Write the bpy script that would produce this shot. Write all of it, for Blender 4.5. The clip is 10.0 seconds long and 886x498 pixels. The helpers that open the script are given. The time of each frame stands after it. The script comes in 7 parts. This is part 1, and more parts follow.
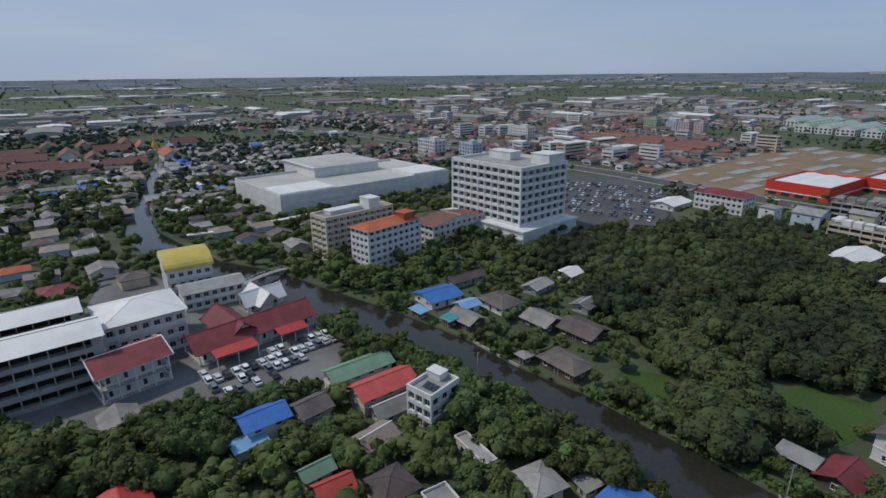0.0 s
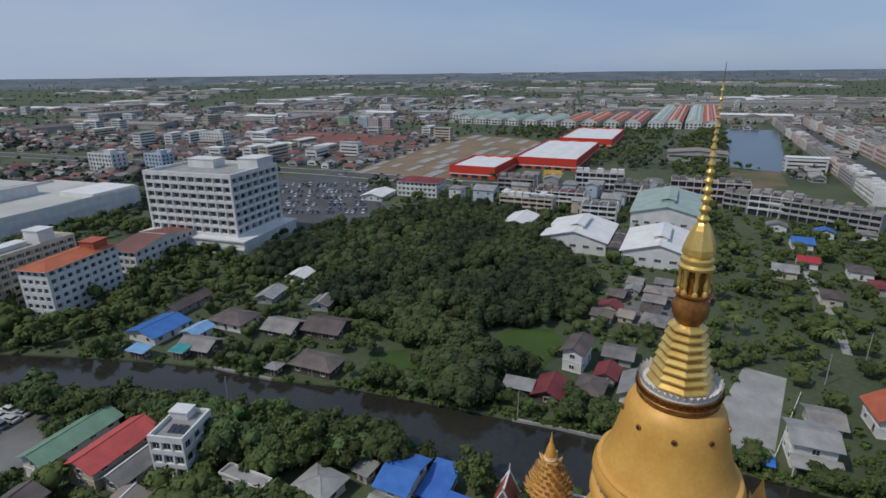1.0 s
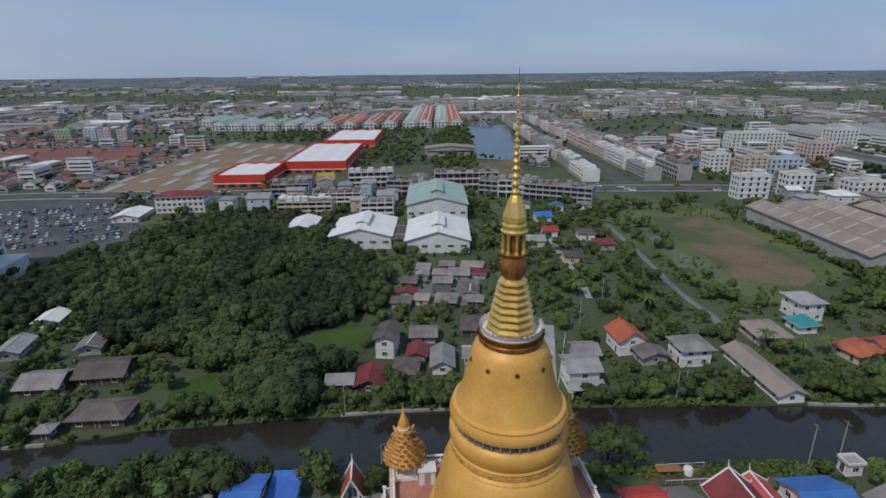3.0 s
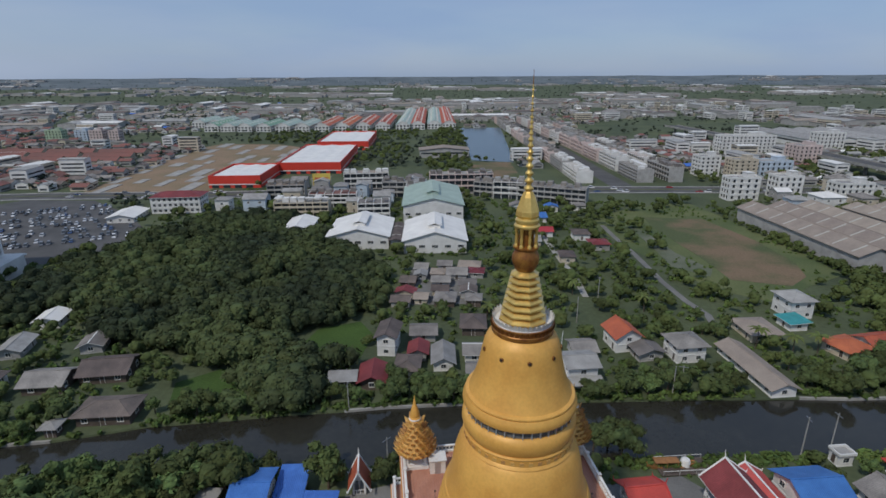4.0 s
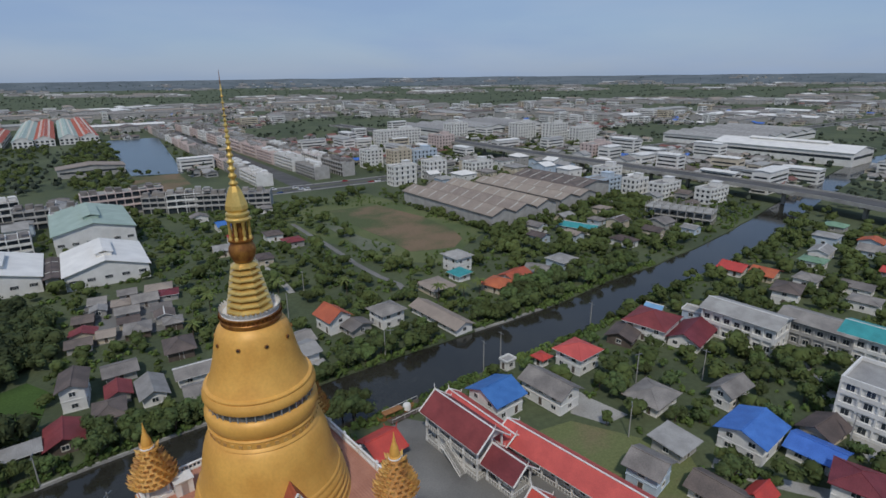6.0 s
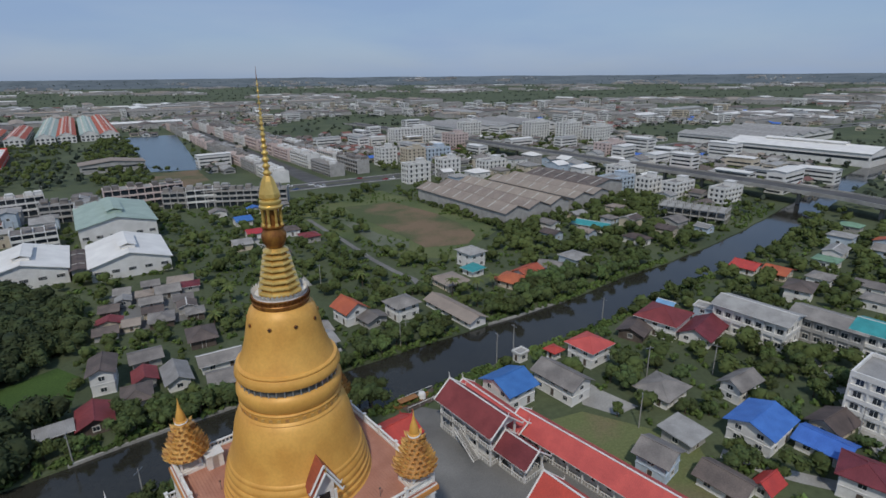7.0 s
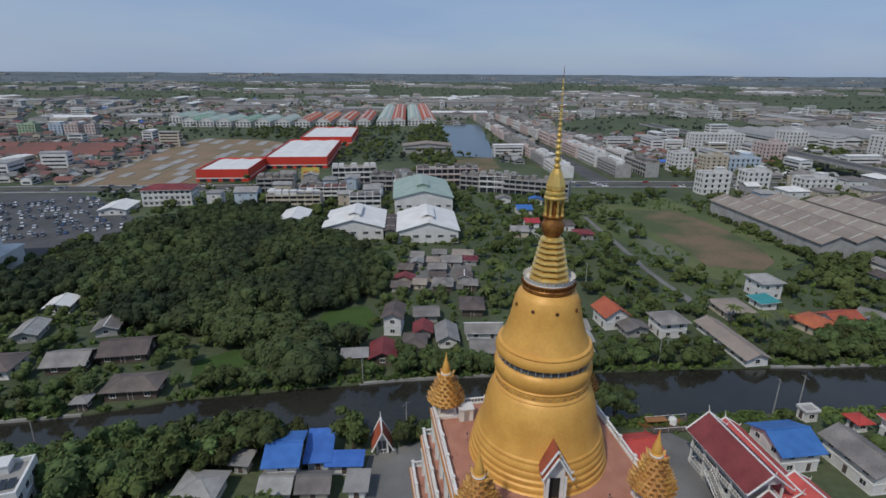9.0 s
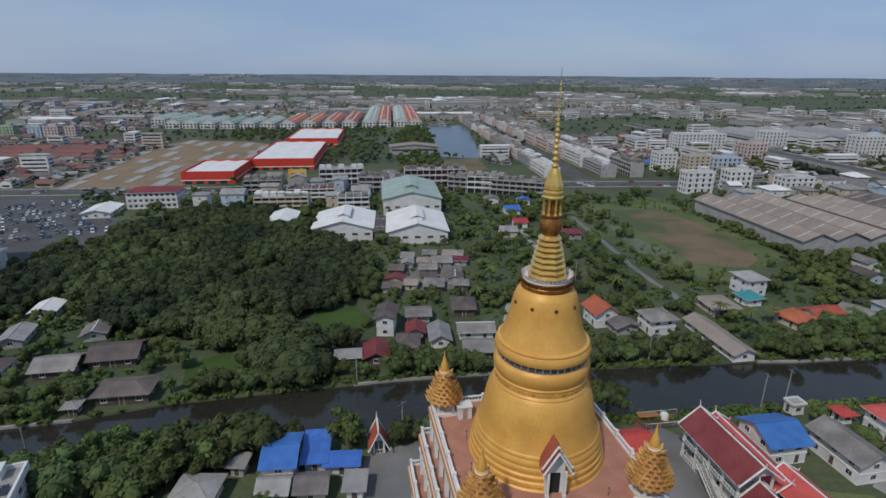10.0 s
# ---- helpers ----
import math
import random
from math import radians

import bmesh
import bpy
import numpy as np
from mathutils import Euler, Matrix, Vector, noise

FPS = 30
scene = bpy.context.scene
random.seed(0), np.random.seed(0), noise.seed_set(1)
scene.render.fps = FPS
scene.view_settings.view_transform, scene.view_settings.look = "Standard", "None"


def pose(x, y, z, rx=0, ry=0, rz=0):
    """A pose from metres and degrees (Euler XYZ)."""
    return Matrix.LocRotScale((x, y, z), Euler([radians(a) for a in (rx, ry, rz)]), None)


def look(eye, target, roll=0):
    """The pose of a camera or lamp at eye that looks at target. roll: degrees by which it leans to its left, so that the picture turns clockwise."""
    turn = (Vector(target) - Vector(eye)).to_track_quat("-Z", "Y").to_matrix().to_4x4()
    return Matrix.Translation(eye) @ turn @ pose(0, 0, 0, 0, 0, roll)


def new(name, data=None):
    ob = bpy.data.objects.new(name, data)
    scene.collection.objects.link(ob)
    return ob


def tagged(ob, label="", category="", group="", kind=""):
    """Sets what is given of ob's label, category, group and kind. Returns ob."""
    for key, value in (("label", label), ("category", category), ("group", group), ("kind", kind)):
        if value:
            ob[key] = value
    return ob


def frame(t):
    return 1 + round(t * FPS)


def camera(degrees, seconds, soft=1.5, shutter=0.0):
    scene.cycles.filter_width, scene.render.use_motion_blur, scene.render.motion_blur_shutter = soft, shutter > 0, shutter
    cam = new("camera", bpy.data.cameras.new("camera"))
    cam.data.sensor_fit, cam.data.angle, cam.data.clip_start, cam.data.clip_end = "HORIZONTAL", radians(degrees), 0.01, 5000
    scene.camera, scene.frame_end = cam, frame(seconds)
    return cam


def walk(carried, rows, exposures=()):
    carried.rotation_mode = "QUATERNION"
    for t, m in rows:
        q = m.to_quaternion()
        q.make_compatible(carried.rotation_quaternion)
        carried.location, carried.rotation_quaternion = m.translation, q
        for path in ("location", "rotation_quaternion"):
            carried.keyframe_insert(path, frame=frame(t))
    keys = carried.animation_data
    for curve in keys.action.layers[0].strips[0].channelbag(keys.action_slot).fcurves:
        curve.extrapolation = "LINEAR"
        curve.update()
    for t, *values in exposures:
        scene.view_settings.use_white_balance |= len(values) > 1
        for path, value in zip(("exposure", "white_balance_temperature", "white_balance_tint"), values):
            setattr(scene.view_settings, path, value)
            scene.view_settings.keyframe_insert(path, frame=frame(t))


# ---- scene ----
cam = camera(79.5, 10.0, 1.6)
PATH = [
    (0, (11.534, -40.902, 76.591), (9.742, -40.273, 75.964), -0.6),
    (0.5, (10.715, -42.85, 76.554), (9.164, -41.756, 75.925), -0.6),
    (1, (9.827, -44.896, 76.506), (8.626, -43.427, 75.872), -0.7),
    (1.5, (8.866, -46.92, 76.481), (8.083, -45.193, 75.844), -0.9),
    (2, (7.729, -48.876, 76.49), (7.184, -47.06, 75.852), -0.9),
    (2.5, (6.581, -50.612, 76.511), (6.101, -48.777, 75.876), -0.8),
    (4, (3.495, -55.358, 76.446), (3.07, -53.506, 75.822), -0.3),
    (4.5, (2.823, -56.932, 76.413), (2.486, -55.06, 75.792), -0.3),
    (5, (2.275, -58.676, 76.316), (2.291, -56.774, 75.698), -0.5),
    (5.5, (1.618, -60.418, 76.221), (2.021, -58.559, 75.603), -0.6),
    (5.7, (1.245, -61.113, 76.199), (1.819, -59.3, 75.58), -0.7),
    (6.8, (-1.308, -64.857, 75.919), (-0.557, -63.111, 75.296), -0.6),
    (7, (-1.654, -65.35, 75.905), (-1.012, -63.562, 75.281), -0.5),
    (7.5, (-2.167, -66.131, 75.908), (-1.841, -64.259, 75.282), -0.4),
    (8, (-2.277, -66.676, 75.991), (-2.342, -64.779, 75.36), 0.0),
    (8.5, (-2.171, -67.106, 76.066), (-2.455, -65.23, 75.434), 0.2),
    (9, (-2.311, -67.543, 76.128), (-2.644, -65.675, 75.496), 0.4),
    (9.5, (-3.004, -68.037, 76.146), (-3.32, -66.165, 75.516), 0.4),
    (10, (-4.037, -68.618, 76.143), (-4.317, -66.74, 75.515), 0.4),
]
walk(cam, [(t, look(e, g, r)) for t, e, g, r in PATH], [(0, -0.07, 6200, 10), (10, -0.07, 6200, 10)])

# ---- light ----
sun_az, sun_el = radians(205.0), radians(52.0)      # compass-like azimuth from +y, clockwise
world = bpy.data.worlds.new("sky_world")
scene.world = world
world.use_nodes = True
wn, wl = world.node_tree.nodes, world.node_tree.links
wn.clear()
w_out = wn.new("ShaderNodeOutputWorld")
w_bg = wn.new("ShaderNodeBackground")
w_sky = wn.new("ShaderNodeTexSky")
w_sky.sky_type = "NISHITA"
w_sky.sun_disc = False
w_sky.sun_elevation, w_sky.sun_rotation = sun_el, sun_az
w_sky.air_density, w_sky.dust_density, w_sky.ozone_density = 1.0, 0.7, 2.0
w_co = wn.new("ShaderNodeTexCoord")
w_map = wn.new("ShaderNodeMapping")
w_map.inputs["Scale"].default_value = (1.0, 1.0, 5.0)
w_noise = wn.new("ShaderNodeTexNoise")
w_noise.inputs["Scale"].default_value, w_noise.inputs["Detail"].default_value = 2.2, 6.0
w_ramp = wn.new("ShaderNodeValToRGB")
w_ramp.color_ramp.elements[0].position, w_ramp.color_ramp.elements[1].position = 0.42, 0.75
w_ramp.color_ramp.elements[0].color = (0.68, 0.68, 0.68, 1)
w_ramp.color_ramp.elements[1].color = (0.96, 0.96, 0.96, 1)
w_mix = wn.new("ShaderNodeMix")
w_mix.data_type = "RGBA"
w_mix.inputs[7].default_value = (2.9, 4.0, 6.1, 1)
wl.new(w_co.outputs["Generated"], w_map.inputs["Vector"])
wl.new(w_map.outputs[0], w_noise.inputs["Vector"])
wl.new(w_noise.outputs["Fac"], w_ramp.inputs[0])
wl.new(w_ramp.outputs[0], w_mix.inputs[0])
wl.new(w_sky.outputs[0], w_mix.inputs[6])
w_dot = wn.new("ShaderNodeVectorMath")
w_dot.operation = "DOT_PRODUCT"
w_dot.inputs[1].default_value = (-0.96, 0.02, 0.0)
w_veil = wn.new("ShaderNodeMapRange")
w_veil.interpolation_type = "SMOOTHSTEP"
w_veil.inputs["From Min"].default_value, w_veil.inputs["From Max"].default_value = 0.45, 1.0
w_cloud = wn.new("ShaderNodeTexNoise")
w_cloud.inputs["Scale"].default_value, w_cloud.inputs["Detail"].default_value = 3.0, 5.0
w_soft = wn.new("ShaderNodeMapRange")
w_soft.inputs["From Min"].default_value, w_soft.inputs["From Max"].default_value = 0.45, 0.7
w_soft.inputs["To Min"].default_value, w_soft.inputs["To Max"].default_value = 0.0, 0.16
w_add = wn.new("ShaderNodeMath")
w_add.operation = "MULTIPLY_ADD"
w_add.inputs[1].default_value = 0.36
w_white = wn.new("ShaderNodeMix")
w_white.data_type = "RGBA"
w_white.inputs[7].default_value = (5.4, 5.8, 6.5, 1)
wl.new(w_co.outputs["Generated"], w_dot.inputs[0])
wl.new(w_dot.outputs["Value"], w_veil.inputs[0])
wl.new(w_map.outputs[0], w_cloud.inputs["Vector"])
wl.new(w_cloud.outputs["Fac"], w_soft.inputs[0])
wl.new(w_veil.outputs[0], w_add.inputs[0])
wl.new(w_soft.outputs[0], w_add.inputs[2])
wl.new(w_add.outputs[0], w_white.inputs[0])
wl.new(w_mix.outputs[2], w_white.inputs[6])
wl.new(w_white.outputs[2], w_bg.inputs[0])
w_bg.inputs[1].default_value = 0.093
wl.new(w_bg.outputs[0], w_out.inputs[0])
sun = new("sun", bpy.data.lights.new("sun", "SUN"))
sun.data.energy, sun.data.angle, sun.data.color = 2.25, radians(3.5), (1.0, 0.92, 0.80)
sun_dir = Vector((math.sin(sun_az) * math.cos(sun_el), math.cos(sun_az) * math.cos(sun_el), math.sin(sun_el)))
sun.matrix_world = look(sun_dir * 300, (0, 0, 0))


# ---- materials ----
def mat(name, color, rough=0.75, var=0.25, scale=0.6, fine=8.0, bump=0.15, metal=0.0, second=None, wave=0.0, waveaxis="X",
        island=0.0, objrand=0.0, spec=0.35, contrast=(0.35, 0.68)):
    """Two scales of noise between a colour and its second colour, fine relief, and sheet ribs where wave is set (metres)."""
    m = bpy.data.materials.new(name)
    m.use_nodes = True
    n, l = m.node_tree.nodes, m.node_tree.links
    bs = n["Principled BSDF"]
    bs.inputs["Roughness"].default_value = rough
    bs.inputs["Metallic"].default_value = metal
    bs.inputs["Specular IOR Level"].default_value = spec
    tc = n.new("ShaderNodeTexCoord")
    big, small = n.new("ShaderNodeTexNoise"), n.new("ShaderNodeTexNoise")
    big.inputs["Scale"].default_value, big.inputs["Detail"].default_value = scale, 5.0
    small.inputs["Scale"].default_value, small.inputs["Detail"].default_value = fine, 3.0
    for t in (big, small):
        l.new(tc.outputs["Object"], t.inputs["Vector"])
    if second is None:
        second = tuple(c * (1 - var) for c in color)
    ramp = n.new("ShaderNodeValToRGB")
    ramp.color_ramp.elements[0].position, ramp.color_ramp.elements[1].position = contrast
    ramp.color_ramp.elements[0].color, ramp.color_ramp.elements[1].color = (*second, 1), (*color, 1)
    l.new(big.outputs["Fac"], ramp.inputs[0])
    mul = n.new("ShaderNodeMix")
    mul.data_type, mul.blend_type = "RGBA", "MULTIPLY"
    mul.inputs[0].default_value = min(1.0, var * 1.6)
    l.new(ramp.outputs[0], mul.inputs[6])
    l.new(small.outputs["Fac"], mul.inputs[7])
    bright = n.new("ShaderNodeMix")
    bright.data_type, bright.blend_type = "RGBA", "MULTIPLY"
    bright.inputs[0].default_value = 1.0
    g = 1.0 + 0.8 * min(1.0, var * 1.6) * 0.6
    bright.inputs[7].default_value = (g, g, g, 1)
    l.new(mul.outputs[2], bright.inputs[6])
    last = bright.outputs[2]
    for amount, node, socket in ((island, "ShaderNodeNewGeometry", "Random Per Island"), (objrand, "ShaderNodeObjectInfo", "Random")):
        if amount:
            src, mr, hsv = n.new(node), n.new("ShaderNodeMapRange"), n.new("ShaderNodeHueSaturation")
            mr.inputs["To Min"].default_value, mr.inputs["To Max"].default_value = 1 - amount, 1 + amount
            l.new(src.outputs[socket], mr.inputs[0])
            l.new(mr.outputs[0], hsv.inputs["Value"])
            mh = n.new("ShaderNodeMapRange")
            mh.inputs["To Min"].default_value, mh.inputs["To Max"].default_value = 0.5 - amount * 0.06, 0.5 + amount * 0.05
            l.new(src.outputs[socket], mh.inputs[0])
            l.new(mh.outputs[0], hsv.inputs["Hue"])
            l.new(last, hsv.inputs["Color"])
            last = hsv.outputs[0]
    l.new(last, bs.inputs["Base Color"])
    bp = n.new("ShaderNodeBump")
    bp.inputs["Strength"].default_value, bp.inputs["Distance"].default_value = bump, 0.05
    if wave:
        wv = n.new("ShaderNodeTexWave")
        wv.bands_direction = waveaxis
        wv.inputs["Scale"].default_value = 0.314 / wave
        l.new(tc.outputs["Object"], wv.inputs["Vector"])
        add = n.new("ShaderNodeMath")
        l.new(wv.outputs["Fac"], add.inputs[0])
        l.new(small.outputs["Fac"], add.inputs[1])
        l.new(add.outputs[0], bp.inputs["Height"])
        bp.inputs["Strength"].default_value = 0.5
    else:
        l.new(small.outputs["Fac"], bp.inputs["Height"])
    l.new(bp.outputs[0], bs.inputs["Normal"])
    return m


M = {}
M["gold_paint"] = mat("gold_paint", (0.73, 0.405, 0.092), 0.48, 0.16, 0.35, 3.0, 0.06, 0.08, second=(0.63, 0.325, 0.068), spec=0.4)
M["gold_leaf"] = mat("gold_leaf", (0.86, 0.62, 0.20), 0.3, 0.18, 0.8, 6.0, 0.1, 0.6, second=(0.68, 0.44, 0.12))
M["band_glass"] = mat("band_glass", (0.16, 0.17, 0.17), 0.15, 0.3, 0.8, 3.0, 0.02, spec=0.6, second=(0.06, 0.065, 0.07))
M["orange_panel"] = mat("orange_panel", (0.62, 0.29, 0.08), 0.5, 0.2, 0.6, 5.0, 0.1, second=(0.52, 0.22, 0.06))
M["roof_temple"] = mat("roof_temple", (0.40, 0.10, 0.05), 0.55, 0.25, 0.5, 5.0, 0.25, second=(0.28, 0.07, 0.04), wave=0.3)
M["gold_dark"] = mat("gold_dark", (0.40, 0.19, 0.04), 0.42, 0.35, 1.2, 8.0, 0.2, 0.4, second=(0.20, 0.07, 0.02))
M["gold_scale"] = mat("gold_scale", (0.72, 0.44, 0.15), 0.45, 0.3, 1.0, 6.0, 0.2, 0.2, second=(0.58, 0.32, 0.095), objrand=0.2)
M["white_paint"] = mat("white_paint", (0.80, 0.79, 0.76), 0.6, 0.12, 0.5, 6.0, 0.08, second=(0.64, 0.62, 0.58))
M["white_wall"] = mat("white_wall", (0.74, 0.73, 0.70), 0.75, 0.2, 0.25, 3.0, 0.1, second=(0.62, 0.61, 0.58))
M["cream_wall"] = mat("cream_wall", (0.62, 0.55, 0.43), 0.75, 0.2, 0.25, 3.0, 0.1, second=(0.46, 0.40, 0.31))
M["pale_blue_wall"] = mat("pale_blue_wall", (0.52, 0.60, 0.68), 0.75, 0.2, 0.25, 3.0, 0.1)
M["pink_wall"] = mat("pink_wall", (0.66, 0.54, 0.50), 0.75, 0.2, 0.25, 3.0, 0.1)
M["grey_wall"] = mat("grey_wall", (0.42, 0.41, 0.39), 0.85, 0.25, 0.3, 4.0, 0.15)
M["wood_wall"] = mat("wood_wall", (0.14, 0.11, 0.09), 0.8, 0.35, 0.5, 6.0, 0.3, wave=0.2)
M["terrace_tile"] = mat("terrace_tile", (0.46, 0.23, 0.16), 0.75, 0.25, 0.4, 5.0, 0.2, second=(0.37, 0.17, 0.115), wave=0.4)
M["dark_glass"] = mat("dark_glass", (0.035, 0.045, 0.055), 0.12, 0.2, 0.6, 3.0, 0.02, spec=0.6)
# near-black colour that stands for the shade inside openings and galleries
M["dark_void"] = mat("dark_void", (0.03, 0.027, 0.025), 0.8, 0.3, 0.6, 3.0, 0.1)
M["aluminium"] = mat("aluminium", (0.55, 0.56, 0.57), 0.4, 0.15, 1.0, 8.0, 0.05, 0.6)
M["roof_grey"] = mat("roof_grey", (0.285, 0.262, 0.24), 0.85, 0.35, 0.22, 4.0, 0.3, second=(0.165, 0.152, 0.142), wave=0.35, objrand=0.25)
M["roof_brown"] = mat("roof_brown", (0.165, 0.13, 0.115), 0.85, 0.35, 0.22, 4.0, 0.3, second=(0.095, 0.078, 0.072), wave=0.35, objrand=0.25)
M["roof_beige"] = mat("roof_beige", (0.34, 0.285, 0.235), 0.8, 0.3, 0.2, 4.0, 0.3, second=(0.265, 0.22, 0.185), wave=0.35, objrand=0.1)
M["roof_light"] = mat("roof_light", (0.36, 0.35, 0.33), 0.6, 0.25, 0.3, 4.0, 0.2, second=(0.25, 0.24, 0.225), wave=0.4, objrand=0.15)
M["roof_pale"] = mat("roof_pale", (0.52, 0.51, 0.45), 0.6, 0.15, 0.05, 2.0, 0.1, second=(0.42, 0.41, 0.36))
M["roof_white"] = mat("roof_white", (0.80, 0.78, 0.73), 0.5, 0.12, 0.15, 3.0, 0.1, second=(0.68, 0.66, 0.62), wave=0.5)
M["roof_blue"] = mat("roof_blue", (0.07, 0.19, 0.52), 0.45, 0.25, 0.4, 4.0, 0.2, second=(0.05, 0.14, 0.42), wave=0.35, objrand=0.12)
M["roof_paleblue"] = mat("roof_paleblue", (0.22, 0.42, 0.66), 0.5, 0.2, 0.4, 4.0, 0.2, wave=0.35)
M["roof_teal"] = mat("roof_teal", (0.06, 0.33, 0.34), 0.5, 0.25, 0.4, 4.0, 0.2, wave=0.35)
M["roof_green"] = mat("roof_green", (0.22, 0.36, 0.24), 0.55, 0.25, 0.3, 4.0, 0.2, wave=0.35, objrand=0.1)
M["roof_palegreen"] = mat("roof_palegreen", (0.38, 0.47, 0.40), 0.5, 0.2, 0.15, 3.0, 0.1, second=(0.30, 0.38, 0.32), wave=0.5)
M["roof_red"] = mat("roof_red", (0.52, 0.06, 0.05), 0.5, 0.25, 0.4, 4.0, 0.2, second=(0.40, 0.05, 0.045), wave=0.35, objrand=0.12)
M["roof_coral"] = mat("roof_coral", (0.60, 0.11, 0.09), 0.55, 0.22, 0.3, 4.0, 0.2, second=(0.46, 0.08, 0.07), wave=0.35)
M["roof_maroon"] = mat("roof_maroon", (0.235, 0.050, 0.055), 0.6, 0.3, 0.25, 4.0, 0.2, second=(0.155, 0.032, 0.036), wave=0.35, objrand=0.12)
M["roof_orange"] = mat("roof_orange", (0.50, 0.14, 0.06), 0.65, 0.25, 0.3, 4.0, 0.2, second=(0.38, 0.10, 0.05), wave=0.35, objrand=0.12)
M["roof_yellow"] = mat("roof_yellow", (0.62, 0.48, 0.10), 0.5, 0.2, 0.2, 4.0, 0.15, wave=0.35)
M["store_red"] = mat("store_red", (0.62, 0.055, 0.035), 0.5, 0.12, 0.1, 3.0, 0.05)
M["concrete"] = mat("concrete", (0.40, 0.39, 0.36), 0.85, 0.3, 0.15, 3.0, 0.2, second=(0.28, 0.27, 0.25))
M["asphalt"] = mat("asphalt", (0.115, 0.112, 0.11), 0.85, 0.3, 0.08, 4.0, 0.2, second=(0.075, 0.074, 0.073))
M["yard"] = mat("yard", (0.22, 0.215, 0.20), 0.85, 0.3, 0.08, 4.0, 0.2, second=(0.14, 0.137, 0.13))
M["soil"] = mat("soil", (0.30, 0.20, 0.13), 0.95, 0.35, 0.03, 1.0, 0.3, second=(0.20, 0.16, 0.09))
M["field_grass"] = mat("field_grass", (0.15, 0.165, 0.065), 0.95, 0.4, 0.035, 1.5, 0.4, second=(0.08, 0.11, 0.04))
M["dry_field"] = mat("dry_field", (0.20, 0.14, 0.085), 0.95, 0.4, 0.028, 1.2, 0.4, second=(0.085, 0.105, 0.042), contrast=(0.44, 0.58))
M["mud"] = mat("mud", (0.165, 0.17, 0.12), 0.8, 0.35, 0.06, 1.5, 0.2, second=(0.09, 0.11, 0.06))
M["clearing"] = mat("clearing", (0.075, 0.125, 0.032), 0.95, 0.35, 0.06, 2.0, 0.4, second=(0.05, 0.085, 0.026), spec=0.1)
M["lawn"] = mat("lawn", (0.145, 0.165, 0.065), 0.95, 0.35, 0.07, 2.0, 0.4, second=(0.19, 0.155, 0.085), contrast=(0.3, 0.48))
M["leaf"] = mat("leaf", (0.125, 0.165, 0.055), 0.85, 0.35, 0.05, 4.0, 0.1, second=(0.072, 0.100, 0.036), objrand=0.3, island=0.2, spec=0.08)
M["leaf_wood"] = mat("leaf_wood", (0.074, 0.094, 0.038), 0.85, 0.22, 0.028, 1.5, 0.1, second=(0.033, 0.044, 0.025), island=0.22, spec=0.08, contrast=(0.42, 0.6))
M["leaf_dark"] = mat("leaf_dark", (0.092, 0.120, 0.044), 0.85, 0.35, 0.5, 4.0, 0.1, second=(0.058, 0.078, 0.031), objrand=0.3, island=0.2, spec=0.08)
M["leaf_light"] = mat("leaf_light", (0.150, 0.175, 0.058), 0.85, 0.35, 0.5, 4.0, 0.1, second=(0.085, 0.110, 0.036), objrand=0.2, island=0.2, spec=0.08)
# distance haze is mixed into this leaf colour as a dull bluish tone
M["leaf_far_haze"] = mat("leaf_far_haze", (0.062, 0.078, 0.052), 0.7, 0.3, 0.004, 0.1, 0.0, second=(0.036, 0.048, 0.036), island=0.15, spec=0.1)
M["leaf_shrub"] = mat("leaf_shrub", (0.135, 0.190, 0.055), 0.85, 0.35, 0.03, 1.5, 0.1, second=(0.066, 0.100, 0.030), island=0.25, spec=0.08)
M["roof_brick"] = mat("roof_brick", (0.25, 0.105, 0.085), 0.8, 0.3, 0.05, 2.0, 0.2, second=(0.165, 0.085, 0.072))
M["bark"] = mat("bark", (0.13, 0.10, 0.07), 0.9, 0.35, 1.5, 8.0, 0.5)
M["steel"] = mat("steel", (0.30, 0.31, 0.32), 0.5, 0.2, 1.0, 8.0, 0.1, 0.7)
M["rubber"] = mat("rubber", (0.02, 0.02, 0.02), 0.8, 0.2, 2.0, 10.0, 0.1)
M["boat_wood"] = mat("boat_wood", (0.36, 0.17, 0.06), 0.6, 0.3, 1.0, 8.0, 0.2)
M["tarp_blue"] = mat("tarp_blue", (0.05, 0.20, 0.62), 0.5, 0.2, 0.6, 5.0, 0.2)
M["pale_green_wall"] = mat("pale_green_wall", (0.42, 0.52, 0.36), 0.75, 0.2, 0.25, 3.0, 0.1)
M["net_green"] = mat("net_green", (0.10, 0.36, 0.26), 0.8, 0.2, 0.1, 2.0, 0.2)
for i, c in enumerate([(0.78, 0.78, 0.78), (0.55, 0.56, 0.58), (0.03, 0.03, 0.035), (0.30, 0.03, 0.03), (0.16, 0.17, 0.19), (0.05, 0.09, 0.2)]):
    M["car%d" % i] = mat("car_paint_" + "abcdef"[i], c, 0.25, 0.05, 0.5, 3.0, 0.01, spec=0.6)


def water_mat(name, color, rough):
    m = mat(name, color, rough, 0.3, 0.05, 0.8, 0.05, spec=0.45)
    bp = [n for n in m.node_tree.nodes if n.type == "BUMP"][0]
    bp.inputs["Strength"].default_value = 0.06
    return m


M["canal_water"] = water_mat("canal_water", (0.034, 0.033, 0.026), 0.1)
M["pond_water"] = water_mat("pond_water", (0.075, 0.11, 0.125), 0.22)


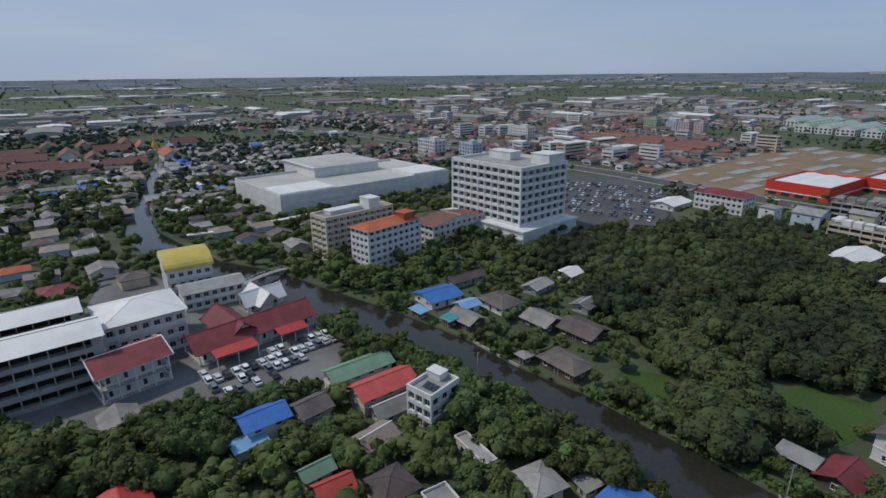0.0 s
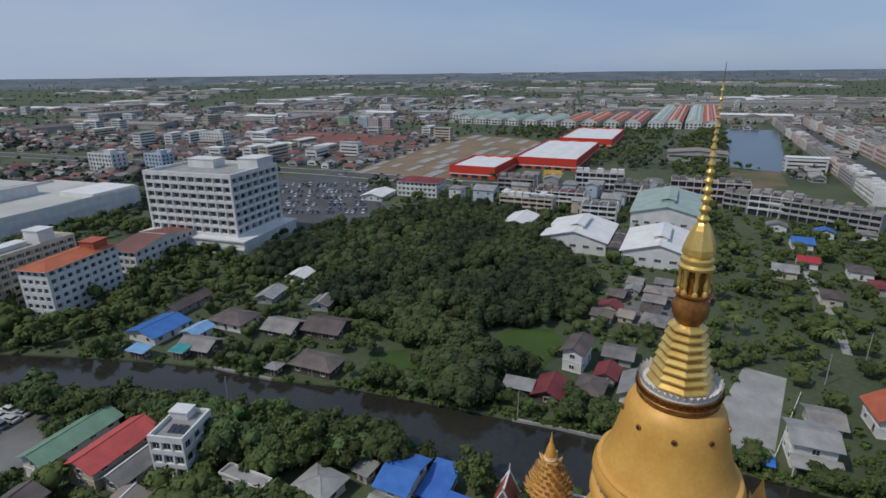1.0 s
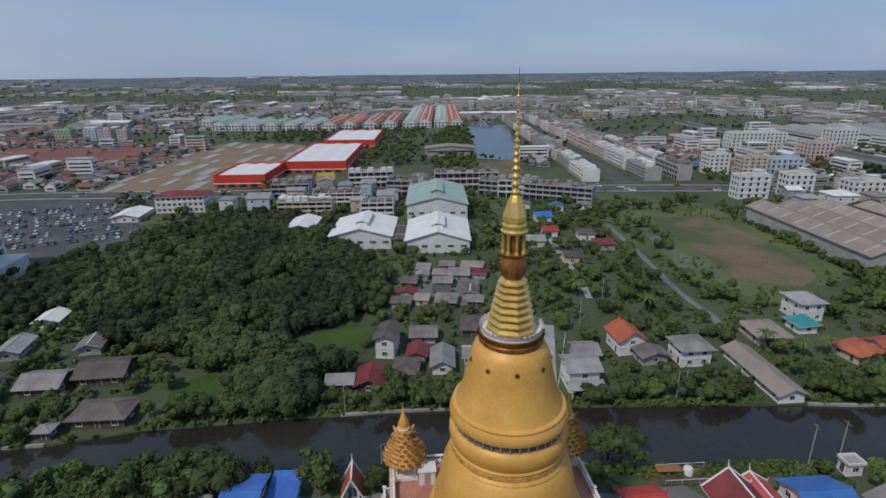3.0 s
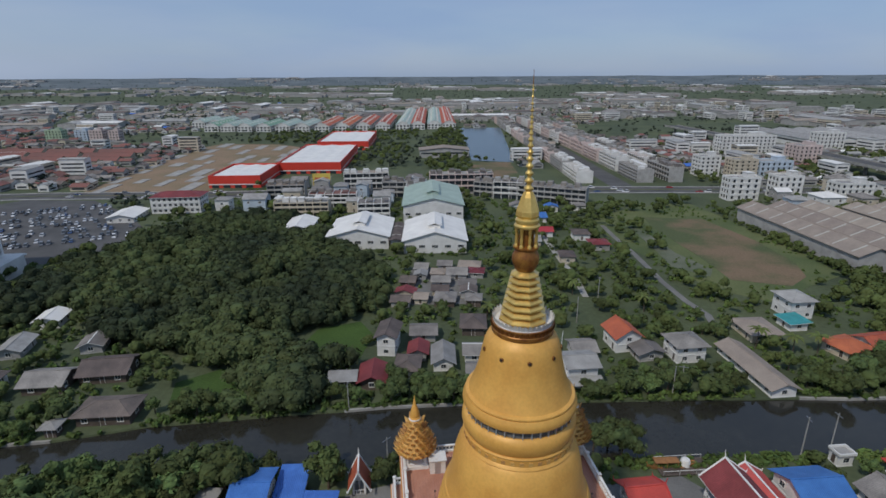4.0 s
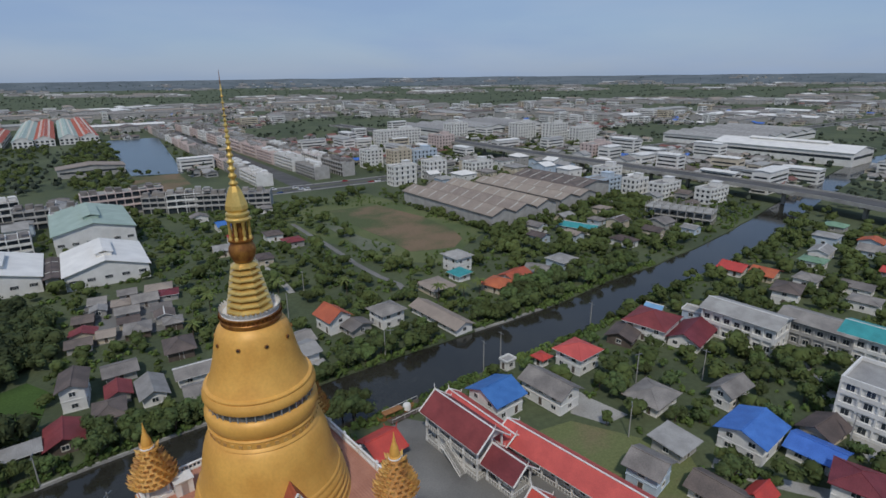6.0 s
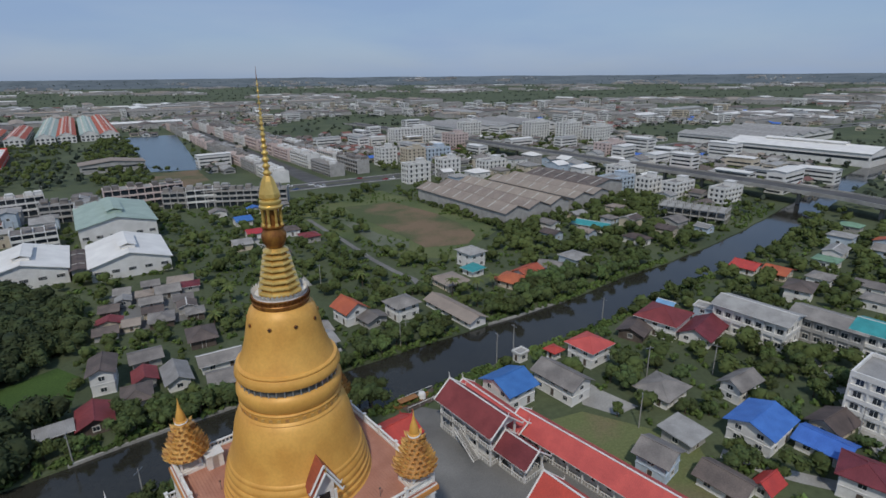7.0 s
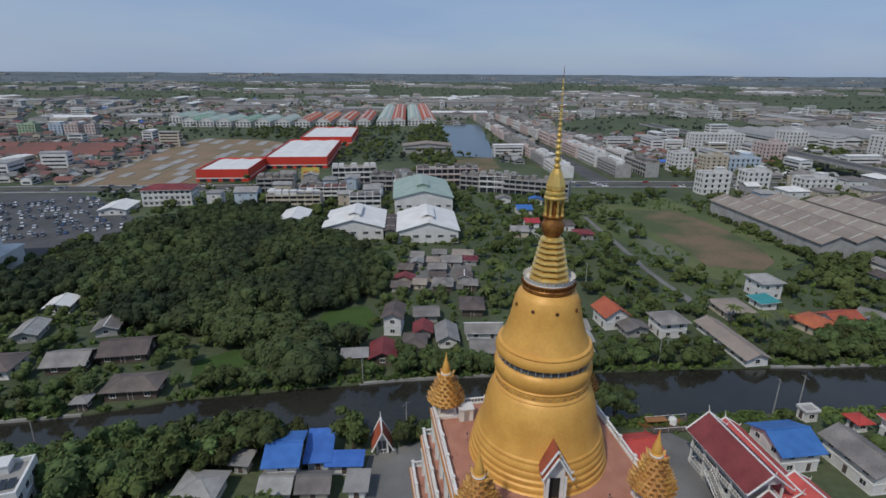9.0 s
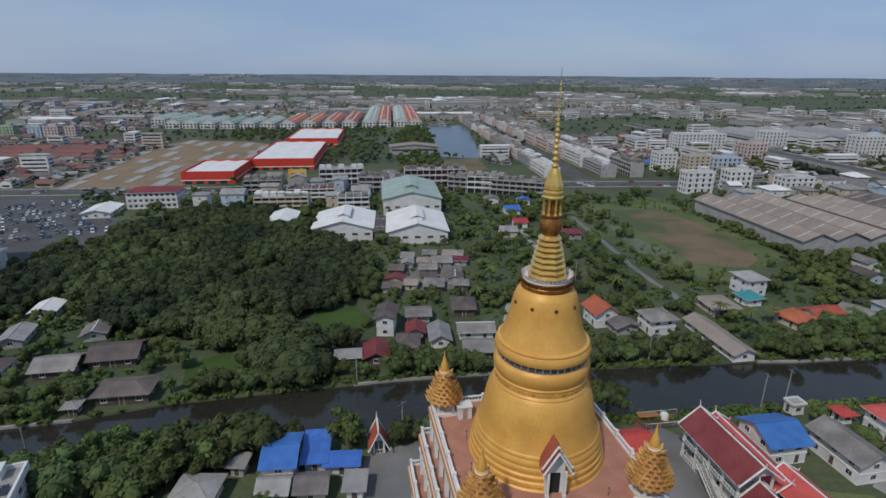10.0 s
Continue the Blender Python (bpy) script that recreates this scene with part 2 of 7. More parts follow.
# ---- mesh helpers ----
class Shape:
    """Collects faces for one mesh."""

    def __init__(self):
        self.v, self.f, self.m = [], [], []

    def face(self, pts, m=0):
        i = len(self.v)
        self.v += [tuple(p) for p in pts]
        self.f.append(tuple(range(i, i + len(pts))))
        self.m.append(m)

    def box(self, x0, x1, y0, y1, z0, z1, m=0, turn=None):
        c = [(x, y, z) for z in (z0, z1) for x, y in ((x0, y0), (x1, y0), (x1, y1), (x0, y1))]
        if turn is not None:
            c = [tuple(turn @ Vector(p)) for p in c]
        i = len(self.v)
        self.v += c
        self.f += [tuple(i + k for k in q) for q in ((3, 2, 1, 0), (4, 5, 6, 7), (0, 1, 5, 4), (1, 2, 6, 5), (2, 3, 7, 6), (3, 0, 4, 7))]
        self.m += [m] * 6

    def bar(self, a, b, r, n=6, m=0, r2=None):
        """A round bar from a to b."""
        a, b = Vector(a), Vector(b)
        q = (b - a).to_track_quat("Z", "Y")
        i, r2 = len(self.v), r if r2 is None else r2
        for p, rr in ((a, r), (b, r2)):
            self.v += [tuple(p + q @ Vector((rr * math.cos(k * 2 * math.pi / n), rr * math.sin(k * 2 * math.pi / n), 0))) for k in range(n)]
        self.f += [(i + k, i + (k + 1) % n, i + n + (k + 1) % n, i + n + k) for k in range(n)]
        self.f += [tuple(i + n - 1 - k for k in range(n)), tuple(i + n + k for k in range(n))]
        self.m += [m] * (n + 2)

    def lathe(self, prof, n=48, m=0, turn=0.0, cx=0.0, cy=0.0):
        """Turns (radius, height) pairs, from below upwards, round the upright axis."""
        i = len(self.v)
        for r, z in prof:
            self.v += [(cx + r * math.cos(turn + k * 2 * math.pi / n), cy + r * math.sin(turn + k * 2 * math.pi / n), z) for k in range(n)]
        for j in range(len(prof) - 1):
            self.f += [(i + j * n + k, i + j * n + (k + 1) % n, i + (j + 1) * n + (k + 1) % n, i + (j + 1) * n + k) for k in range(n)]
        self.f += [tuple(i + n - 1 - k for k in range(n)), tuple(i + (len(prof) - 1) * n + k for k in range(n))]
        self.m += [m] * ((len(prof) - 1) * n + 2)

    def mesh(self, name, mats, smooth=False, weld=False):
        me = bpy.data.meshes.new(name)
        me.from_pydata(self.v, [], self.f)
        for x in mats if isinstance(mats, (list, tuple)) else [mats]:
            me.materials.append(M[x] if isinstance(x, str) else x)
        me.polygons.foreach_set("material_index", self.m)
        if smooth:
            me.polygons.foreach_set("use_smooth", [True] * len(self.f))
            me.set_sharp_from_angle(angle=radians(35))
        if weld:
            bm = bmesh.new()
            bm.from_mesh(me)
            bmesh.ops.remove_doubles(bm, verts=bm.verts, dist=0.001)
            bm.to_mesh(me)
            bm.free()
        me.update()
        return me


def part(name, data, parent, m=None, label=""):
    """Links a mesh as one part under a thing or another part."""
    ob = new(name, data)
    ob.parent = parent
    if m is not None:
        ob.matrix_basis = m
    return tagged(ob, label)


def thing(name, x, y, z, yaw, label, category, group="", kind=""):
    ob = new(name)
    ob.matrix_basis = pose(x, y, z, 0, 0, yaw)
    return tagged(ob, label, category, group, kind)


OCC = []        # footprints: x, y, yaw, half width, half depth


def claim(x, y, yaw, w, d, margin=1.0):
    a = radians(yaw)
    OCC.append((x, y, math.cos(a), math.sin(a), w / 2 + margin, d / 2 + margin))


def is_free(x, y, r=0.0):
    for ox, oy, c, s, hw, hd in OCC:
        dx, dy = x - ox, y - oy
        if abs(dx * c + dy * s) < hw + r and abs(dy * c - dx * s) < hd + r:
            return False
    return True


def inside(x, y, poly):
    hit = False
    for (x0, y0), (x1, y1) in zip(poly, poly[1:] + poly[:1]):
        if (y0 > y) != (y1 > y) and x < (x1 - x0) * (y - y0) / (y1 - y0) + x0:
            hit = not hit
    return hit


# ---- ground, canal, roads ----
XS = [-4900.0, -1500.0, -800.0, -468.4, -385.1, -344.0, -287.9, -253.1, -226.9, -204.3, -181.4, -159.3, -139.7, -120.9, -103.0, -85.9, -59.0, -33.8, -7.3, 23.4, 63.7, 96.4, 128.3, 158.6, 191.3, 229.7, 346.7, 519.3, 900.0, 4900.0]
NORTH = [-300.0, -190.0, -140.0, -113.6, -106.8, -104.2, -91.5, -74.5, -59.2, -36.5, -22.2, -7.2, 4.5, 14.8, 21.1, 30.6, 40.5, 49.5, 57.6, 65.0, 75.0, 81.8, 93.5, 101.3, 112.2, 126.7, 178.6, 249.3, 330.0, 1500.0]
WIDE = [3, 3, 4, 10, 12, 13, 17, 20, 22, 24, 25, 26, 27, 26, 22, 20, 20, 22, 22, 22, 21, 20, 19, 19, 19, 19, 20, 20, 20, 20]


def canal(x):
    n = float(np.interp(x, XS, NORTH))
    return n - float(np.interp(x, XS, WIDE)), n


def build_ground():
    s = Shape()
    xs = sorted(set(XS + list(range(-500, 330, 12))))
    rows = []
    for x in xs:
        lo, hi = canal(x)
        wob = 1.2 * noise.noise((x * 0.05, 3.1, 0)) if -600 < x < 400 else 0
        rows.append((x, lo + wob, hi + 0.8 * noise.noise((x * 0.06, 9.1, 0)) if -600 < x < 400 else hi))
    for (xa, la, ha), (xb, lb, hb) in zip(rows, rows[1:]):
        s.face([(xa, -4900, 0), (xb, -4900, 0), (xb, lb, 0), (xa, la, 0)])
        s.face([(xa, ha, 0), (xb, hb, 0), (xb, 4900, 0), (xa, 4900, 0)])
        s.face([(xa, la, 0), (xb, lb, 0), (xb, lb + 0.5, -1.5), (xa, la + 0.5, -1.5)])
        s.face([(xa, ha - 0.5, -1.5), (xb, hb - 0.5, -1.5), (xb, hb, 0), (xa, ha, 0)])
        s.face([(xa, la + 0.5, -1.5), (xb, lb + 0.5, -1.5), (xb, hb - 0.5, -1.5), (xa, ha - 0.5, -1.5)])
    g = mat("ground", (0.105, 0.125, 0.060), 0.95, 0.35, 0.02, 0.7, 0.4, second=(0.062, 0.080, 0.041))
    tagged(new("ground", s.mesh("ground", g)), "flat green and brown earth of the plain", "ground", kind="structure")
    w = Shape()
    for (xa, la, ha), (xb, lb, hb) in zip(rows, rows[1:]):
        w.face([(xa, la + 0.1, -0.45), (xb, lb + 0.1, -0.45), (xb, hb - 0.1, -0.45), (xa, ha - 0.1, -0.45)])
    tagged(new("water", w.mesh("water", "canal_water")), "dark still water of the canal", "canal", kind="structure")
    # kerb walls along some stretches of the banks
    for name, x0, x1, north in (("bank_wall_1", -128, -92, True), ("bank_wall_2", -46, 4, True), ("bank_wall_3", 54, 100, True), ("bank_wall_4", -24, -2, False), ("bank_wall_5", 20, 40, False)):
        b = Shape()
        pts = [(x, h if north else l) for x, l, h in rows if x0 < x < x1]
        for (xa, ya), (xb, yb) in zip(pts, pts[1:]):
            o = 0.3
            b.face([(xa, ya - o, 0.2), (xb, yb - o, 0.2), (xb, yb + o, 0.2), (xa, ya + o, 0.2)])
            b.face([(xa, ya - o, -0.7), (xb, yb - o, -0.7), (xb, yb - o, 0.2), (xa, ya - o, 0.2)])
            b.face([(xa, ya + o, 0.2), (xb, yb + o, 0.2), (xb, yb + o, -0.7), (xa, ya + o, -0.7)])
        tagged(new(name, b.mesh(name, "concrete")), "weathered concrete edge of the canal", "canal bank", kind="structure")



def slab(name, pts, material, label, category, z=0.06):
    """A paved or planted area with a visible edge on the ground."""
    s = Shape()
    s.face([(x, y, z) for x, y in pts])
    for (xa, ya), (xb, yb) in zip(pts, pts[1:] + pts[:1]):
        s.face([(xa, ya, -0.1), (xb, yb, -0.1), (xb, yb, z), (xa, ya, z)])
    return tagged(new(name, s.mesh(name, material)), label, category, kind="structure")


def strip(name, pts, width, material, label, category, z=0.08, lines=False):
    s = Shape()
    off = []
    for i, p in enumerate(pts):
        a, b = pts[max(0, i - 1)], pts[min(len(pts) - 1, i + 1)]
        d = Vector((b[0] - a[0], b[1] - a[1])).normalized()
        off.append((Vector(p), Vector((-d.y, d.x))))

    def band(m, lo, hi, zz):
        for (pa, na), (pb, nb) in zip(off, off[1:]):
            a, b, c, d = pa + na * lo, pa + na * hi, pb + nb * hi, pb + nb * lo
            s.face([(a.x, a.y, zz), (d.x, d.y, zz), (c.x, c.y, zz), (b.x, b.y, zz)], m)
    band(0, -width / 2, width / 2, z)
    if lines:
        band(1, -0.8, 0.8, z + 0.2)
        for e in (-width / 2, width / 2):
            band(2, e - 1.2, e + 1.2, z + 0.14)
    return tagged(new(name, s.mesh(name, [material, "lawn", "concrete"])), label, category, kind="structure")


ROAD = [(-1140.6, -90.7), (-750.8, 76.0), (-336.5, 225.6), (-219.5, 254.5), (-110.5, 289.0), (-25.4, 310.8), (72.8, 330.6), (249.2, 363.3), (1056.2, 529.2)]
build_ground()
strip("road", ROAD, 20, "asphalt", "grey asphalt main road with a planted median", "road", lines=True)
strip("road_street", [(44.6, 334.2), (11.8, 465.5), (-84.3, 862.6), (-138.9, 1087.9)], 16, "asphalt", "grey street between rows of shophouses", "street", 0.1)
strip("road_soi", [(153.5, 64.8), (132.0, 11.4), (107.8, -21.8), (92.2, -58.7), (64.9, -120.0)], 5, "concrete", "narrow concrete lane between houses", "lane", 0.1)
slab("pavement_yard", [(16.1, 34.3), (30.1, 39.8), (48.7, 25.9), (68.6, -29.2), (42.7, -60.0), (-27.7, -61.8), (-33.2, 20.3), (-21.5, 27.7)], "yard", "grey paved temple yard", "yard")
HOSP_LOT = [(-345, 190), (-336, 214), (-290, 222), (-240, 196), (-202, 166), (-196, 140), (-206, 118), (-232, 106), (-262, 114), (-292, 140)]
slab("pavement_hospital", HOSP_LOT, "asphalt", "asphalt car park beside the hospital", "car park")
slab("pavement_market", [(-219.5, -102.8), (-112.8, -100.9), (-105.9, -44.5), (-121.5, -16.1), (-144.1, -28.0), (-162.7, -37.0), (-181.2, -49.5), (-201.4, -63.5), (-215.9, -85.7)], "yard", "paved yard among temple halls", "yard")
SITE = [(-318, 236), (-340, 300), (-372, 400), (-390, 470), (-388, 500), (-318, 510), (-275, 486), (-252, 400), (-257, 332), (-236, 262), (-252, 250), (-290, 240)]
slab("ground_site", SITE, "soil", "bare reddish building site with rubble", "building site")
FIELD = [(47.5, 250), (79, 252), (95, 214), (101, 184), (99, 167), (90, 155), (69.5, 157), (62.4, 188), (52.3, 221)]
slab("ground_field", FIELD, "dry_field", "dry brown and green open field", "field", 0.1)
slab("ground_meadow", [(16, 236), (42, 268), (78, 294), (92, 256), (110, 196), (114, 172), (96, 156), (80, 136), (60, 146), (46, 170), (30, 200)], "field_grass", "overgrown green meadow", "meadow", 0.05)
TRACK = [(24.8, 228), (30.6, 202.8), (36, 182.7), (43.1, 149.2), (48.3, 131.6), (53.0, 121), (53.1, 110.4)]
for (ax, ay), (bx, by) in zip(TRACK, TRACK[1:]):
    claim((ax + bx) / 2, (ay + by) / 2, math.degrees(math.atan2(by - ay, bx - ax)), math.hypot(bx - ax, by - ay), 3.0, 1.2)
strip("road_track", [(-8, 222), (-2, 191), (5, 165), (10, 149), (14, 128)], 2.4, "concrete", "narrow concrete footpath through the green", "path", 0.1)
strip("road_lane", TRACK, 2.4, "yard", "narrow grey concrete lane through the green", "lane", 0.12)
slab("ground_puddle", [(38, 230), (45.5, 220), (54.4, 187), (65.1, 168), (62.4, 159), (49.5, 168), (45.3, 194)], "mud", "shallow grey mud pan in the meadow", "mud", 0.11)
slab("ground_lawn", [(52.8, 24.1), (65.1, 24.6), (82.0, 7.4), (74.3, -12.9), (61.9, -9.4)], "lawn", "rough grass beside the temple gallery", "lawn", 0.09)
slab("pavement_wharf", [(-8.4, 61.4), (5.4, 64.1), (2.6, 103.8), (-7.3, 103.2)], "concrete", "pale concrete yard by the canal", "yard")
slab("pavement_village", [(-50.9, 106.9), (-23.2, 114.0), (-29.1, 149.4), (-55.4, 144.1)], "yard", "bare grey ground between crowded houses", "yard", 0.05)
slab("ground_plot", [(-80, 424), (-45, 430), (-24, 336), (-62, 330)], "dry_field", "rough brown and green plot before the pond", "waste ground", 0.08)
slab("water_pond", [(-153.3, 742.1), (-93.5, 756.8), (-41.3, 430.9), (-81.0, 434.7)], "pond_water", "long blue-grey rectangular pond", "pond", 0.1)
CLEARINGS = [[(-69.5, 64.3), (-69.0, 84.3), (-58, 92), (-50.5, 84), (-49.5, 69.3), (-55.6, 65)], [(-86.5, 37.5), (-92, 47.5), (-84, 56.5), (-74, 51.5), (-70.4, 43.5), (-76, 38.5)]]
slab("ground_glade_1", CLEARINGS[0], "clearing", "bright green overgrown glade beside the wood", "glade", 0.07)
slab("ground_glade_2", CLEARINGS[1], "clearing", "bright green overgrown glade beside the canal", "glade", 0.07)
slab("pavement_drive", [(73.6, 36.0), (74.6, 30.8), (78.8, 21.7), (72.0, 20.6), (66.8, 27.1), (70.5, 33.0)], "concrete", "pale concrete drive beside the house", "drive", 0.07)
strip("road_alley", [(84, 2), (88, -4), (93, -9), (98, -13.5), (105, -17.5)], 3.4, "concrete", "pale concrete alley between houses", "alley", 0.07)


# ---- kinds of buildings ----
def window_mesh(name, w, h, frame_mat="white_paint", bars=1):
    """A window that looks to -y: a proud frame, and panes with bars set back in it."""
    s = Shape()
    t, o = 0.1, -0.12
    xo, xi, zo, zi = (-w / 2 - t, w / 2 + t), (-w / 2, w / 2), (-t - 0.06, h + t), (0.0, h)
    cuts = [xi[0]]
    for k in range(1, bars + 1):
        x = -w / 2 + w * k / (bars + 1)
        cuts += [x - 0.035, x + 0.035]
    cuts.append(xi[1])
    for k in range(len(cuts) - 1):
        a, b = cuts[k], cuts[k + 1]
        s.face([(a, -0.02, 0), (b, -0.02, 0), (b, -0.02, h), (a, -0.02, h)], 0 if k % 2 else 1)
        s.face([(a, o, 0), (b, o, 0), (b, -0.02, 0), (a, -0.02, 0)], 0)
        s.face([(a, -0.02, h), (b, -0.02, h), (b, o, h), (a, o, h)], 0)
    for x in (0, 1):
        s.face([(xi[x], o, 0), (xi[x], -0.02, 0), (xi[x], -0.02, h), (xi[x], o, h)], 0)
    O = [(xo[0], zo[0]), (xo[1], zo[0]), (xo[1], zo[1]), (xo[0], zo[1])]
    I = [(xi[0], zi[0]), (xi[1], zi[0]), (xi[1], zi[1]), (xi[0], zi[1])]
    for k in range(4):
        n = (k + 1) % 4
        s.face([(O[k][0], o, O[k][1]), (O[n][0], o, O[n][1]), (I[n][0], o, I[n][1]), (I[k][0], o, I[k][1])], 0)
        s.face([(O[k][0], 0.05, O[k][1]), (O[n][0], 0.05, O[n][1]), (O[n][0], o, O[n][1]), (O[k][0], o, O[k][1])], 0)
    return s.mesh(name, [frame_mat, "dark_glass"], False, True)


WIN = {"house": window_mesh("window_house", 1.3, 1.15), "wide": window_mesh("window_wide", 2.6, 1.3, "white_paint", 3),
       "block": window_mesh("window_block", 1.5, 1.5, "white_wall", 1), "hospital": window_mesh("window_hospital", 3.1, 2.0, "white_wall", 3), "tall": window_mesh("window_tall", 0.9, 1.6, "white_paint", 0)}
s = Shape()
s.box(-0.5, 0.5, -0.06, 0.04, 0, 2.05, 0)
s.box(-0.58, -0.5, -0.1, 0.04, 0, 2.1, 1)
s.box(0.5, 0.58, -0.1, 0.04, 0, 2.1, 1)
DOOR = s.mesh("door_house", ["wood_wall", "white_paint"])


def gable_roof(s, w, d, z, rise, over=0.7, t=0.14, m=0, cap=1):
    """Ridge along x. w along x, d along y, eave height z."""
    L, H = w / 2 + over, d / 2 + over
    drop = rise * over / (d / 2)
    for sy in (-1, 1):
        a, b = (-L, sy * H, z - drop), (L, sy * H, z - drop)
        c, e = (L, 0, z + rise), (-L, 0, z + rise)
        top = [a, b, c, e] if sy < 0 else [b, a, e, c]
        s.face([(p[0], p[1], p[2] + t) for p in top], m)
        s.face(list(reversed(top)), m)
        s.face([a, b, (b[0], b[1], b[2] + t), (a[0], a[1], a[2] + t)], cap)
        for p, q in ((a, e), (b, c)):
            s.face([p, q, (q[0], q[1], q[2] + t), (p[0], p[1], p[2] + t)], cap)
    s.box(-L - 0.03, L + 0.03, -0.16, 0.16, z + rise + t - 0.06, z + rise + t + 0.08, cap)


def hip_roof(s, w, d, z, rise, over=0.8, t=0.16, m=0, cap=1):
    L, H = w / 2 + over, d / 2 + over
    if L >= H:
        r0, r1 = (-(L - H) - 0.05, 0, z + rise), (L - H + 0.05, 0, z + rise)
    else:
        r0, r1 = (0, -(H - L) - 0.05, z + rise), (0, H - L + 0.05, z + rise)
    b = [(-L, -H), (L, -H), (L, H), (-L, H)]
    lo, hi = [(x, y, z - 0.05) for x, y in b], [(x, y, z - 0.05 + t) for x, y in b]
    s.face(list(reversed(lo)), cap)
    for k in range(4):
        s.face([lo[k], lo[(k + 1) % 4], hi[(k + 1) % 4], hi[k]], cap)
    if L >= H:
        s.face([hi[0], hi[1], r1, r0], m), s.face([hi[2], hi[3], r0, r1], m), s.face([hi[1], hi[2], r1], m), s.face([hi[3], hi[0], r0], m)
        ridge = [(hi[0], r0), (hi[3], r0), (hi[1], r1), (hi[2], r1), (r0, r1)]
    else:
        s.face([hi[0], hi[1], r0], m), s.face([hi[2], hi[3], r1], m), s.face([hi[1], hi[2], r1, r0], m), s.face([hi[3], hi[0], r0, r1], m)
        ridge = [(hi[0], r0), (hi[1], r0), (hi[2], r1), (hi[3], r1), (r0, r1)]
    for p, q in ridge:
        s.bar(p, q, 0.1, 5, m)


ROOF_WORD = {"roof_grey": "grey fibre-cement", "roof_brown": "weathered brown", "roof_beige": "beige tiled", "roof_light": "light grey metal", "roof_white": "white metal",
             "roof_blue": "bright blue metal", "roof_paleblue": "pale blue metal", "roof_teal": "teal metal", "roof_green": "green metal", "roof_red": "red metal",
             "roof_coral": "faded red", "roof_maroon": "dark maroon", "roof_orange": "orange tiled", "roof_yellow": "yellow", "roof_palegreen": "pale green metal"}
WALL_WORD = {"white_wall": "white", "cream_wall": "cream", "pale_blue_wall": "pale blue", "pink_wall": "pink", "grey_wall": "bare grey", "wood_wall": "dark timber", "pale_green_wall": "pale green"}
rh = random.Random(11)


def house(x, y, yaw, w, d, eave, roof, wall="white_wall", style="gable", rise=None, ridge="x", storeys=None, over=0.9, windows=3.8, group="houses along the canal", name="house", label=""):
    """A house with walls, roof, windows and a door. The ridge runs along its own x, or along y."""
    if ridge == "y":
        yaw, w, d = yaw + 90, d, w
    claim(x, y, yaw, w + 1.4, d + 1.4)
    w, d = max(2.5, w - 2 * over), max(2.5, d - 2 * over)
    storeys = storeys or (2 if eave > 5.2 else 1)
    rise = rise * 0.9 if rise is not None else d * (0.17 if style != "flat" else 0)
    base = max(0.0, eave)
    label = label or "%s-walled %s house with a %s roof" % (WALL_WORD.get(wall, "painted"), "two-storey" if storeys == 2 else ("%d-storey" % storeys if storeys > 2 else "low"), ROOF_WORD.get(roof, "metal"))
    top = thing(name, x, y, 0, yaw, label, "house", group)
    s = Shape()
    s.box(-w / 2, w / 2, -d / 2, d / 2, -0.3, base)
    if style == "gable":
        for sx in (-1, 1):
            p = [(sx * w / 2, -d / 2, base), (sx * w / 2, d / 2, base), (sx * w / 2, 0, base + rise)]
            s.face(p if sx > 0 else [p[1], p[0], p[2]])
    if storeys > 1:
        z = base * 0.5
        s.box(-w / 2 - 0.12, w / 2 + 0.12, -d / 2 - 0.12, d / 2 + 0.12, z - 0.12, z + 0.1)
    s.box(-w / 2 - 0.08, w / 2 + 0.08, -d / 2 - 0.08, d / 2 + 0.08, -0.3, 0.25)
    part("wall", s.mesh("house_wall", wall), top)
    r = Shape()
    if style == "gable":
        gable_roof(r, w, d, base, rise, over)
    elif style == "hip":
        hip_roof(r, w, d, base, rise, over)
    elif style == "shed":
        for a in (0,):
            r.face([(-w / 2 - over, -d / 2 - over, base + 0.15), (w / 2 + over, -d / 2 - over, base + 0.15), (w / 2 + over, d / 2 + over, base + 0.15 + rise), (-w / 2 - over, d / 2 + over, base + 0.15 + rise)])
            r.face([(-w / 2 - over, d / 2 + over, base + rise), (w / 2 + over, d / 2 + over, base + rise), (w / 2 + over, -d / 2 - over, base), (-w / 2 - over, -d / 2 - over, base)], 1)
            r.face([(-w / 2 - over, -d / 2 - over, base), (w / 2 + over, -d / 2 - over, base), (w / 2 + over, -d / 2 - over, base + 0.15), (-w / 2 - over, -d / 2 - over, base + 0.15)], 1)
            r.face([(w / 2 + over, -d / 2 - over, base), (w / 2 + over, d / 2 + over, base + rise), (w / 2 + over, d / 2 + over, base + rise + 0.15), (w / 2 + over, -d / 2 - over, base + 0.15)], 1)
    else:
        r.box(-w / 2 - 0.3, w / 2 + 0.3, -d / 2 - 0.3, d / 2 + 0.3, base, base + 0.18)
        for x0, x1, y0, y1 in ((-w / 2 - 0.3, w / 2 + 0.3, -d / 2 - 0.3, -d / 2 - 0.1), (-w / 2 - 0.3, w / 2 + 0.3, d / 2 + 0.1, d / 2 + 0.3), (-w / 2 - 0.3, -w / 2 - 0.1, -d / 2 - 0.1, d / 2 + 0.1), (w / 2 + 0.1, w / 2 + 0.3, -d / 2 - 0.1, d / 2 + 0.1)):
            r.box(x0, x1, y0, y1, base + 0.18, base + 0.7, 1)
    part("roof", r.mesh("house_roof", [roof, "white_wall" if style == "flat" or rh.random() < 0.15 else roof]), top)
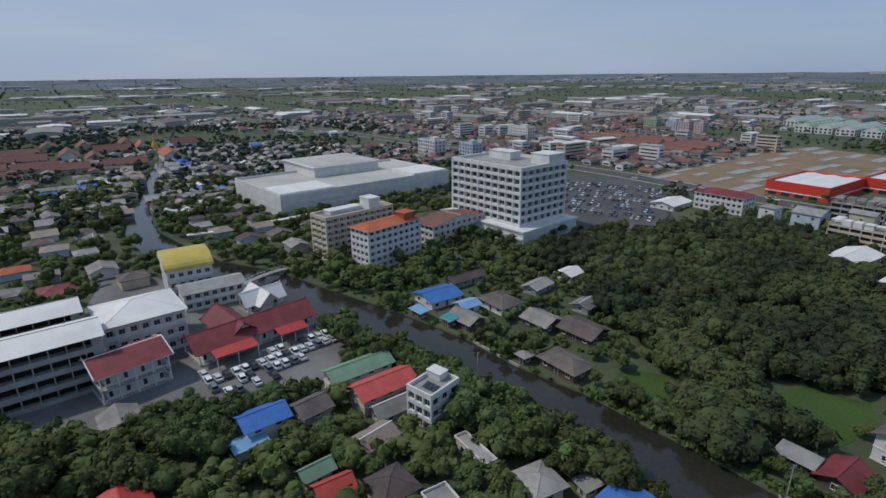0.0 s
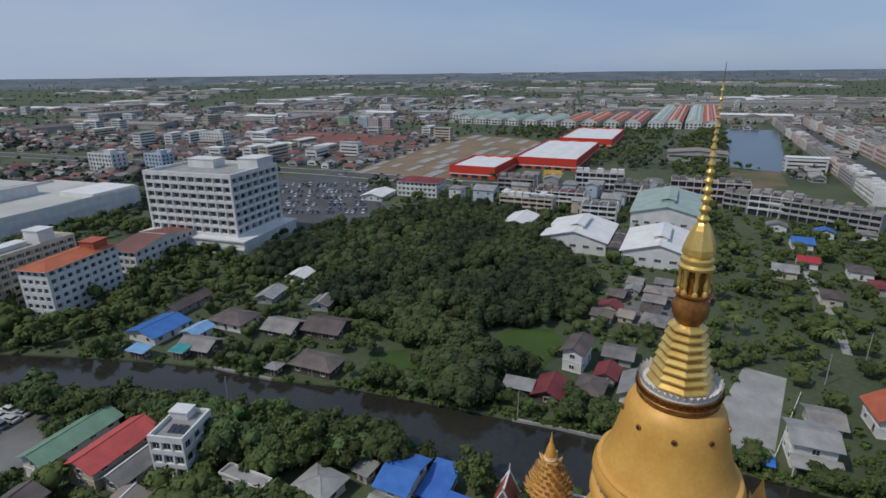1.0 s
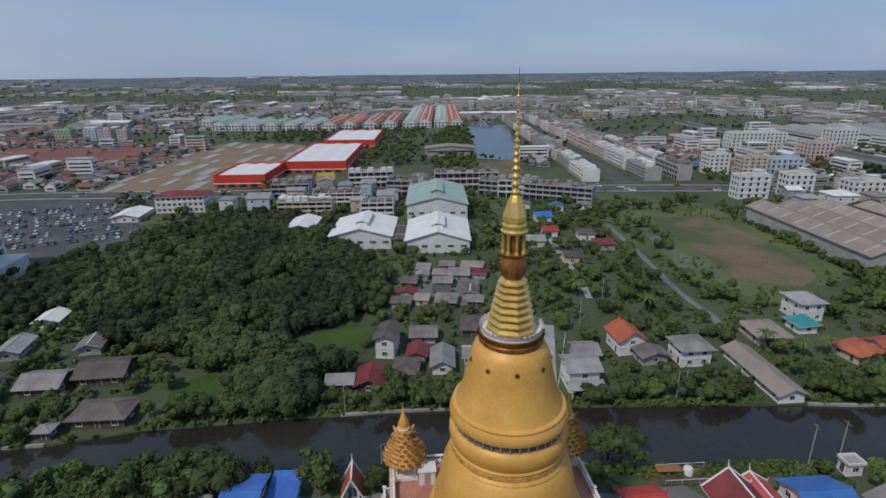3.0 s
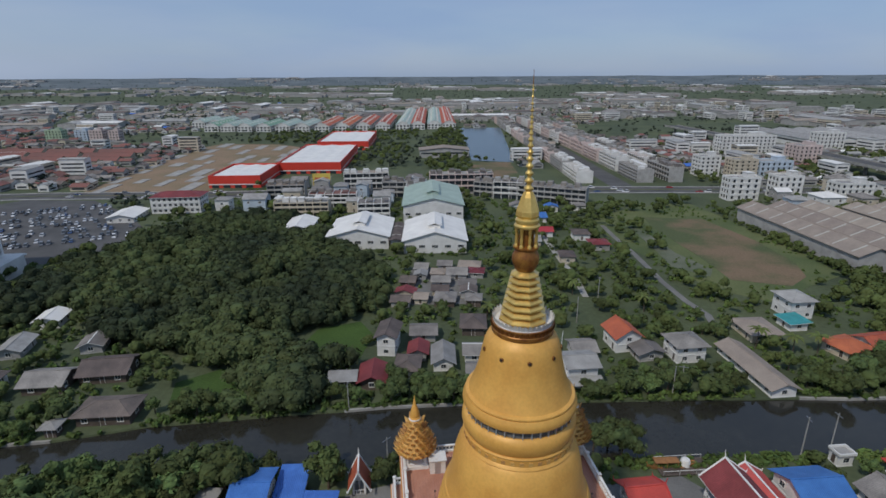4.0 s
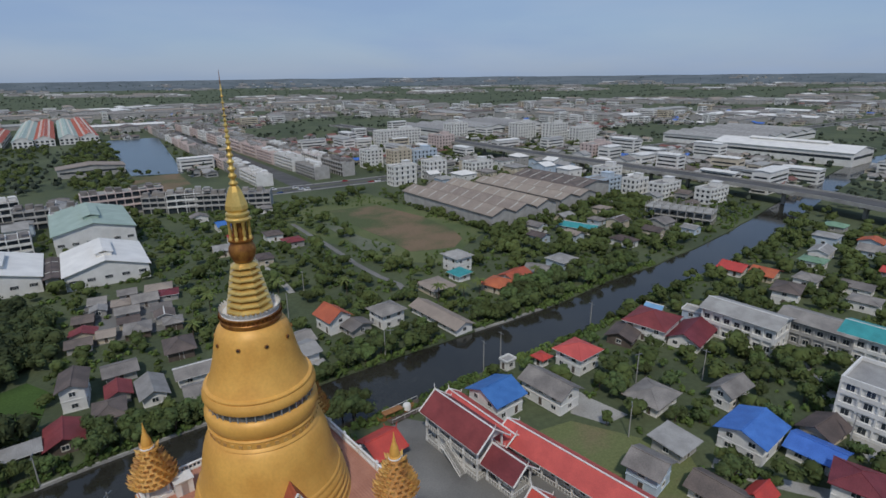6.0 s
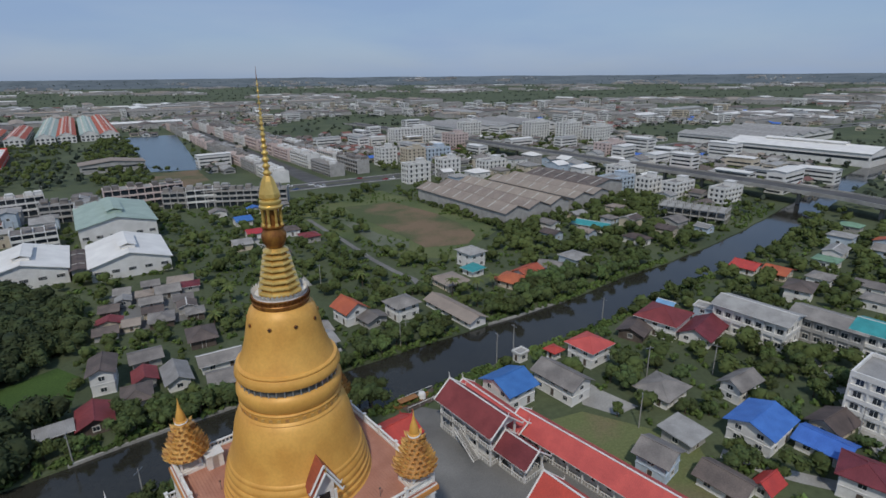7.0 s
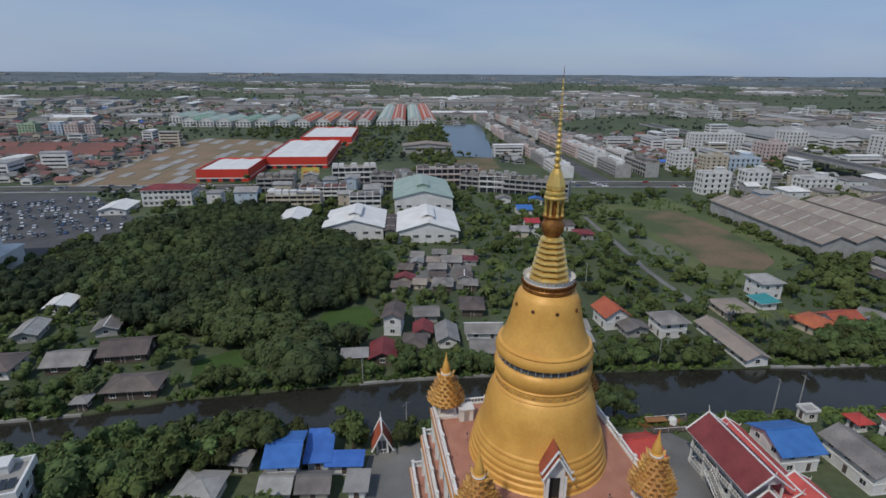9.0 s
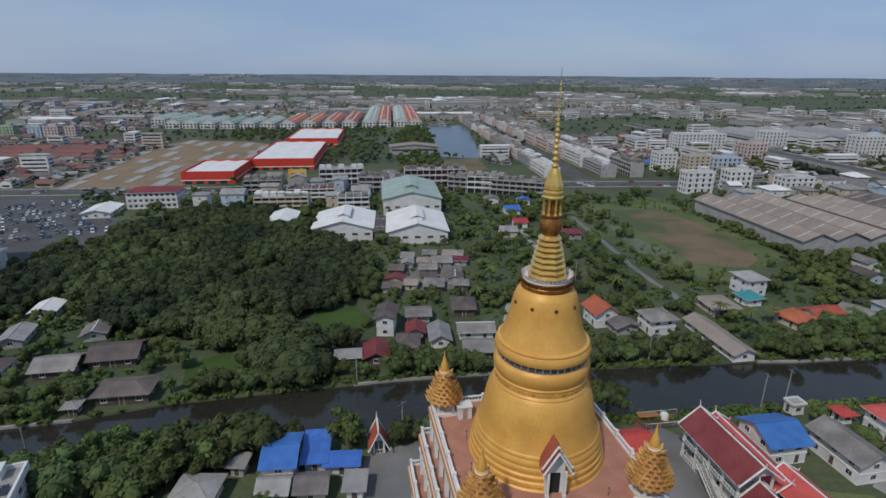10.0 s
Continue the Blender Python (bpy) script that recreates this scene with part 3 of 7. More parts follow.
    if windows:
        for side, length, depth in ((0, w, d / 2), (90, d, w / 2), (180, w, d / 2), (270, d, w / 2)):
            n = max(1, int(length / windows))
            for st in range(storeys):
                for k in range(n):
                    u = -length / 2 + length * (k + 0.5) / n
                    z = base / storeys * st
                    m = pose(0, 0, 0, 0, 0, side) @ Matrix.Translation((u, -depth - 0.015, z + 0.95))
                    if st == 0 and side == 0 and k == n // 2:
                        part("door", DOOR, top, pose(0, 0, 0, 0, 0, side) @ Matrix.Translation((u, -depth - 0.015, 0.05)))
                    elif base / storeys > 2.2:
                        part("window", WIN["house"], top, m)
    return top


def porch(top, w, d, h, x, y, roof):
    """A lean-to roof on posts, as parts of a house."""
    s = Shape()
    s.face([(-w / 2, -d / 2, h), (w / 2, -d / 2, h), (w / 2, d / 2, h + 0.6), (-w / 2, d / 2, h + 0.6)])
    s.face([(-w / 2, d / 2, h + 0.5), (w / 2, d / 2, h + 0.5), (w / 2, -d / 2, h - 0.1), (-w / 2, -d / 2, h - 0.1)])
    s.face([(-w / 2, -d / 2, h - 0.1), (w / 2, -d / 2, h - 0.1), (w / 2, -d / 2, h), (-w / 2, -d / 2, h)])
    o = part("porch_roof", s.mesh("porch_roof", roof), top, Matrix.Translation((x, y, 0)))
    for sx in (-1, 0, 1):
        p = Shape()
        p.box(-0.1, 0.1, -0.1, 0.1, -0.2, h)
        part("post", p.mesh("porch_post", "white_paint"), o, Matrix.Translation((sx * (w / 2 - 0.3), -d / 2 + 0.2, 0)))


def block(name, x, y, yaw, w, d, h, storeys, bays_x, bays_y, wall, roof_mat, label, category="apartment block", group="", recess=0.5, pier=0.5, band=0.9, windows="block", parapet=0.9, roof_style="flat", rise=2.5, far=False, core=None):
    """A building of several storeys: recessed core, floor bands, piers and windows."""
    claim(x, y, yaw, w, d, 2)
    top = thing(name, x, y, 0, yaw, label, category, group)
    c = Shape()
    c.box(-w / 2 + recess, w / 2 - recess, -d / 2 + recess, d / 2 - recess, -0.3, h - 0.2)
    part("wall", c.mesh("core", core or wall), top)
    fh = h / storeys
    for k in range(storeys + 1):
        b = Shape()
        z = k * fh
        z1 = min(z + band * 0.75, h)
        z0 = max(z - band * 0.25, -0.3)
        if k == storeys:
            z0, z1 = h - 0.5, h + (parapet if roof_style == "flat" else 0.05)
        b.box(-w / 2, w / 2, -d / 2, -d / 2 + recess + 0.02, z0, z1)
        b.box(-w / 2, w / 2, d / 2 - recess - 0.02, d / 2, z0, z1)
        b.box(-w / 2, -w / 2 + recess + 0.02, -d / 2 + recess, d / 2 - recess, z0, z1)
        b.box(w / 2 - recess - 0.02, w / 2, -d / 2 + recess, d / 2 - recess, z0, z1)
        part("floor_band", b.mesh("floor_band", wall), top)
    for side, length, depth, bays in ((0, w, d / 2, bays_x), (90, d, w / 2, bays_y), (180, w, d / 2, bays_x), (270, d, w / 2, bays_y)):
        r = pose(0, 0, 0, 0, 0, side)
        joined = Shape()
        for k in range(bays + 1):
            u = -length / 2 + pier / 2 + (length - pier) * k / bays
            p = joined if far else Shape()
            p.box(u - pier / 2 + 0.004, u + pier / 2 - 0.004, -depth + 0.03, -depth + recess + 0.03, -0.3, h - 0.3)
            if not far:
                part("pier", p.mesh("pier", wall), top, r)
        if far:
            for st in range(storeys):
                for k in range(bays):
                    u = -length / 2 + pier / 2 + (length - pier) * (k + 0.5) / bays
                    joined.box(u - 0.7, u + 0.7, -depth + recess - 0.08, -depth + recess + 0.02, st * fh + band * 0.75 + 0.1, (st + 1) * fh - band * 0.25 - 0.1, 1)
            tagged(part("facade", joined.mesh("facade", [wall, "dark_glass"]), top, r), kind="stuff")
        elif windows and bays <= 16:
            for st in range(storeys):
                for k in range(bays):
                    u = -length / 2 + pier / 2 + (length - pier) * (k + 0.5) / bays
                    part("window", WIN[windows], top, r @ Matrix.Translation((u, -depth + recess - 0.02, st * fh + band * 0.75 + 0.12)))
    q = Shape()
    if roof_style == "flat":
        q.box(-w / 2 + recess, w / 2 - recess, -d / 2 + recess, d / 2 - recess, h - 0.2, h + 0.05)
    elif roof_style == "gable":
        gable_roof(q, w, d, h, rise, 0.8)
        for sx in (-1, 1):
            p = [(sx * (w / 2 - 0.05), -d / 2, h), (sx * (w / 2 - 0.05), d / 2, h), (sx * (w / 2 - 0.05), 0, h + rise)]
            q.face(p if sx > 0 else [p[1], p[0], p[2]], 1)
    elif roof_style == "barrel":
        arc = [(-(d / 2 + 0.6) * math.cos(math.pi * k / 12), h + rise * math.sin(math.pi * k / 12)) for k in range(13)]
        for (ya, za), (yb, zb) in zip(arc, arc[1:]):
            q.face([(-w / 2 - 0.6, ya, za), (w / 2 + 0.6, ya, za), (w / 2 + 0.6, yb, zb), (-w / 2 - 0.6, yb, zb)])
        for sx in (-1, 1):
            p = [(sx * (w / 2 + 0.4), y_, z_ - 0.05) for y_, z_ in arc]
            q.face(p if sx > 0 else list(reversed(p)), 1)
    else:
        hip_roof(q, w, d, h, rise, 0.8)
    part("roof", q.mesh("block_roof", [roof_mat, wall]), top)
    return top


def warehouse(name, x, y, yaw, w, d, h, rise, wall, roof, label, ridge="y", monitor=False, spans=1, group="warehouses"):
    """A shed of one or more gabled spans, whose ridges run along its own y (or x)."""
    if ridge == "x":
        yaw, w, d = yaw + 90, d, w
    claim(x, y, yaw, w, d, 1.5)
    top = thing(name, x, y, 0, yaw, label, "warehouse", group)
    s = Shape()
    s.box(-w / 2 + 0.4, w / 2 - 0.4, -d / 2 + 0.4, d / 2 - 0.4, -0.3, h)
    sw = w / spans
    for k in range(spans):
        cx = -w / 2 + sw * (k + 0.5)
        for sy in (-1, 1):
            p = [(cx - sw / 2 + 0.4, sy * (d / 2 - 0.4), h), (cx + sw / 2 - 0.4, sy * (d / 2 - 0.4), h), (cx, sy * (d / 2 - 0.4), h + rise * 0.97)]
            s.face(p if sy < 0 else [p[1], p[0], p[2]])
    part("wall", s.mesh("shed_wall", wall), top)
    for k in range(spans):
        cx = -w / 2 + sw * (k + 0.5)
        r = Shape()
        gable_roof(r, d, sw, h, rise, 0.45, 0.25)
        part("roof", r.mesh("shed_roof", roof), top, pose(cx, 0, 0, 0, 0, 90))
        if monitor:
            q = Shape()
            q.box(-d * 0.28, d * 0.28, -sw * 0.09, sw * 0.09, h + rise * 0.7, h + rise + 0.9)
            gable_roof(q, d * 0.56, sw * 0.2, h + rise + 0.9, 0.9, 0.5, 0.2)
            part("ridge_vent", q.mesh("ridge_vent", roof), top, pose(cx, 0, 0, 0, 0, 90))
    if name == "factory":
        g = Shape()
        g.box(-w / 2 + 2, w / 2 - 2, -d / 2 + 0.3, d / 2 - 0.3, h * 0.5, h * 0.7)
        g.box(-w / 2 + 0.3, w / 2 - 0.3, -d / 2 + 2, d / 2 - 2, h * 0.5, h * 0.7)
        part("window_strip", g.mesh("window_strip", "dark_glass"), top)
        return top
    if wall == "grey_wall":
        slope = math.atan2(rise, sw / 2)
        sheet = Shape()
        sheet.box(-0.35, 0.35, -sw * 0.2, sw * 0.2, 0, 0.04)
        sheet_me = sheet.mesh("skylight", "roof_pale")
        n = max(2, int(d / 10))
        for k in range(spans):
            cx = -w / 2 + sw * (k + 0.5)
            for side in (-1, 1):
                for i in range(n):
                    m = Matrix.Translation((cx + side * sw * 0.26, -d / 2 + d * (i + 0.5) / n, h + rise * 0.48 + 0.3)) @ Matrix.Rotation(side * slope, 4, "Y") @ Matrix.Rotation(math.pi / 2, 4, "Z")
                    part("skylight", sheet_me, top, m, "pale skylight sheet")
        return top
    for sy, turn in ((-1, 0), (1, 180)):
        n = max(2, int(w / 5))
        for k in range(n):
            u = -w / 2 + w * (k + 0.5) / n
            part("window", WIN["wide"], top, pose(0, 0, 0, 0, 0, turn) @ Matrix.Translation((u, -d / 2 + 0.38, h * 0.45)))
    for turn in (90, 270):
        n = max(2, min(14, int(d / 6)))
        for k in range(n):
            u = -d / 2 + d * (k + 0.5) / n
            part("window", WIN["wide"], top, pose(0, 0, 0, 0, 0, turn) @ Matrix.Translation((u, -w / 2 + 0.38, h * 0.5)))
    return top


# ---- the golden stupa on its tiered temple building ----
TX, TY, TYAW, TZ = -0.07, -1.0, 19.7, 23.0
HALF, CORNER = 13.2, 11.5


def baluster_wall(top, half, z, name="parapet"):
    """White parapet with posts, rails and balusters on the four sides of a square terrace."""
    post, rail, bal = Shape(), Shape(), Shape()
    post.box(-0.2, 0.2, -0.2, 0.2, 0, 1.25)
    post.box(-0.26, 0.26, -0.26, 0.26, 1.25, 1.38)
    post_me = post.mesh("parapet_post", "white_paint")
    rail.box(-half, half, -0.16, 0.16, 0.95, 1.12)
    rail.box(-half, half, -0.18, 0.18, 0, 0.25)
    rail_me = rail.mesh("parapet_rail", "white_paint")
    for k in range(int(half * 2 / 0.55)):
        u = -half + 0.3 + k * 0.55
        bal.lathe([(0.07, 0.25), (0.12, 0.5), (0.06, 0.75), (0.09, 0.95)], 6, cx=u)
    bal_me = bal.mesh("balusters", "white_paint")
    for a in (0, 90, 180, 270):
        r = pose(0, 0, z, 0, 0, a)
        p = part(name, rail_me, top, r @ Matrix.Translation((0, -half, 0)))
        tagged(part("balustrade", bal_me, p), kind="stuff")
        n = 6
        for k in range(n):
            part("post", post_me, p, Matrix.Translation((-half + 2 * half * k / n, 0, 0)))


def temple_building():
    top = thing("temple_building", TX, TY, 0, TYAW, "tiered white temple building with red tiled terraces", "temple")
    claim(TX, TY, TYAW, 46, 46)
    for z0, z1, half, wall in ((-0.3, 8.5, 16.5, "white_wall"), (8.5, 16.5, 14.7, "white_wall"), (16.5, TZ, HALF, "white_wall")):
        s = Shape()
        s.box(-half, half, -half, half, z0, z1 - 0.3)
        s.box(-half - 0.45, half + 0.45, -half - 0.45, half + 0.45, z1 - 0.7, z1 - 0.3)
        part("tier", s.mesh("tier", wall), top)
        f = Shape()
        f.box(-half - 0.3, half + 0.3, -half - 0.3, half + 0.3, z1 - 0.3, z1)
        part("terrace_floor", f.mesh("terrace_floor", "terrace_tile"), top, None, "red-brown tiled terrace floor")
        baluster_wall(top, half, z1)
        e = Shape()
        for a in (0, 90, 180, 270):
            t = pose(0, 0, 0, 0, 0, a)
            e.box(-half - 0.6, half + 0.6, -half - 0.62, -half - 0.46, z1 - 1.15, z1 - 0.45, 0, t)
        part("orange_band", e.mesh("orange_band", "orange_panel"), top, None, "orange glazed band under the terrace edge")
    col = Shape()
    col.box(-0.35, 0.35, -0.35, 0.35, 0, 5.3)
    col.box(-0.5, 0.5, -0.5, 0.5, 4.9, 5.3)
    col_me = col.mesh("column", "white_paint")
    # solid near-black panel on the wall, painted as the shade in an arch
    arch = Shape()
    arch.box(-1.05, 1.05, -0.06, 0.05, 0.4, 3.2)
    arch.face([(-1.05, -0.06, 3.2), (1.05, -0.06, 3.2), (0, -0.06, 4.2)])
    arch_me = arch.mesh("arched_opening_shade", "dark_void")
    for z0, half in ((8.5, 14.7), (16.5, HALF)):
        for a in (0, 90, 180, 270):
            r = pose(0, 0, z0, 0, 0, a)
            n = int(half * 2 / 3.8)
            for k in range(n + 1):
                part("column", col_me, top, r @ Matrix.Translation((-half + 0.4 + (2 * half - 0.8) * k / n, -half - 0.1, 0)))
            for k in range(n):
                part("opening_shade", arch_me, top, r @ Matrix.Translation((-half + 0.4 + (2 * half - 0.8) * (k + 0.5) / n, -half + 0.02, 0)))
    return top


def stupa():
    top = thing("golden_stupa", 0, 0, TZ - 0.7, 0, "tall bell-shaped golden stupa with a ringed spire", "stupa")

    def turned(name, prof, m, n=72, label="", turn=0.0, smooth=True):
        s = Shape()
        s.lathe([(r, z - TZ) for r, z in prof], n, 0, turn)
        return part(name, s.mesh(name, m, smooth), top, None, label)

    turned("base_ring", [(9.95, 23.0), (10.12, 23.3), (10.06, 23.7), (9.84, 23.9), (9.8, 24.1), (9.94, 24.35), (9.88, 24.75), (9.62, 24.95)], "gold_paint")
    turned("base_ring", [(9.6, 24.95), (9.74, 25.25), (9.7, 25.65), (9.48, 25.85), (9.44, 26.05), (9.54, 26.3), (9.46, 26.65), (9.28, 26.85)], "gold_paint")
    turned("base_ring", [(9.27, 26.85), (9.32, 27.15), (9.24, 27.55), (9.06, 27.75), (9.0, 27.9), (9.04, 28.05), (8.96, 28.3), (8.8, 28.45)], "gold_paint")
    turned("lower_bell", [(8.78, 28.45), (8.5, 29.2), (8.26, 30.0), (8.06, 31.0), (7.88, 32.0), (7.68, 33.0), (7.42, 33.9), (7.1, 34.7), (6.84, 35.2), (6.66, 35.4)], "gold_paint")
    turned("moulding", [(6.58, 35.4), (6.76, 35.55), (6.6, 35.78), (6.5, 35.88), (6.5, 36.7), (6.64, 36.86), (6.5, 37.05)], "gold_paint")
    turned("moulding", [(6.42, 37.05), (6.64, 37.45), (6.8, 38.1), (6.76, 38.75), (6.55, 39.15), (6.3, 39.35)], "gold_paint")
    turned("window_band", [(6.12, 39.25), (6.12, 40.45)], "band_glass", label="recessed band of grey glass windows round the bell")
    turned("moulding", [(6.15, 40.3), (6.6, 40.36), (6.74, 40.7), (6.68, 41.2), (6.42, 41.65)], "gold_paint")
    turned("moulding", [(6.25, 41.6), (6.44, 41.8), (6.4, 41.95), (6.16, 42.1)], "gold_paint")
    turned("upper_bell", [(6.05, 42.0), (5.88, 42.4), (5.62, 43.0), (5.26, 44.0), (4.98, 45.0), (4.75, 46.0), (4.56, 47.0), (4.38, 47.8), (4.2, 48.4), (3.92, 49.0), (3.4, 49.45)], "gold_paint")
    for k in range(40):
        a = k * 2 * math.pi / 40
        p = Shape()
        p.box(-0.07, 0.07, -0.12, 0.2, 0, 1.2)
        part("mullion", p.mesh("mullion", "aluminium"), top, Matrix.Rotation(a, 4, "Z") @ Matrix.Translation((0, -6.2, 39.25 - TZ)))
    blk = Shape()
    blk.box(-0.22, 0.22, -0.09, 0.05, 0, 0.42)
    blk_me = blk.mesh("relief_block", "gold_scale")
    for k in range(40):
        a = k * 2 * math.pi / 40
        part("relief_block", blk_me, top, Matrix.Rotation(a, 4, "Z") @ Matrix.Translation((0, -6.5, 36.05 - TZ)))
    hole = Shape()
    hole.lathe([(0.26, 0), (0.26, 0.1), (0.14, 0.14)], 12, 0)
    # inner disc coloured near-black as the shade down the hole
    hole.lathe([(0.15, 0.06), (0.15, 0.145)], 10, 1)
    hole_me = hole.mesh("vent_hole", ["gold_dark", "dark_void"])
    for k in range(9):
        a = radians(-24 + k * 40)
        part("vent_hole", hole_me, top, Matrix.Rotation(a, 4, "Z") @ pose(0, -4.44, 47.6 - TZ, 80))
    turned("ledge", [(3.3, 49.4), (3.5, 49.6), (3.54, 50.0), (3.3, 50.3), (3.5, 50.5), (3.5, 50.7)], "gold_dark", 48)
    petal = Shape()
    petal.face([(-0.24, 0, 0), (0.24, 0, 0), (0.26, -0.28, 0.55), (0, -0.42, 1.0), (-0.26, -0.28, 0.55)])
    petal.face([(-0.26, -0.16, 0.55), (0, -0.3, 1.0), (0.26, -0.16, 0.55), (0.24, 0.12, 0), (-0.24, 0.12, 0)])
    petal.face([(-0.24, 0.12, 0), (-0.24, 0, 0), (-0.26, -0.28, 0.55), (-0.26, -0.16, 0.55)])
    petal.face([(0.26, -0.16, 0.55), (0.26, -0.28, 0.55), (0.24, 0, 0), (0.24, 0.12, 0)])
    pw, pd = petal.mesh("petal", "white_paint"), petal.mesh("petal_dark", "gold_dark")
    for k in range(40):
        r = Matrix.Rotation(k * 2 * math.pi / 40, 4, "Z")
        part("lotus_petal", pw, top, r @ Matrix.Translation((0, -3.12, 50.55 - TZ)), "white lotus petal")
        part("lotus_petal", pd, top, r @ Matrix.Rotation(0.078, 4, "Z") @ Matrix.Translation((0, -3.3, 49.75 - TZ)))
    turned("walkway", [(3.3, 50.6), (3.3, 50.8), (2.5, 50.85)], "white_paint", 40)
    # eight-sided diminishing rings
    z, r = 50.8, 2.72
    for k in range(8):
        h, r2 = 0.78 - 0.012 * k, 2.72 - 0.165 * (k + 1)
        # darker gold here paints the shade below each ring
        turned("ring_riser_shade", [(r - 0.42, z - 0.02), (r - 0.38, z + h * 0.34)], "gold_dark", 8, "gilded riser under a ring, its shade painted in darker gold", radians(22.5), False)
        turned("spire_ring", [(r - 0.3, z + h * 0.24), (r + 0.08, z + h * 0.3), (r + 0.06, z + h * 0.5), (r2 - 0.36, z + h + 0.02)], "gold_leaf", 8, "", radians(22.5), False)
        z, r = z + h, r2
    turned("lotus_bulb", [(1.05, 56.8), (1.2, 57.1), (1.42, 57.6), (1.5, 58.1), (1.45, 58.5), (1.25, 58.9), (1.2, 59.1), (1.4, 59.35), (1.4, 59.5)], "gold_dark", 32)
    turned("niche_core", [(0.8, 59.5), (0.8, 61.8)], "gold_dark", 12)
    for k in range(8):
        c = Shape()
        c.lathe([(0.24, 0), (0.24, 0.2), (0.14, 0.35), (0.2, 0.9), (0.12, 1.3), (0.16, 1.5), (0.22, 2.1)], 8)
        part("niche_column", c.mesh("niche_column", "gold_leaf", True), top, Matrix.Rotation((k + 0.5) * math.pi / 4, 4, "Z") @ Matrix.Translation((1.12, 0, 59.5 - TZ)))
    turned("capital", [(1.0, 61.5), (1.36, 61.65), (1.42, 61.85), (1.2, 62.05), (1.3, 62.25), (1.28, 62.5), (1.05, 62.7)], "gold_leaf", 16)
    turned("cone", [(1.05, 62.65), (1.3, 62.95), (1.26, 63.4), (1.05, 64.1), (0.78, 64.9), (0.55, 65.35), (0.42, 65.5)], "gold_leaf", 8, "", radians(22.5), False)
    z = 65.5
    for k in range(11):
        h, rr = 0.82 - 0.03 * k, 0.5 - 0.032 * k
        turned("bead", [(rr * 0.55, z), (rr, z + h * 0.25), (rr, z + h * 0.4), (rr * 0.5, z + h * 0.75), (rr * 0.5, z + h)], "gold_leaf", 16)
        z += h
    for k in range(5):
        rr = 0.26 - 0.03 * k
        turned("parasol", [(0.07, z), (rr, z + 0.12), (0.06, z + 0.28), (0.05, z + 0.66)], "gold_leaf", 12)
        z += 0.66
    turned("finial_rod", [(0.05, z), (0.03, z + 0.9), (0.015, 77.6)], "gold_dark", 8)
    # gabled porch on the bell
    pa = math.atan2(2.31, 9.67)
    base = Matrix.Rotation(pa, 4, "Z") @ Matrix.Translation((0, -9.0, 0.7))
    p = Shape()
    p.box(-1.3, 1.3, -1.0, 2.5, 0, 4.6)
    p.face([(-1.3, -1.0, 4.6), (1.3, -1.0, 4.6), (0, -1.0, 7.0)])
    pw = part("porch", p.mesh("porch_wall", "white_paint"), top, base, "white gabled shrine porch with a red roof")
    # closed near-black panel in place of the shaded doorway
    dsh = Shape()
    dsh.box(-0.7, 0.7, -1.06, -0.95, 0.1, 3.3)
    part("doorway_shade", dsh.mesh("doorway_shade", "dark_void"), pw)
    for sx in (-1, 1):
        c = Shape()
        c.box(sx * 1.15 - 0.16, sx * 1.15 + 0.16, -2.0, -1.7, 0, 4.1)
        c.box(sx * 1.15 - 0.24, sx * 1.15 + 0.24, -2.08, -1.62, 0, 0.5)
        part("porch_column", c.mesh("porch_column", "white_paint"), pw)
        for tier, (yy, zz, L) in enumerate(((-0.2, 0.0, 2.2), (0.5, 0.55, 2.4))):
            q = Shape()
            a0, b0 = (sx * 1.95, -2.2 + tier * 0.6, 3.9 + zz), (0, -2.2 + tier * 0.6, 7.3 + zz)
            a1, b1 = (sx * 1.95, 2.2, 3.9 + zz), (0, 2.2, 7.3 + zz)
            f = [a0, b0, b1, a1] if sx < 0 else [a1, b1, b0, a0]
            q.face(list(reversed(f)))
            q.face([(v[0], v[1], v[2] - 0.16) for v in f])
            part("porch_roof", q.mesh("porch_roof", "roof_temple"), pw)
            g = Shape()
            g.bar(a0, b0, 0.15, 6)
            g.bar((a0[0] * 1.0, a0[1], a0[2]), (a0[0] * 1.12, a0[1] - 0.1, a0[2] + 0.5), 0.13, 6, 0, 0.04)
            part("bargeboard", g.mesh("bargeboard", "white_paint"), pw)
    g = Shape()
    g.bar((0, -2.2, 7.3), (0, -2.5, 8.6), 0.12, 6, 0, 0.03)
    part("finial", g.mesh("porch_finial", "gold_leaf"), pw)
    return top


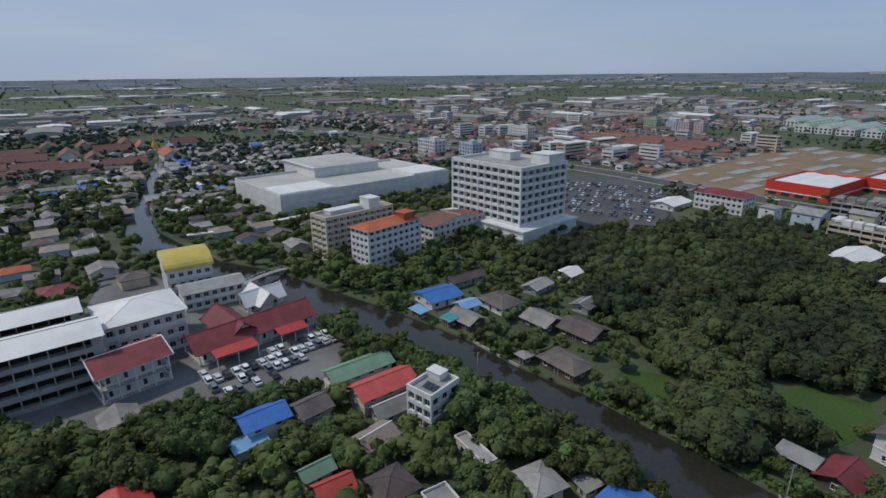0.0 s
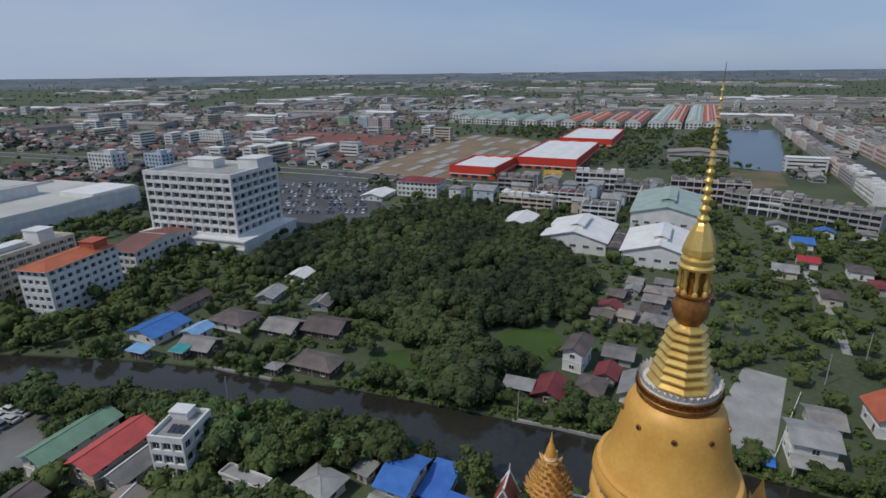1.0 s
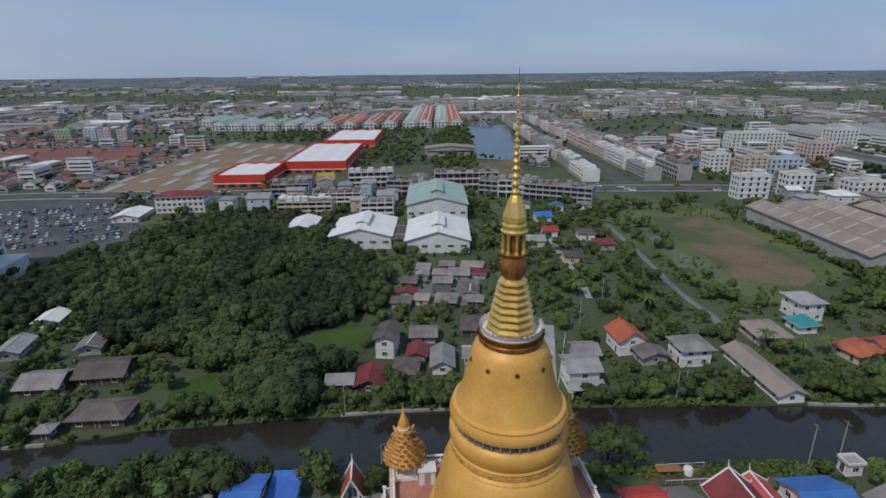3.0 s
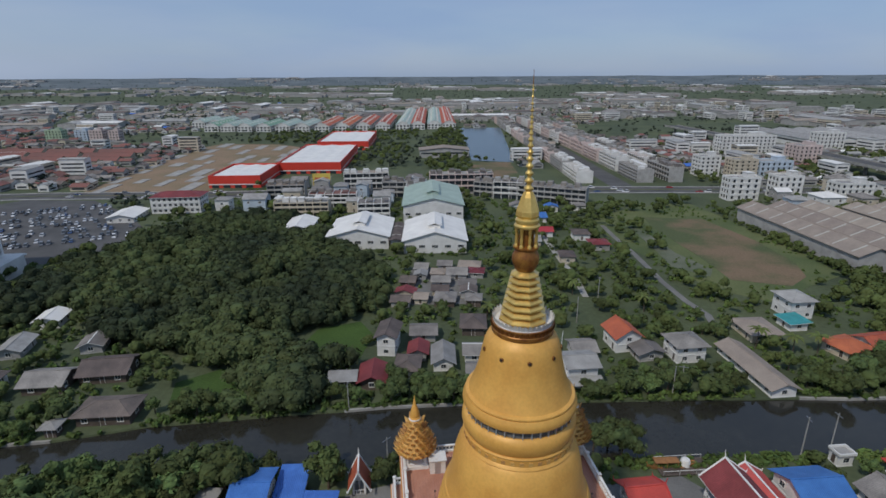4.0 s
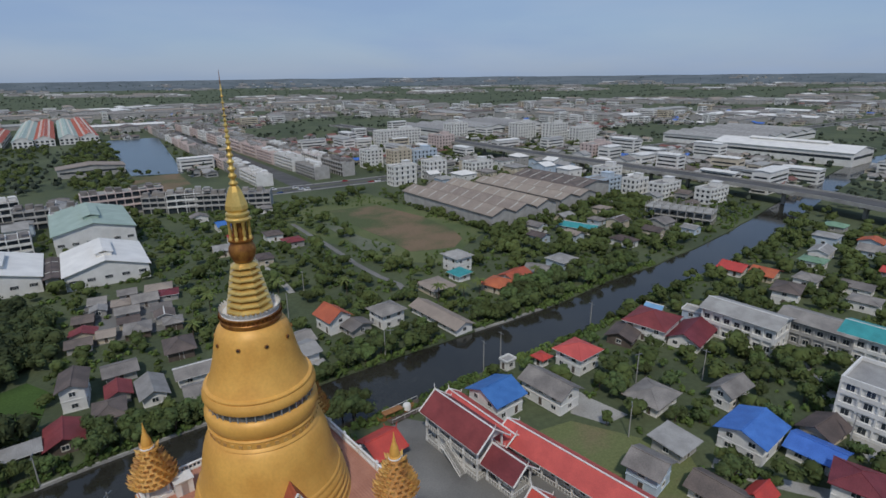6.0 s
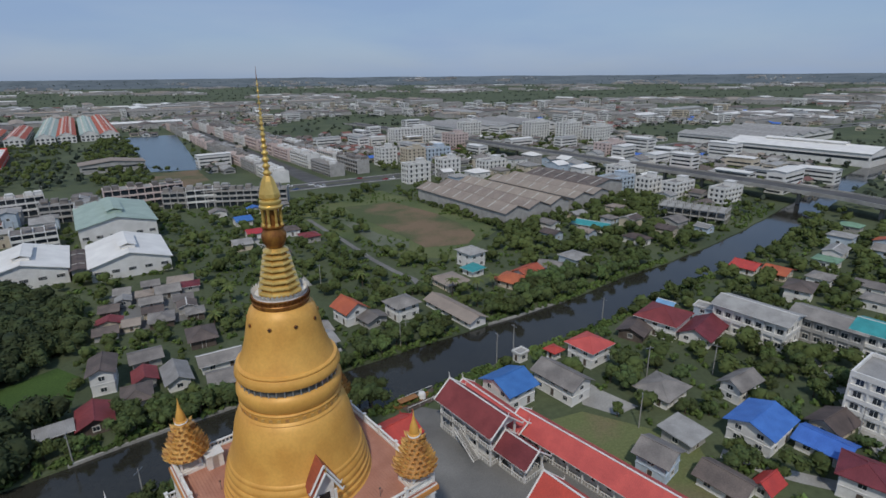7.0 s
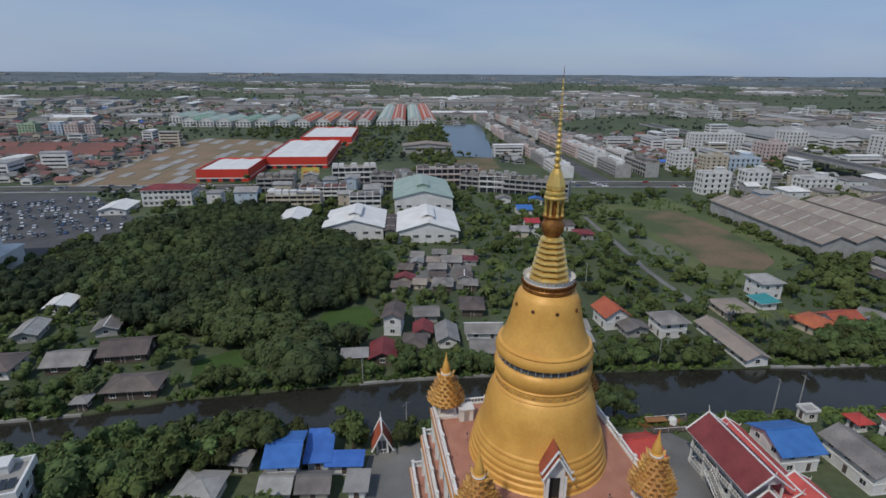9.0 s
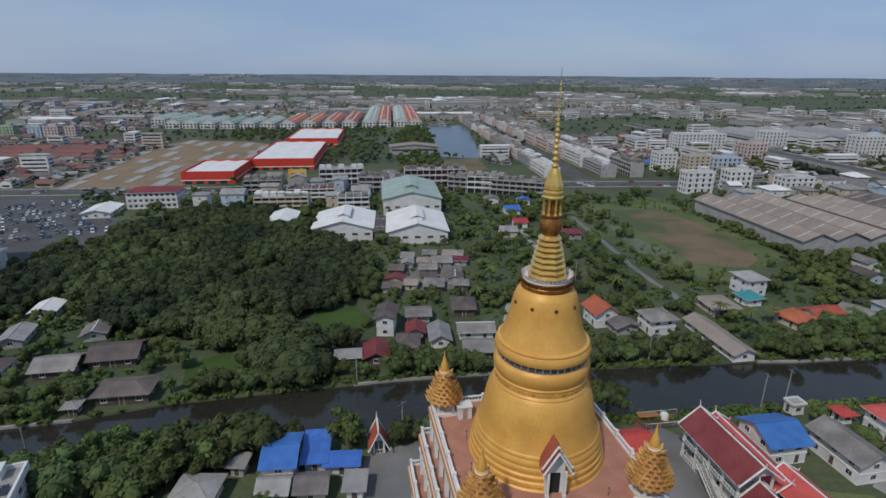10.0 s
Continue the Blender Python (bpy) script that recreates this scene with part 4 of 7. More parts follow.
def corner_shrine(x, y):
    """Small pavilion at a corner of the terrace: posts and a scaly gilded spire."""
    top = thing("corner_shrine", x, y, TZ, TYAW, "small gilded spire pavilion on white posts at the terrace corner", "shrine", "corner shrines of the terrace")
    s = Shape()
    s.box(-1.7, 1.7, -1.7, 1.7, 0, 0.5)
    s.box(-1.5, 1.5, -1.5, 1.5, 0.5, 0.8)
    part("base", s.mesh("shrine_base", "white_paint"), top)
    c = Shape()
    c.box(-0.16, 0.16, -0.16, 0.16, 0.8, 2.5)
    c.box(-0.24, 0.24, -0.24, 0.24, 2.2, 2.5)
    ce = c.mesh("shrine_post", "white_paint")
    for sx in (-1, 1):
        for sy in (-1, 1):
            part("post", ce, top, Matrix.Translation((sx * 1.25, sy * 1.25, 0)))
    k = Shape()
    k.lathe([(1.6, 2.2), (2.6, 2.4), (2.38, 3.1), (1.8, 4.2), (1.36, 5.3), (1.0, 6.4), (0.74, 7.4), (0.6, 7.6)], 16)
    part("spire_core", k.mesh("spire_core", "gold_scale", True), top)
    leaf = Shape()
    leaf.face([(-0.34, 0.1, -0.1), (0.34, 0.1, -0.1), (0.27, -0.42, 0.12), (0, -0.72, 0.72), (-0.27, -0.42, 0.12)])
    leaf.face([(-0.3, 0.1, 0.12), (-0.24, -0.3, 0.26), (0, -0.70, 0.71), (0.24, -0.3, 0.26), (0.3, 0.1, 0.12)])
    le = leaf.mesh("scale_leaf", "gold_scale")
    for row in range(9):
        z = 2.6 + row * 0.55
        r = float(np.interp(z, [2.5, 3.1, 4.2, 5.3, 6.4, 7.4], [2.56, 2.36, 1.8, 1.36, 1.0, 0.74]))
        n = max(7, int(r * 7.5))
        for j in range(n):
            a = (j + 0.5 * (row % 2)) * 2 * math.pi / n
            part("scale", le, top, Matrix.Rotation(a, 4, "Z") @ Matrix.Translation((0, -r, z)))
    b = Shape()
    b.lathe([(0.75, 7.4), (0.8, 7.7), (0.62, 7.8), (0.66, 8.2), (0.5, 8.9), (0.28, 9.6), (0.2, 9.8), (0.24, 10.0), (0.12, 10.3), (0.03, 11.2)], 20)
    part("finial", b.mesh("shrine_finial", "gold_paint", True), top)
    w = Shape()
    w.lathe([(0.78, 7.35), (0.86, 7.5), (0.78, 7.62)], 20)
    part("collar", w.mesh("shrine_collar", "white_paint", True), top)


temple_building()
stupa()
cy, sy_ = math.cos(radians(TYAW)), math.sin(radians(TYAW))
for u, v in ((-CORNER, CORNER), (CORNER, -CORNER), (-CORNER, -CORNER), (CORNER, CORNER)):
    corner_shrine(TX + u * cy - v * sy_, TY + u * sy_ + v * cy)
wb = thing("roof_hatch", TX - 8.6 * cy - 9.6 * sy_, TY - 8.6 * sy_ + 9.6 * cy, TZ, TYAW, "small white box-shaped roof hatch on the terrace", "roof hatch")
s = Shape()
s.box(-1.1, 1.1, -0.9, 0.9, 0, 2.1)
part("hatch_body", s.mesh("hatch_body", "white_paint"), wb)
s = Shape()
s.box(-1.25, 1.25, -1.05, 1.05, 2.1, 2.25)
part("hatch_lid", s.mesh("hatch_lid", "white_wall"), wb)
s = Shape()
s.box(-0.4, 0.4, -0.95, -0.9, 0.05, 1.9)
part("hatch_door", s.mesh("hatch_door", "aluminium"), wb)


# ---- temple yard ----
def thai_hall(name, x, y, yaw, w, d, eave, rise, roof, label, two=True, trim="white_paint", group="temple halls", barge=None):
    """A hall with a steep gabled roof, bargeboards with horn finials, and an open gallery of posts below. Ridge along its x."""
    claim(x, y, yaw, w + 2, d + 2)
    top = thing(name, x, y, 0, yaw, label, "temple hall", group)
    s = Shape()
    s.box(-w / 2 + 1.6, w / 2 - 1.6, -d / 2 + 1.4, d / 2 - 1.4, -0.2, eave)
    for sx in (-1, 1):
        p = [(sx * (w / 2 - 0.3), -d / 2, eave), (sx * (w / 2 - 0.3), d / 2, eave), (sx * (w / 2 - 0.3), 0, eave + rise)]
        s.face(p if sx > 0 else [p[1], p[0], p[2]])
    part("wall", s.mesh("hall_wall", "white_wall"), top)
    levels = (0.3, eave * 0.5) if two else (0.3,)
    for z in levels:
        f = Shape()
        f.box(-w / 2, w / 2, -d / 2, d / 2, z - 0.3, z)
        fl = part("gallery_floor", f.mesh("gallery_floor", "concrete"), top)
        for a, L, D in ((0, w, d), (180, w, d), (90, d, w), (270, d, w)):
            r = Shape()
            r.box(-L / 2, L / 2, -D / 2, -D / 2 + 0.1, z + 0.85, z + 0.97)
            for k in range(int(L / 0.7)):
                r.box(-L / 2 + k * 0.7, -L / 2 + k * 0.7 + 0.12, -D / 2 + 0.01, -D / 2 + 0.09, z, z + 0.85)
            part("balustrade", r.mesh("hall_balustrade", trim), fl, pose(0, 0, 0, 0, 0, a))
    c = Shape()
    c.box(-0.17, 0.17, -0.17, 0.17, -0.2, eave)
    ce = c.mesh("hall_post", trim)
    n = max(2, int(w / 3.4))
    for k in range(n + 1):
        for sy in (-1, 1):
            part("post", ce, top, Matrix.Translation((-w / 2 + 0.25 + (w - 0.5) * k / n, sy * (d / 2 - 0.25), 0)))
    for k in range(n):
        for sy, a in ((1, 0), (-1, 180)):
            for z in levels:
                part("window", WIN["tall"], top, pose(0, 0, 0, 0, 0, a) @ Matrix.Translation((-w / 2 + 0.25 + (w - 0.5) * (k + 0.5) / n, -d / 2 + 1.38, z + 0.8)))
    r = Shape()
    gable_roof(r, w, d, eave, rise, 0.9, 0.18)
    part("roof", r.mesh("hall_roof", [roof, barge or trim]), top)
    for sx in (-1, 1):
        g = Shape()
        H, L = d / 2 + 0.9, w / 2 + 0.95
        drop = rise * 0.9 / (d / 2)
        for sy in (-1, 1):
            g.bar((sx * L, sy * H, eave - drop + 0.2), (sx * L, 0, eave + rise + 0.25), 0.17, 6)
            g.bar((sx * L, sy * H, eave - drop + 0.2), (sx * L, sy * (H + 0.25), eave - drop + 0.9), 0.13, 6, 0, 0.03)
        g.bar((sx * L, 0, eave + rise + 0.2), (sx * (L + 0.35), 0, eave + rise + 1.6), 0.15, 6, 0, 0.03)
        part("bargeboard", g.mesh("hall_bargeboard", barge or trim), top)
    return top


thai_hall("temple_pavilion", 37.8, 24.0, -71.6, 16.4, 7.2, 8.0, 2.9, "roof_maroon", "two-storey white temple pavilion with a maroon roof")
thai_hall("temple_gallery", 43.9, 28.6, -73, 20.0, 5.6, 4.0, 1.8, "roof_coral", "long low gallery with a faded red roof", False)
thai_hall("temple_gallery", 55.2, 4.3, -68, 38.5, 6.5, 4.4, 2.1, "roof_coral", "long low gallery with a coral red roof", False)
thai_hall("temple_porch", 42.5, 12.5, -70, 7.0, 5.5, 4.6, 2.2, "roof_maroon", "small temple porch with a maroon roof", False)
thai_hall("ordination_hall", 42.5, -10.1, -70, 17.2, 10.1, 7.0, 4.6, "roof_red", "large temple hall with a steep red roof", False)
thai_hall("market_canopy", 21.6, 29.6, 20, 5.9, 6.9, 3.2, 1.6, "roof_red", "bright red canopy beside the canal", False, barge="roof_red")
thai_hall("small_shrine", -31.2, 22.6, 110, 3.4, 2.6, 3.2, 2.6, "roof_orange", "narrow orange and red spirit shrine with white bargeboards", False)
thai_hall("temple_main_hall", -146.0, -47.6, 115, 36.0, 11.5, 4.4, 3.2, "roof_maroon", "long temple hall with a dark red roof", False, barge="roof_maroon", group="halls of the second temple")
thai_hall("temple_cross_hall", -150.0, -53.5, 25, 19.0, 9.0, 4.4, 3.3, "roof_maroon", "cross wing with a dark red roof", False, barge="roof_maroon", group="halls of the second temple")
thai_hall("market_hall", -131.0, -78.0, 117, 16.4, 13.0, 8.0, 2.4, "roof_maroon", "two-storey hall with a maroon roof and open galleries", True, group="halls of the second temple")
for ax, ay, aw in ((-134.2, -52.0, 12), (-141.5, -36.0, 9)):
    aw_t = thing("awning", ax, ay, 0, 110, "bright red lean-to awning on posts beside the hall", "awning", "awnings of the market")
    porch(aw_t, aw, 4.5, 3.6, 0, 0, "roof_red")
    claim(ax, ay, 110, aw, 5)
thai_hall("white_pavilion", -169.5, -44.2, 25, 13.0, 6.5, 4.0, 3.2, "roof_white", "white multi-gabled temple pavilion", False, group="halls of the second temple")
thai_hall("white_pavilion", -169.5, -44.2, 115, 13.0, 6.5, 4.0, 3.2, "roof_white", "white multi-gabled temple pavilion", False, group="halls of the second temple")

bt = thing("river_boat", 28.5, 42.2, -0.45, 15, "decorated wooden boat with a white cabin moored at the bank", "boat")
s = Shape()
for k in range(10):
    u0, u1 = -5 + k, -4 + k
    w0, w1 = [1.1 * math.sqrt(max(0.02, 1 - (u / 5.2) ** 2)) for u in (u0, u1)]
    z0, z1 = [0.8 + 0.035 * u * u for u in (u0, u1)]
    for sgn in (-1, 1):
        q = [(u0, sgn * w0, z0), (u1, sgn * w1, z1), (u1, sgn * w1 * 0.5, -0.2), (u0, sgn * w0 * 0.5, -0.2)]
        s.face(q if sgn > 0 else list(reversed(q)))
    s.face([(u0, -w0, z0 - 0.15), (u1, -w1, z1 - 0.15), (u1, w1, z1 - 0.15), (u0, w0, z0 - 0.15)])
part("hull", s.mesh("hull", "boat_wood"), bt)
s = Shape()
s.lathe([(1.0, 0.0), (1.0, 1.8), (0.8, 2.2), (0.3, 2.4)], 12, cx=3.0)
part("cabin", s.mesh("boat_cabin", "white_paint", True), bt)
s = Shape()
s.box(-3.5, 1.5, -0.9, 0.9, 2.0, 2.12)
for u in (-3.2, -1.0, 1.2):
    for v in (-0.8, 0.8):
        s.bar((u, v, 0.6), (u, v, 2.0), 0.06, 5)
part("canopy", s.mesh("boat_canopy", "boat_wood"), bt)

dk = thing("landing_stage", 30.8, 42.6, 0, 17, "weathered grey timber landing stage with railings beside the boat", "landing stage")
s = Shape()
for k in range(18):
    s.box(-5.4 + k * 0.6, -4.86 + k * 0.6, -2.6, 2.2, 0.25, 0.33)
tagged(part("planking", s.mesh("stage_planks", "wood_wall"), dk), kind="stuff")
for u in (-5, -1.7, 1.7, 5):
    for v in (-2.4, 2.0):
        s = Shape()
        s.bar((u, v, -1.4), (u, v, 1.3), 0.09, 6)
        part("post", s.mesh("stage_post", "concrete"), dk)
for v in (-2.4, 2.0):
    s = Shape()
    s.box(-5.1, 5.1, v - 0.04, v + 0.04, 1.15, 1.23)
    part("rail", s.mesh("stage_rail", "white_paint"), dk)
# straight stair up the pavilion's front
st = thing("stair", 34.0, 21.2, 0, 108.4, "white steel stair with handrails up to the pavilion gallery", "stair")
for k in range(16):
    s = Shape()
    s.box(-3.6 + k * 0.38, -3.2 + k * 0.38, -0.7, 0.7, 0.2 + k * 0.245, 0.28 + k * 0.245)
    part("step", s.mesh("stair_step", "concrete"), st)
for v in (-0.75, 0.75):
    s = Shape()
    s.bar((-3.6, v, 0.1), (2.6, v, 4.1), 0.1, 6)
    s.bar((-3.6, v, 1.1), (2.6, v, 5.1), 0.06, 6)
    for k in range(6):
        s.bar((-3.6 + k * 1.24, v, 0.1 + k * 0.8), (-3.6 + k * 1.24, v, 1.1 + k * 0.8), 0.05, 5)
    part("handrail", s.mesh("stair_rail", "white_paint"), st)
# slim lamps on the terrace
for u, v in ((-9.5, 4.0), (-10.5, -3.0), (10.8, 1.0), (9.6, 6.5), (-4.5, -10.8), (6.2, -10.9)):
    lp = thing("terrace_lamp", TX + u * cy - v * sy_, TY + u * sy_ + v * cy, TZ, 0, "slim dark lamp post on the tiled terrace", "lamp post", "lamps of the terrace")
    s = Shape()
    s.bar((0, 0, 0), (0, 0, 1.2), 0.045, 6)
    part("post", s.mesh("lamp_post", "steel"), lp)
    s = Shape()
    s.lathe([(0.06, 1.2), (0.12, 1.26), (0.12, 1.42), (0.03, 1.5)], 8)
    part("head", s.mesh("lamp_head", "dark_glass"), lp)

# ---- houses south of the canal ----
SOUTH = "houses south of the canal"
top = block("townhouse", -89.2, -8.3, 30, 7.5, 9.8, 9.2, 3, 3, 3, "white_wall", "concrete", "white three-storey townhouse with a flat roof and solar panels", "house", SOUTH, 0.4, 0.4, 1.0)
for k in range(3):
    s = Shape()
    s.box(-0.55, 0.55, -1.1, 1.1, 0, 0.06)
    part("solar_panel", s.mesh("solar_panel", "dark_glass"), top, pose(-0.6 + k * 1.3, -1.5, 9.55, 12))
s = Shape()
s.box(-3.3, 0.6, 1.6, 4.4, 9.2, 10.9)
s.box(-3.5, 0.8, 1.4, 4.6, 10.9, 11.1)
part("roof_room", s.mesh("roof_room", "white_wall"), top)
house(-48.3, 13.4, 15, 7.3, 11.0, 5.0, "roof_blue", "white_wall", "gable", 1.3, "x", 2, group=SOUTH)
house(-42.8, 17.6, 15, 5.7, 10.0, 2.86, "roof_blue", "pale_blue_wall", "shed", 0.8, "x", 1, group=SOUTH)
house(-36.6, 15.2, 12, 7.7, 4.4, 2.61, "roof_blue", "white_wall", "shed", 0.5, "x", 1, group=SOUTH)
house(-47.1, 7.2, 12, 6.5, 6.7, 2.68, "roof_light", "white_wall", "gable", 1.0, "x", group=SOUTH)
house(-40.2, 8.6, 12, 6.7, 6.3, 2.68, "roof_grey", "cream_wall", "gable", 1.2, "x", group=SOUTH)
house(-32.2, 9.9, 11, 4.7, 5.7, 2.61, "roof_light", "white_wall", "shed", 0.5, "x", 1, group=SOUTH)
house(-60.6, 3.4, 8, 8.6, 8.0, 2.72, "roof_light", "white_wall", "hip", 1.6, "x", group=SOUTH)
house(-72.8, -4.7, 14, 12.0, 4.0, 2.72, "roof_light", "white_wall", "flat", 0, "x", 1, group=SOUTH)
house(-56.8, 11.7, 5, 4.0, 4.4, 2.5, "roof_light", "grey_wall", "shed", 0.5, "x", 1, group=SOUTH)
house(-110.5, -21.7, 18, 8.2, 18.1, 5.0, "roof_green", "white_wall", "gable", 1.6, "y", 2, group=SOUTH)
house(-100.6, -17.6, 18, 9.0, 16.2, 5.0, "roof_coral", "cream_wall", "gable", 1.8, "y", 2, group=SOUTH)
house(-94.1, -16.4, 18, 6.7, 11.9, 2.86, "roof_grey", "grey_wall", "gable", 1.6, "y", 1, group=SOUTH)
t_ = house(-96.9, -45.7, 19, 8.4, 11.0, 5.0, "roof_blue", "white_wall", "gable", 1.6, "y", 2, group=SOUTH)
house(-91.5, -48.8, 19, 4.8, 7.7, 2.57, "roof_paleblue", "white_wall", "shed", 0.6, "y", 1, group=SOUTH)
house(-97.2, -35.2, 24, 7.8, 8.4, 5.0, "roof_brown", "grey_wall", "gable", 1.6, "y", 2, group=SOUTH)
house(-110.1, -76.5, 18, 9.6, 8.7, 2.82, "roof_grey", "grey_wall", "gable", 1.6, "x", 1, group=SOUTH)
house(-84.5, -23.0, 26, 7.1, 9.0, 2.72, "roof_beige", "cream_wall", "gable", 1.2, "y", 1, group=SOUTH)
house(-72.7, -33.8, 14, 5.7, 7.8, 2.82, "roof_red", "white_wall", "gable", 1.4, "y", 1, group=SOUTH)
house(-78.5, -36.5, 20, 4.8, 7.3, 2.79, "roof_green", "grey_wall", "gable", 1.2, "y", 1, group=SOUTH)
house(-69.0, -23.6, 19, 8.9, 8.9, 2.82, "roof_brown", "cream_wall", "hip", 2.2, "x", 1, group=SOUTH)
house(-61.3, -15.6, 12, 9.1, 6.5, 2.79, "roof_light", "grey_wall", "flat", 0, "x", 1, group=SOUTH)
house(51.4, 35.8, -72.5, 11.2, 10.2, 5.0, "roof_blue", "white_wall", "gable", 2.2, "y", 2, group=SOUTH)
t_ = house(65.1, 33.8, -71, 13.7, 8.7, 5.0, "roof_grey", "white_wall", "gable", 2.0, "x", 2, group=SOUTH)
house(80.8, 45.0, -72, 9.7, 10.1, 5.0, "roof_coral", "white_wall", "hip", 2.2, "x", 2, group=SOUTH)
house(72.2, 49.2, -72, 4.5, 4.5, 2.54, "roof_red", "white_wall", "hip", 1.0, "x", 1, group=SOUTH)
house(62.7, 51.1, -72, 4.0, 5.0, 2.5, "roof_light", "white_wall", "flat", 0, "x", 1, group=SOUTH)
house(112.8, 52.4, -64, 13.3, 14.3, 5.0, "roof_maroon", "white_wall", "hip", 3.2, "x", 2, group=SOUTH)
house(120.2, 44.1, -64, 10.2, 15.4, 2.93, "roof_maroon", "white_wall", "gable", 2.4, "y", 1, group=SOUTH)
house(102.5, 52.3, -58, 8.7, 11.2, 2.79, "roof_brown", "wood_wall", "gable", 1.6, "y", 1, group=SOUTH)
house(123.4, 62.9, -64, 6.1, 5.1, 2.75, "roof_paleblue", "white_wall", "gable", 1.0, "x", 1, group=SOUTH)
house(129.2, 52.5, -64, 7.2, 6.2, 5.0, "roof_light", "pale_blue_wall", "flat", 0, "x", 2, group=SOUTH)
block("row_building", 135.8, 39.8, -72, 20.6, 11.3, 8.4, 2, 7, 3, "white_wall", "roof_light", "long two-storey white row building with a grey roof", "row house", SOUTH, 0.5, 0.4, 1.0, roof_style="gable", rise=1.6)
block("row_building", 152.1, 28.4, -72, 18.7, 10.4, 7.6, 2, 6, 3, "grey_wall", "roof_grey", "long two-storey grey row building", "row house", SOUTH, 0.5, 0.4, 1.0, roof_style="gable", rise=1.4)
block("row_building", 158.4, 14.5, -72, 18.7, 11.4, 8.0, 2, 6, 3, "white_wall", "roof_teal", "two-storey white row building with a teal roof", "row house", SOUTH, 0.5, 0.4, 1.0, roof_style="gable", rise=1.6)
block("apartment_house", 126.1, -2.0, -73, 11.4, 13.5, 12, 4, 3, 4, "white_wall", "roof_light", "white four-storey apartment house", "apartment block", SOUTH, 0.4, 0.4, 1.0)
house(87.1, 23.4, -71, 9.6, 11.2, 2.64, "roof_grey", "white_wall", "hip", 1.8, "x", 1, group=SOUTH)
house(104.8, 16.9, -77, 6.6, 10.3, 4.6, "roof_grey", "white_wall", "gable", 1.6, "y", 2, group=SOUTH)
house(95.4, 3.2, -72.5, 10.7, 12.3, 5.0, "roof_blue", "white_wall", "gable", 1.8, "y", 2, group=SOUTH)
house(104.1, -5.1, -72.5, 10.3, 8.5, 2.79, "roof_blue", "white_wall", "gable", 1.4, "x", 1, group=SOUTH)
house(112.7, -0.6, -80, 7.7, 9.7, 2.79, "roof_brown", "cream_wall", "gable", 1.6, "y", 1, group=SOUTH)
house(67.7, 2.6, -66, 7.8, 8.2, 5.0, "roof_grey", "pale_blue_wall", "gable", 1.6, "x", 2, group=SOUTH)
house(79.6, 8.2, -74, 8.2, 8.2, 2.54, "roof_light", "grey_wall", "shed", 0.6, "y", 1, group=SOUTH)
house(76.3, -6.0, -72, 9.9, 7.6, 2.79, "roof_brown", "white_wall", "gable", 1.6, "x", 1, group=SOUTH)
house(83.0, -9.3, -76, 4.5, 6.2, 2.64, "roof_red", "white_wall", "gable", 1.2, "y", 1, group=SOUTH)
house(99.6, -15.5, -62, 8.7, 9.3, 5.0, "roof_maroon", "white_wall", "hip", 2.0, "x", 2, group=SOUTH)
house(180.1, 81.6, -70, 10.0, 11.4, 2.79, "roof_red", "white_wall", "gable", 1.6, "x", 1, group=SOUTH)
house(185.7, 72.5, -70, 9.4, 11.4, 2.79, "roof_orange", "cream_wall", "gable", 1.6, "x", 1, group=SOUTH)
house(173.0, 54.1, -62, 9.3, 12.0, 5.0, "roof_brown", "white_wall", "hip", 2.0, "x", 2, group=SOUTH)

# ---- houses north of the canal ----
NORTHB = "houses north of the canal"
house(56.4, 85.2, -72, 24.9, 8.2, 2.64, "roof_beige", "white_wall", "gable", 1.5, "x", 1, group=NORTHB)
house(64.0, 109.6, -74, 12.4, 10.9, 2.64, "roof_beige", "cream_wall", "hip", 1.7, "x", 1, group=NORTHB)
house(80.3, 128.5, -72, 10.6, 9.6, 6.2, "roof_light", "white_wall", "hip", 2.0, "x", 2, group=NORTHB)
house(76.7, 117.7, -72, 8.0, 7.4, 2.5, "roof_teal", "white_wall", "shed", 0.5, "x", 1, group=NORTHB)
house(39.8, 90.7, -70, 9.5, 9.9, 5.0, "roof_grey", "white_wall", "hip", 2.0, "x", 2, group=NORTHB)
house(23.2, 93.7, -68, 10.2, 9.2, 5.0, "roof_orange", "white_wall", "gable", 2.6, "x", 2, group=NORTHB)
house(29.6, 88.1, -68, 6.9, 8.9, 2.68, "roof_grey", "grey_wall", "gable", 1.3, "x", 1, group=NORTHB)
house(85.5, 102.9, -60, 9.5, 10.5, 2.68, "roof_orange", "cream_wall", "hip", 1.8, "x", 1, group=NORTHB)
house(95.8, 107.9, -66, 9.1, 12.1, 2.68, "roof_orange", "white_wall", "gable", 1.6, "y", 1, group=NORTHB)
house(107.4, 110.0, -50, 10.1, 11.1, 2.68, "roof_grey", "grey_wall", "gable", 1.4, "x", 1, group=NORTHB)
house(158.2, 156.3, -58, 21.4, 10.2, 2.86, "roof_teal", "white_wall", "gable", 1.5, "x", 1, group=NORTHB)
t_ = house(10.4, 71.5, 18, 9.2, 9.4, 6.2, "roof_light", "white_wall", "gable", 1.2, "x", 2, group=NORTHB)
porch(t_, 9.0, 3.6, 3.2, 0, -6.0, "roof_light")
house(11.6, 86.1, 18, 7.8, 8.8, 2.68, "roof_grey", "grey_wall", "gable", 1.4, "x", 1, group=NORTHB)
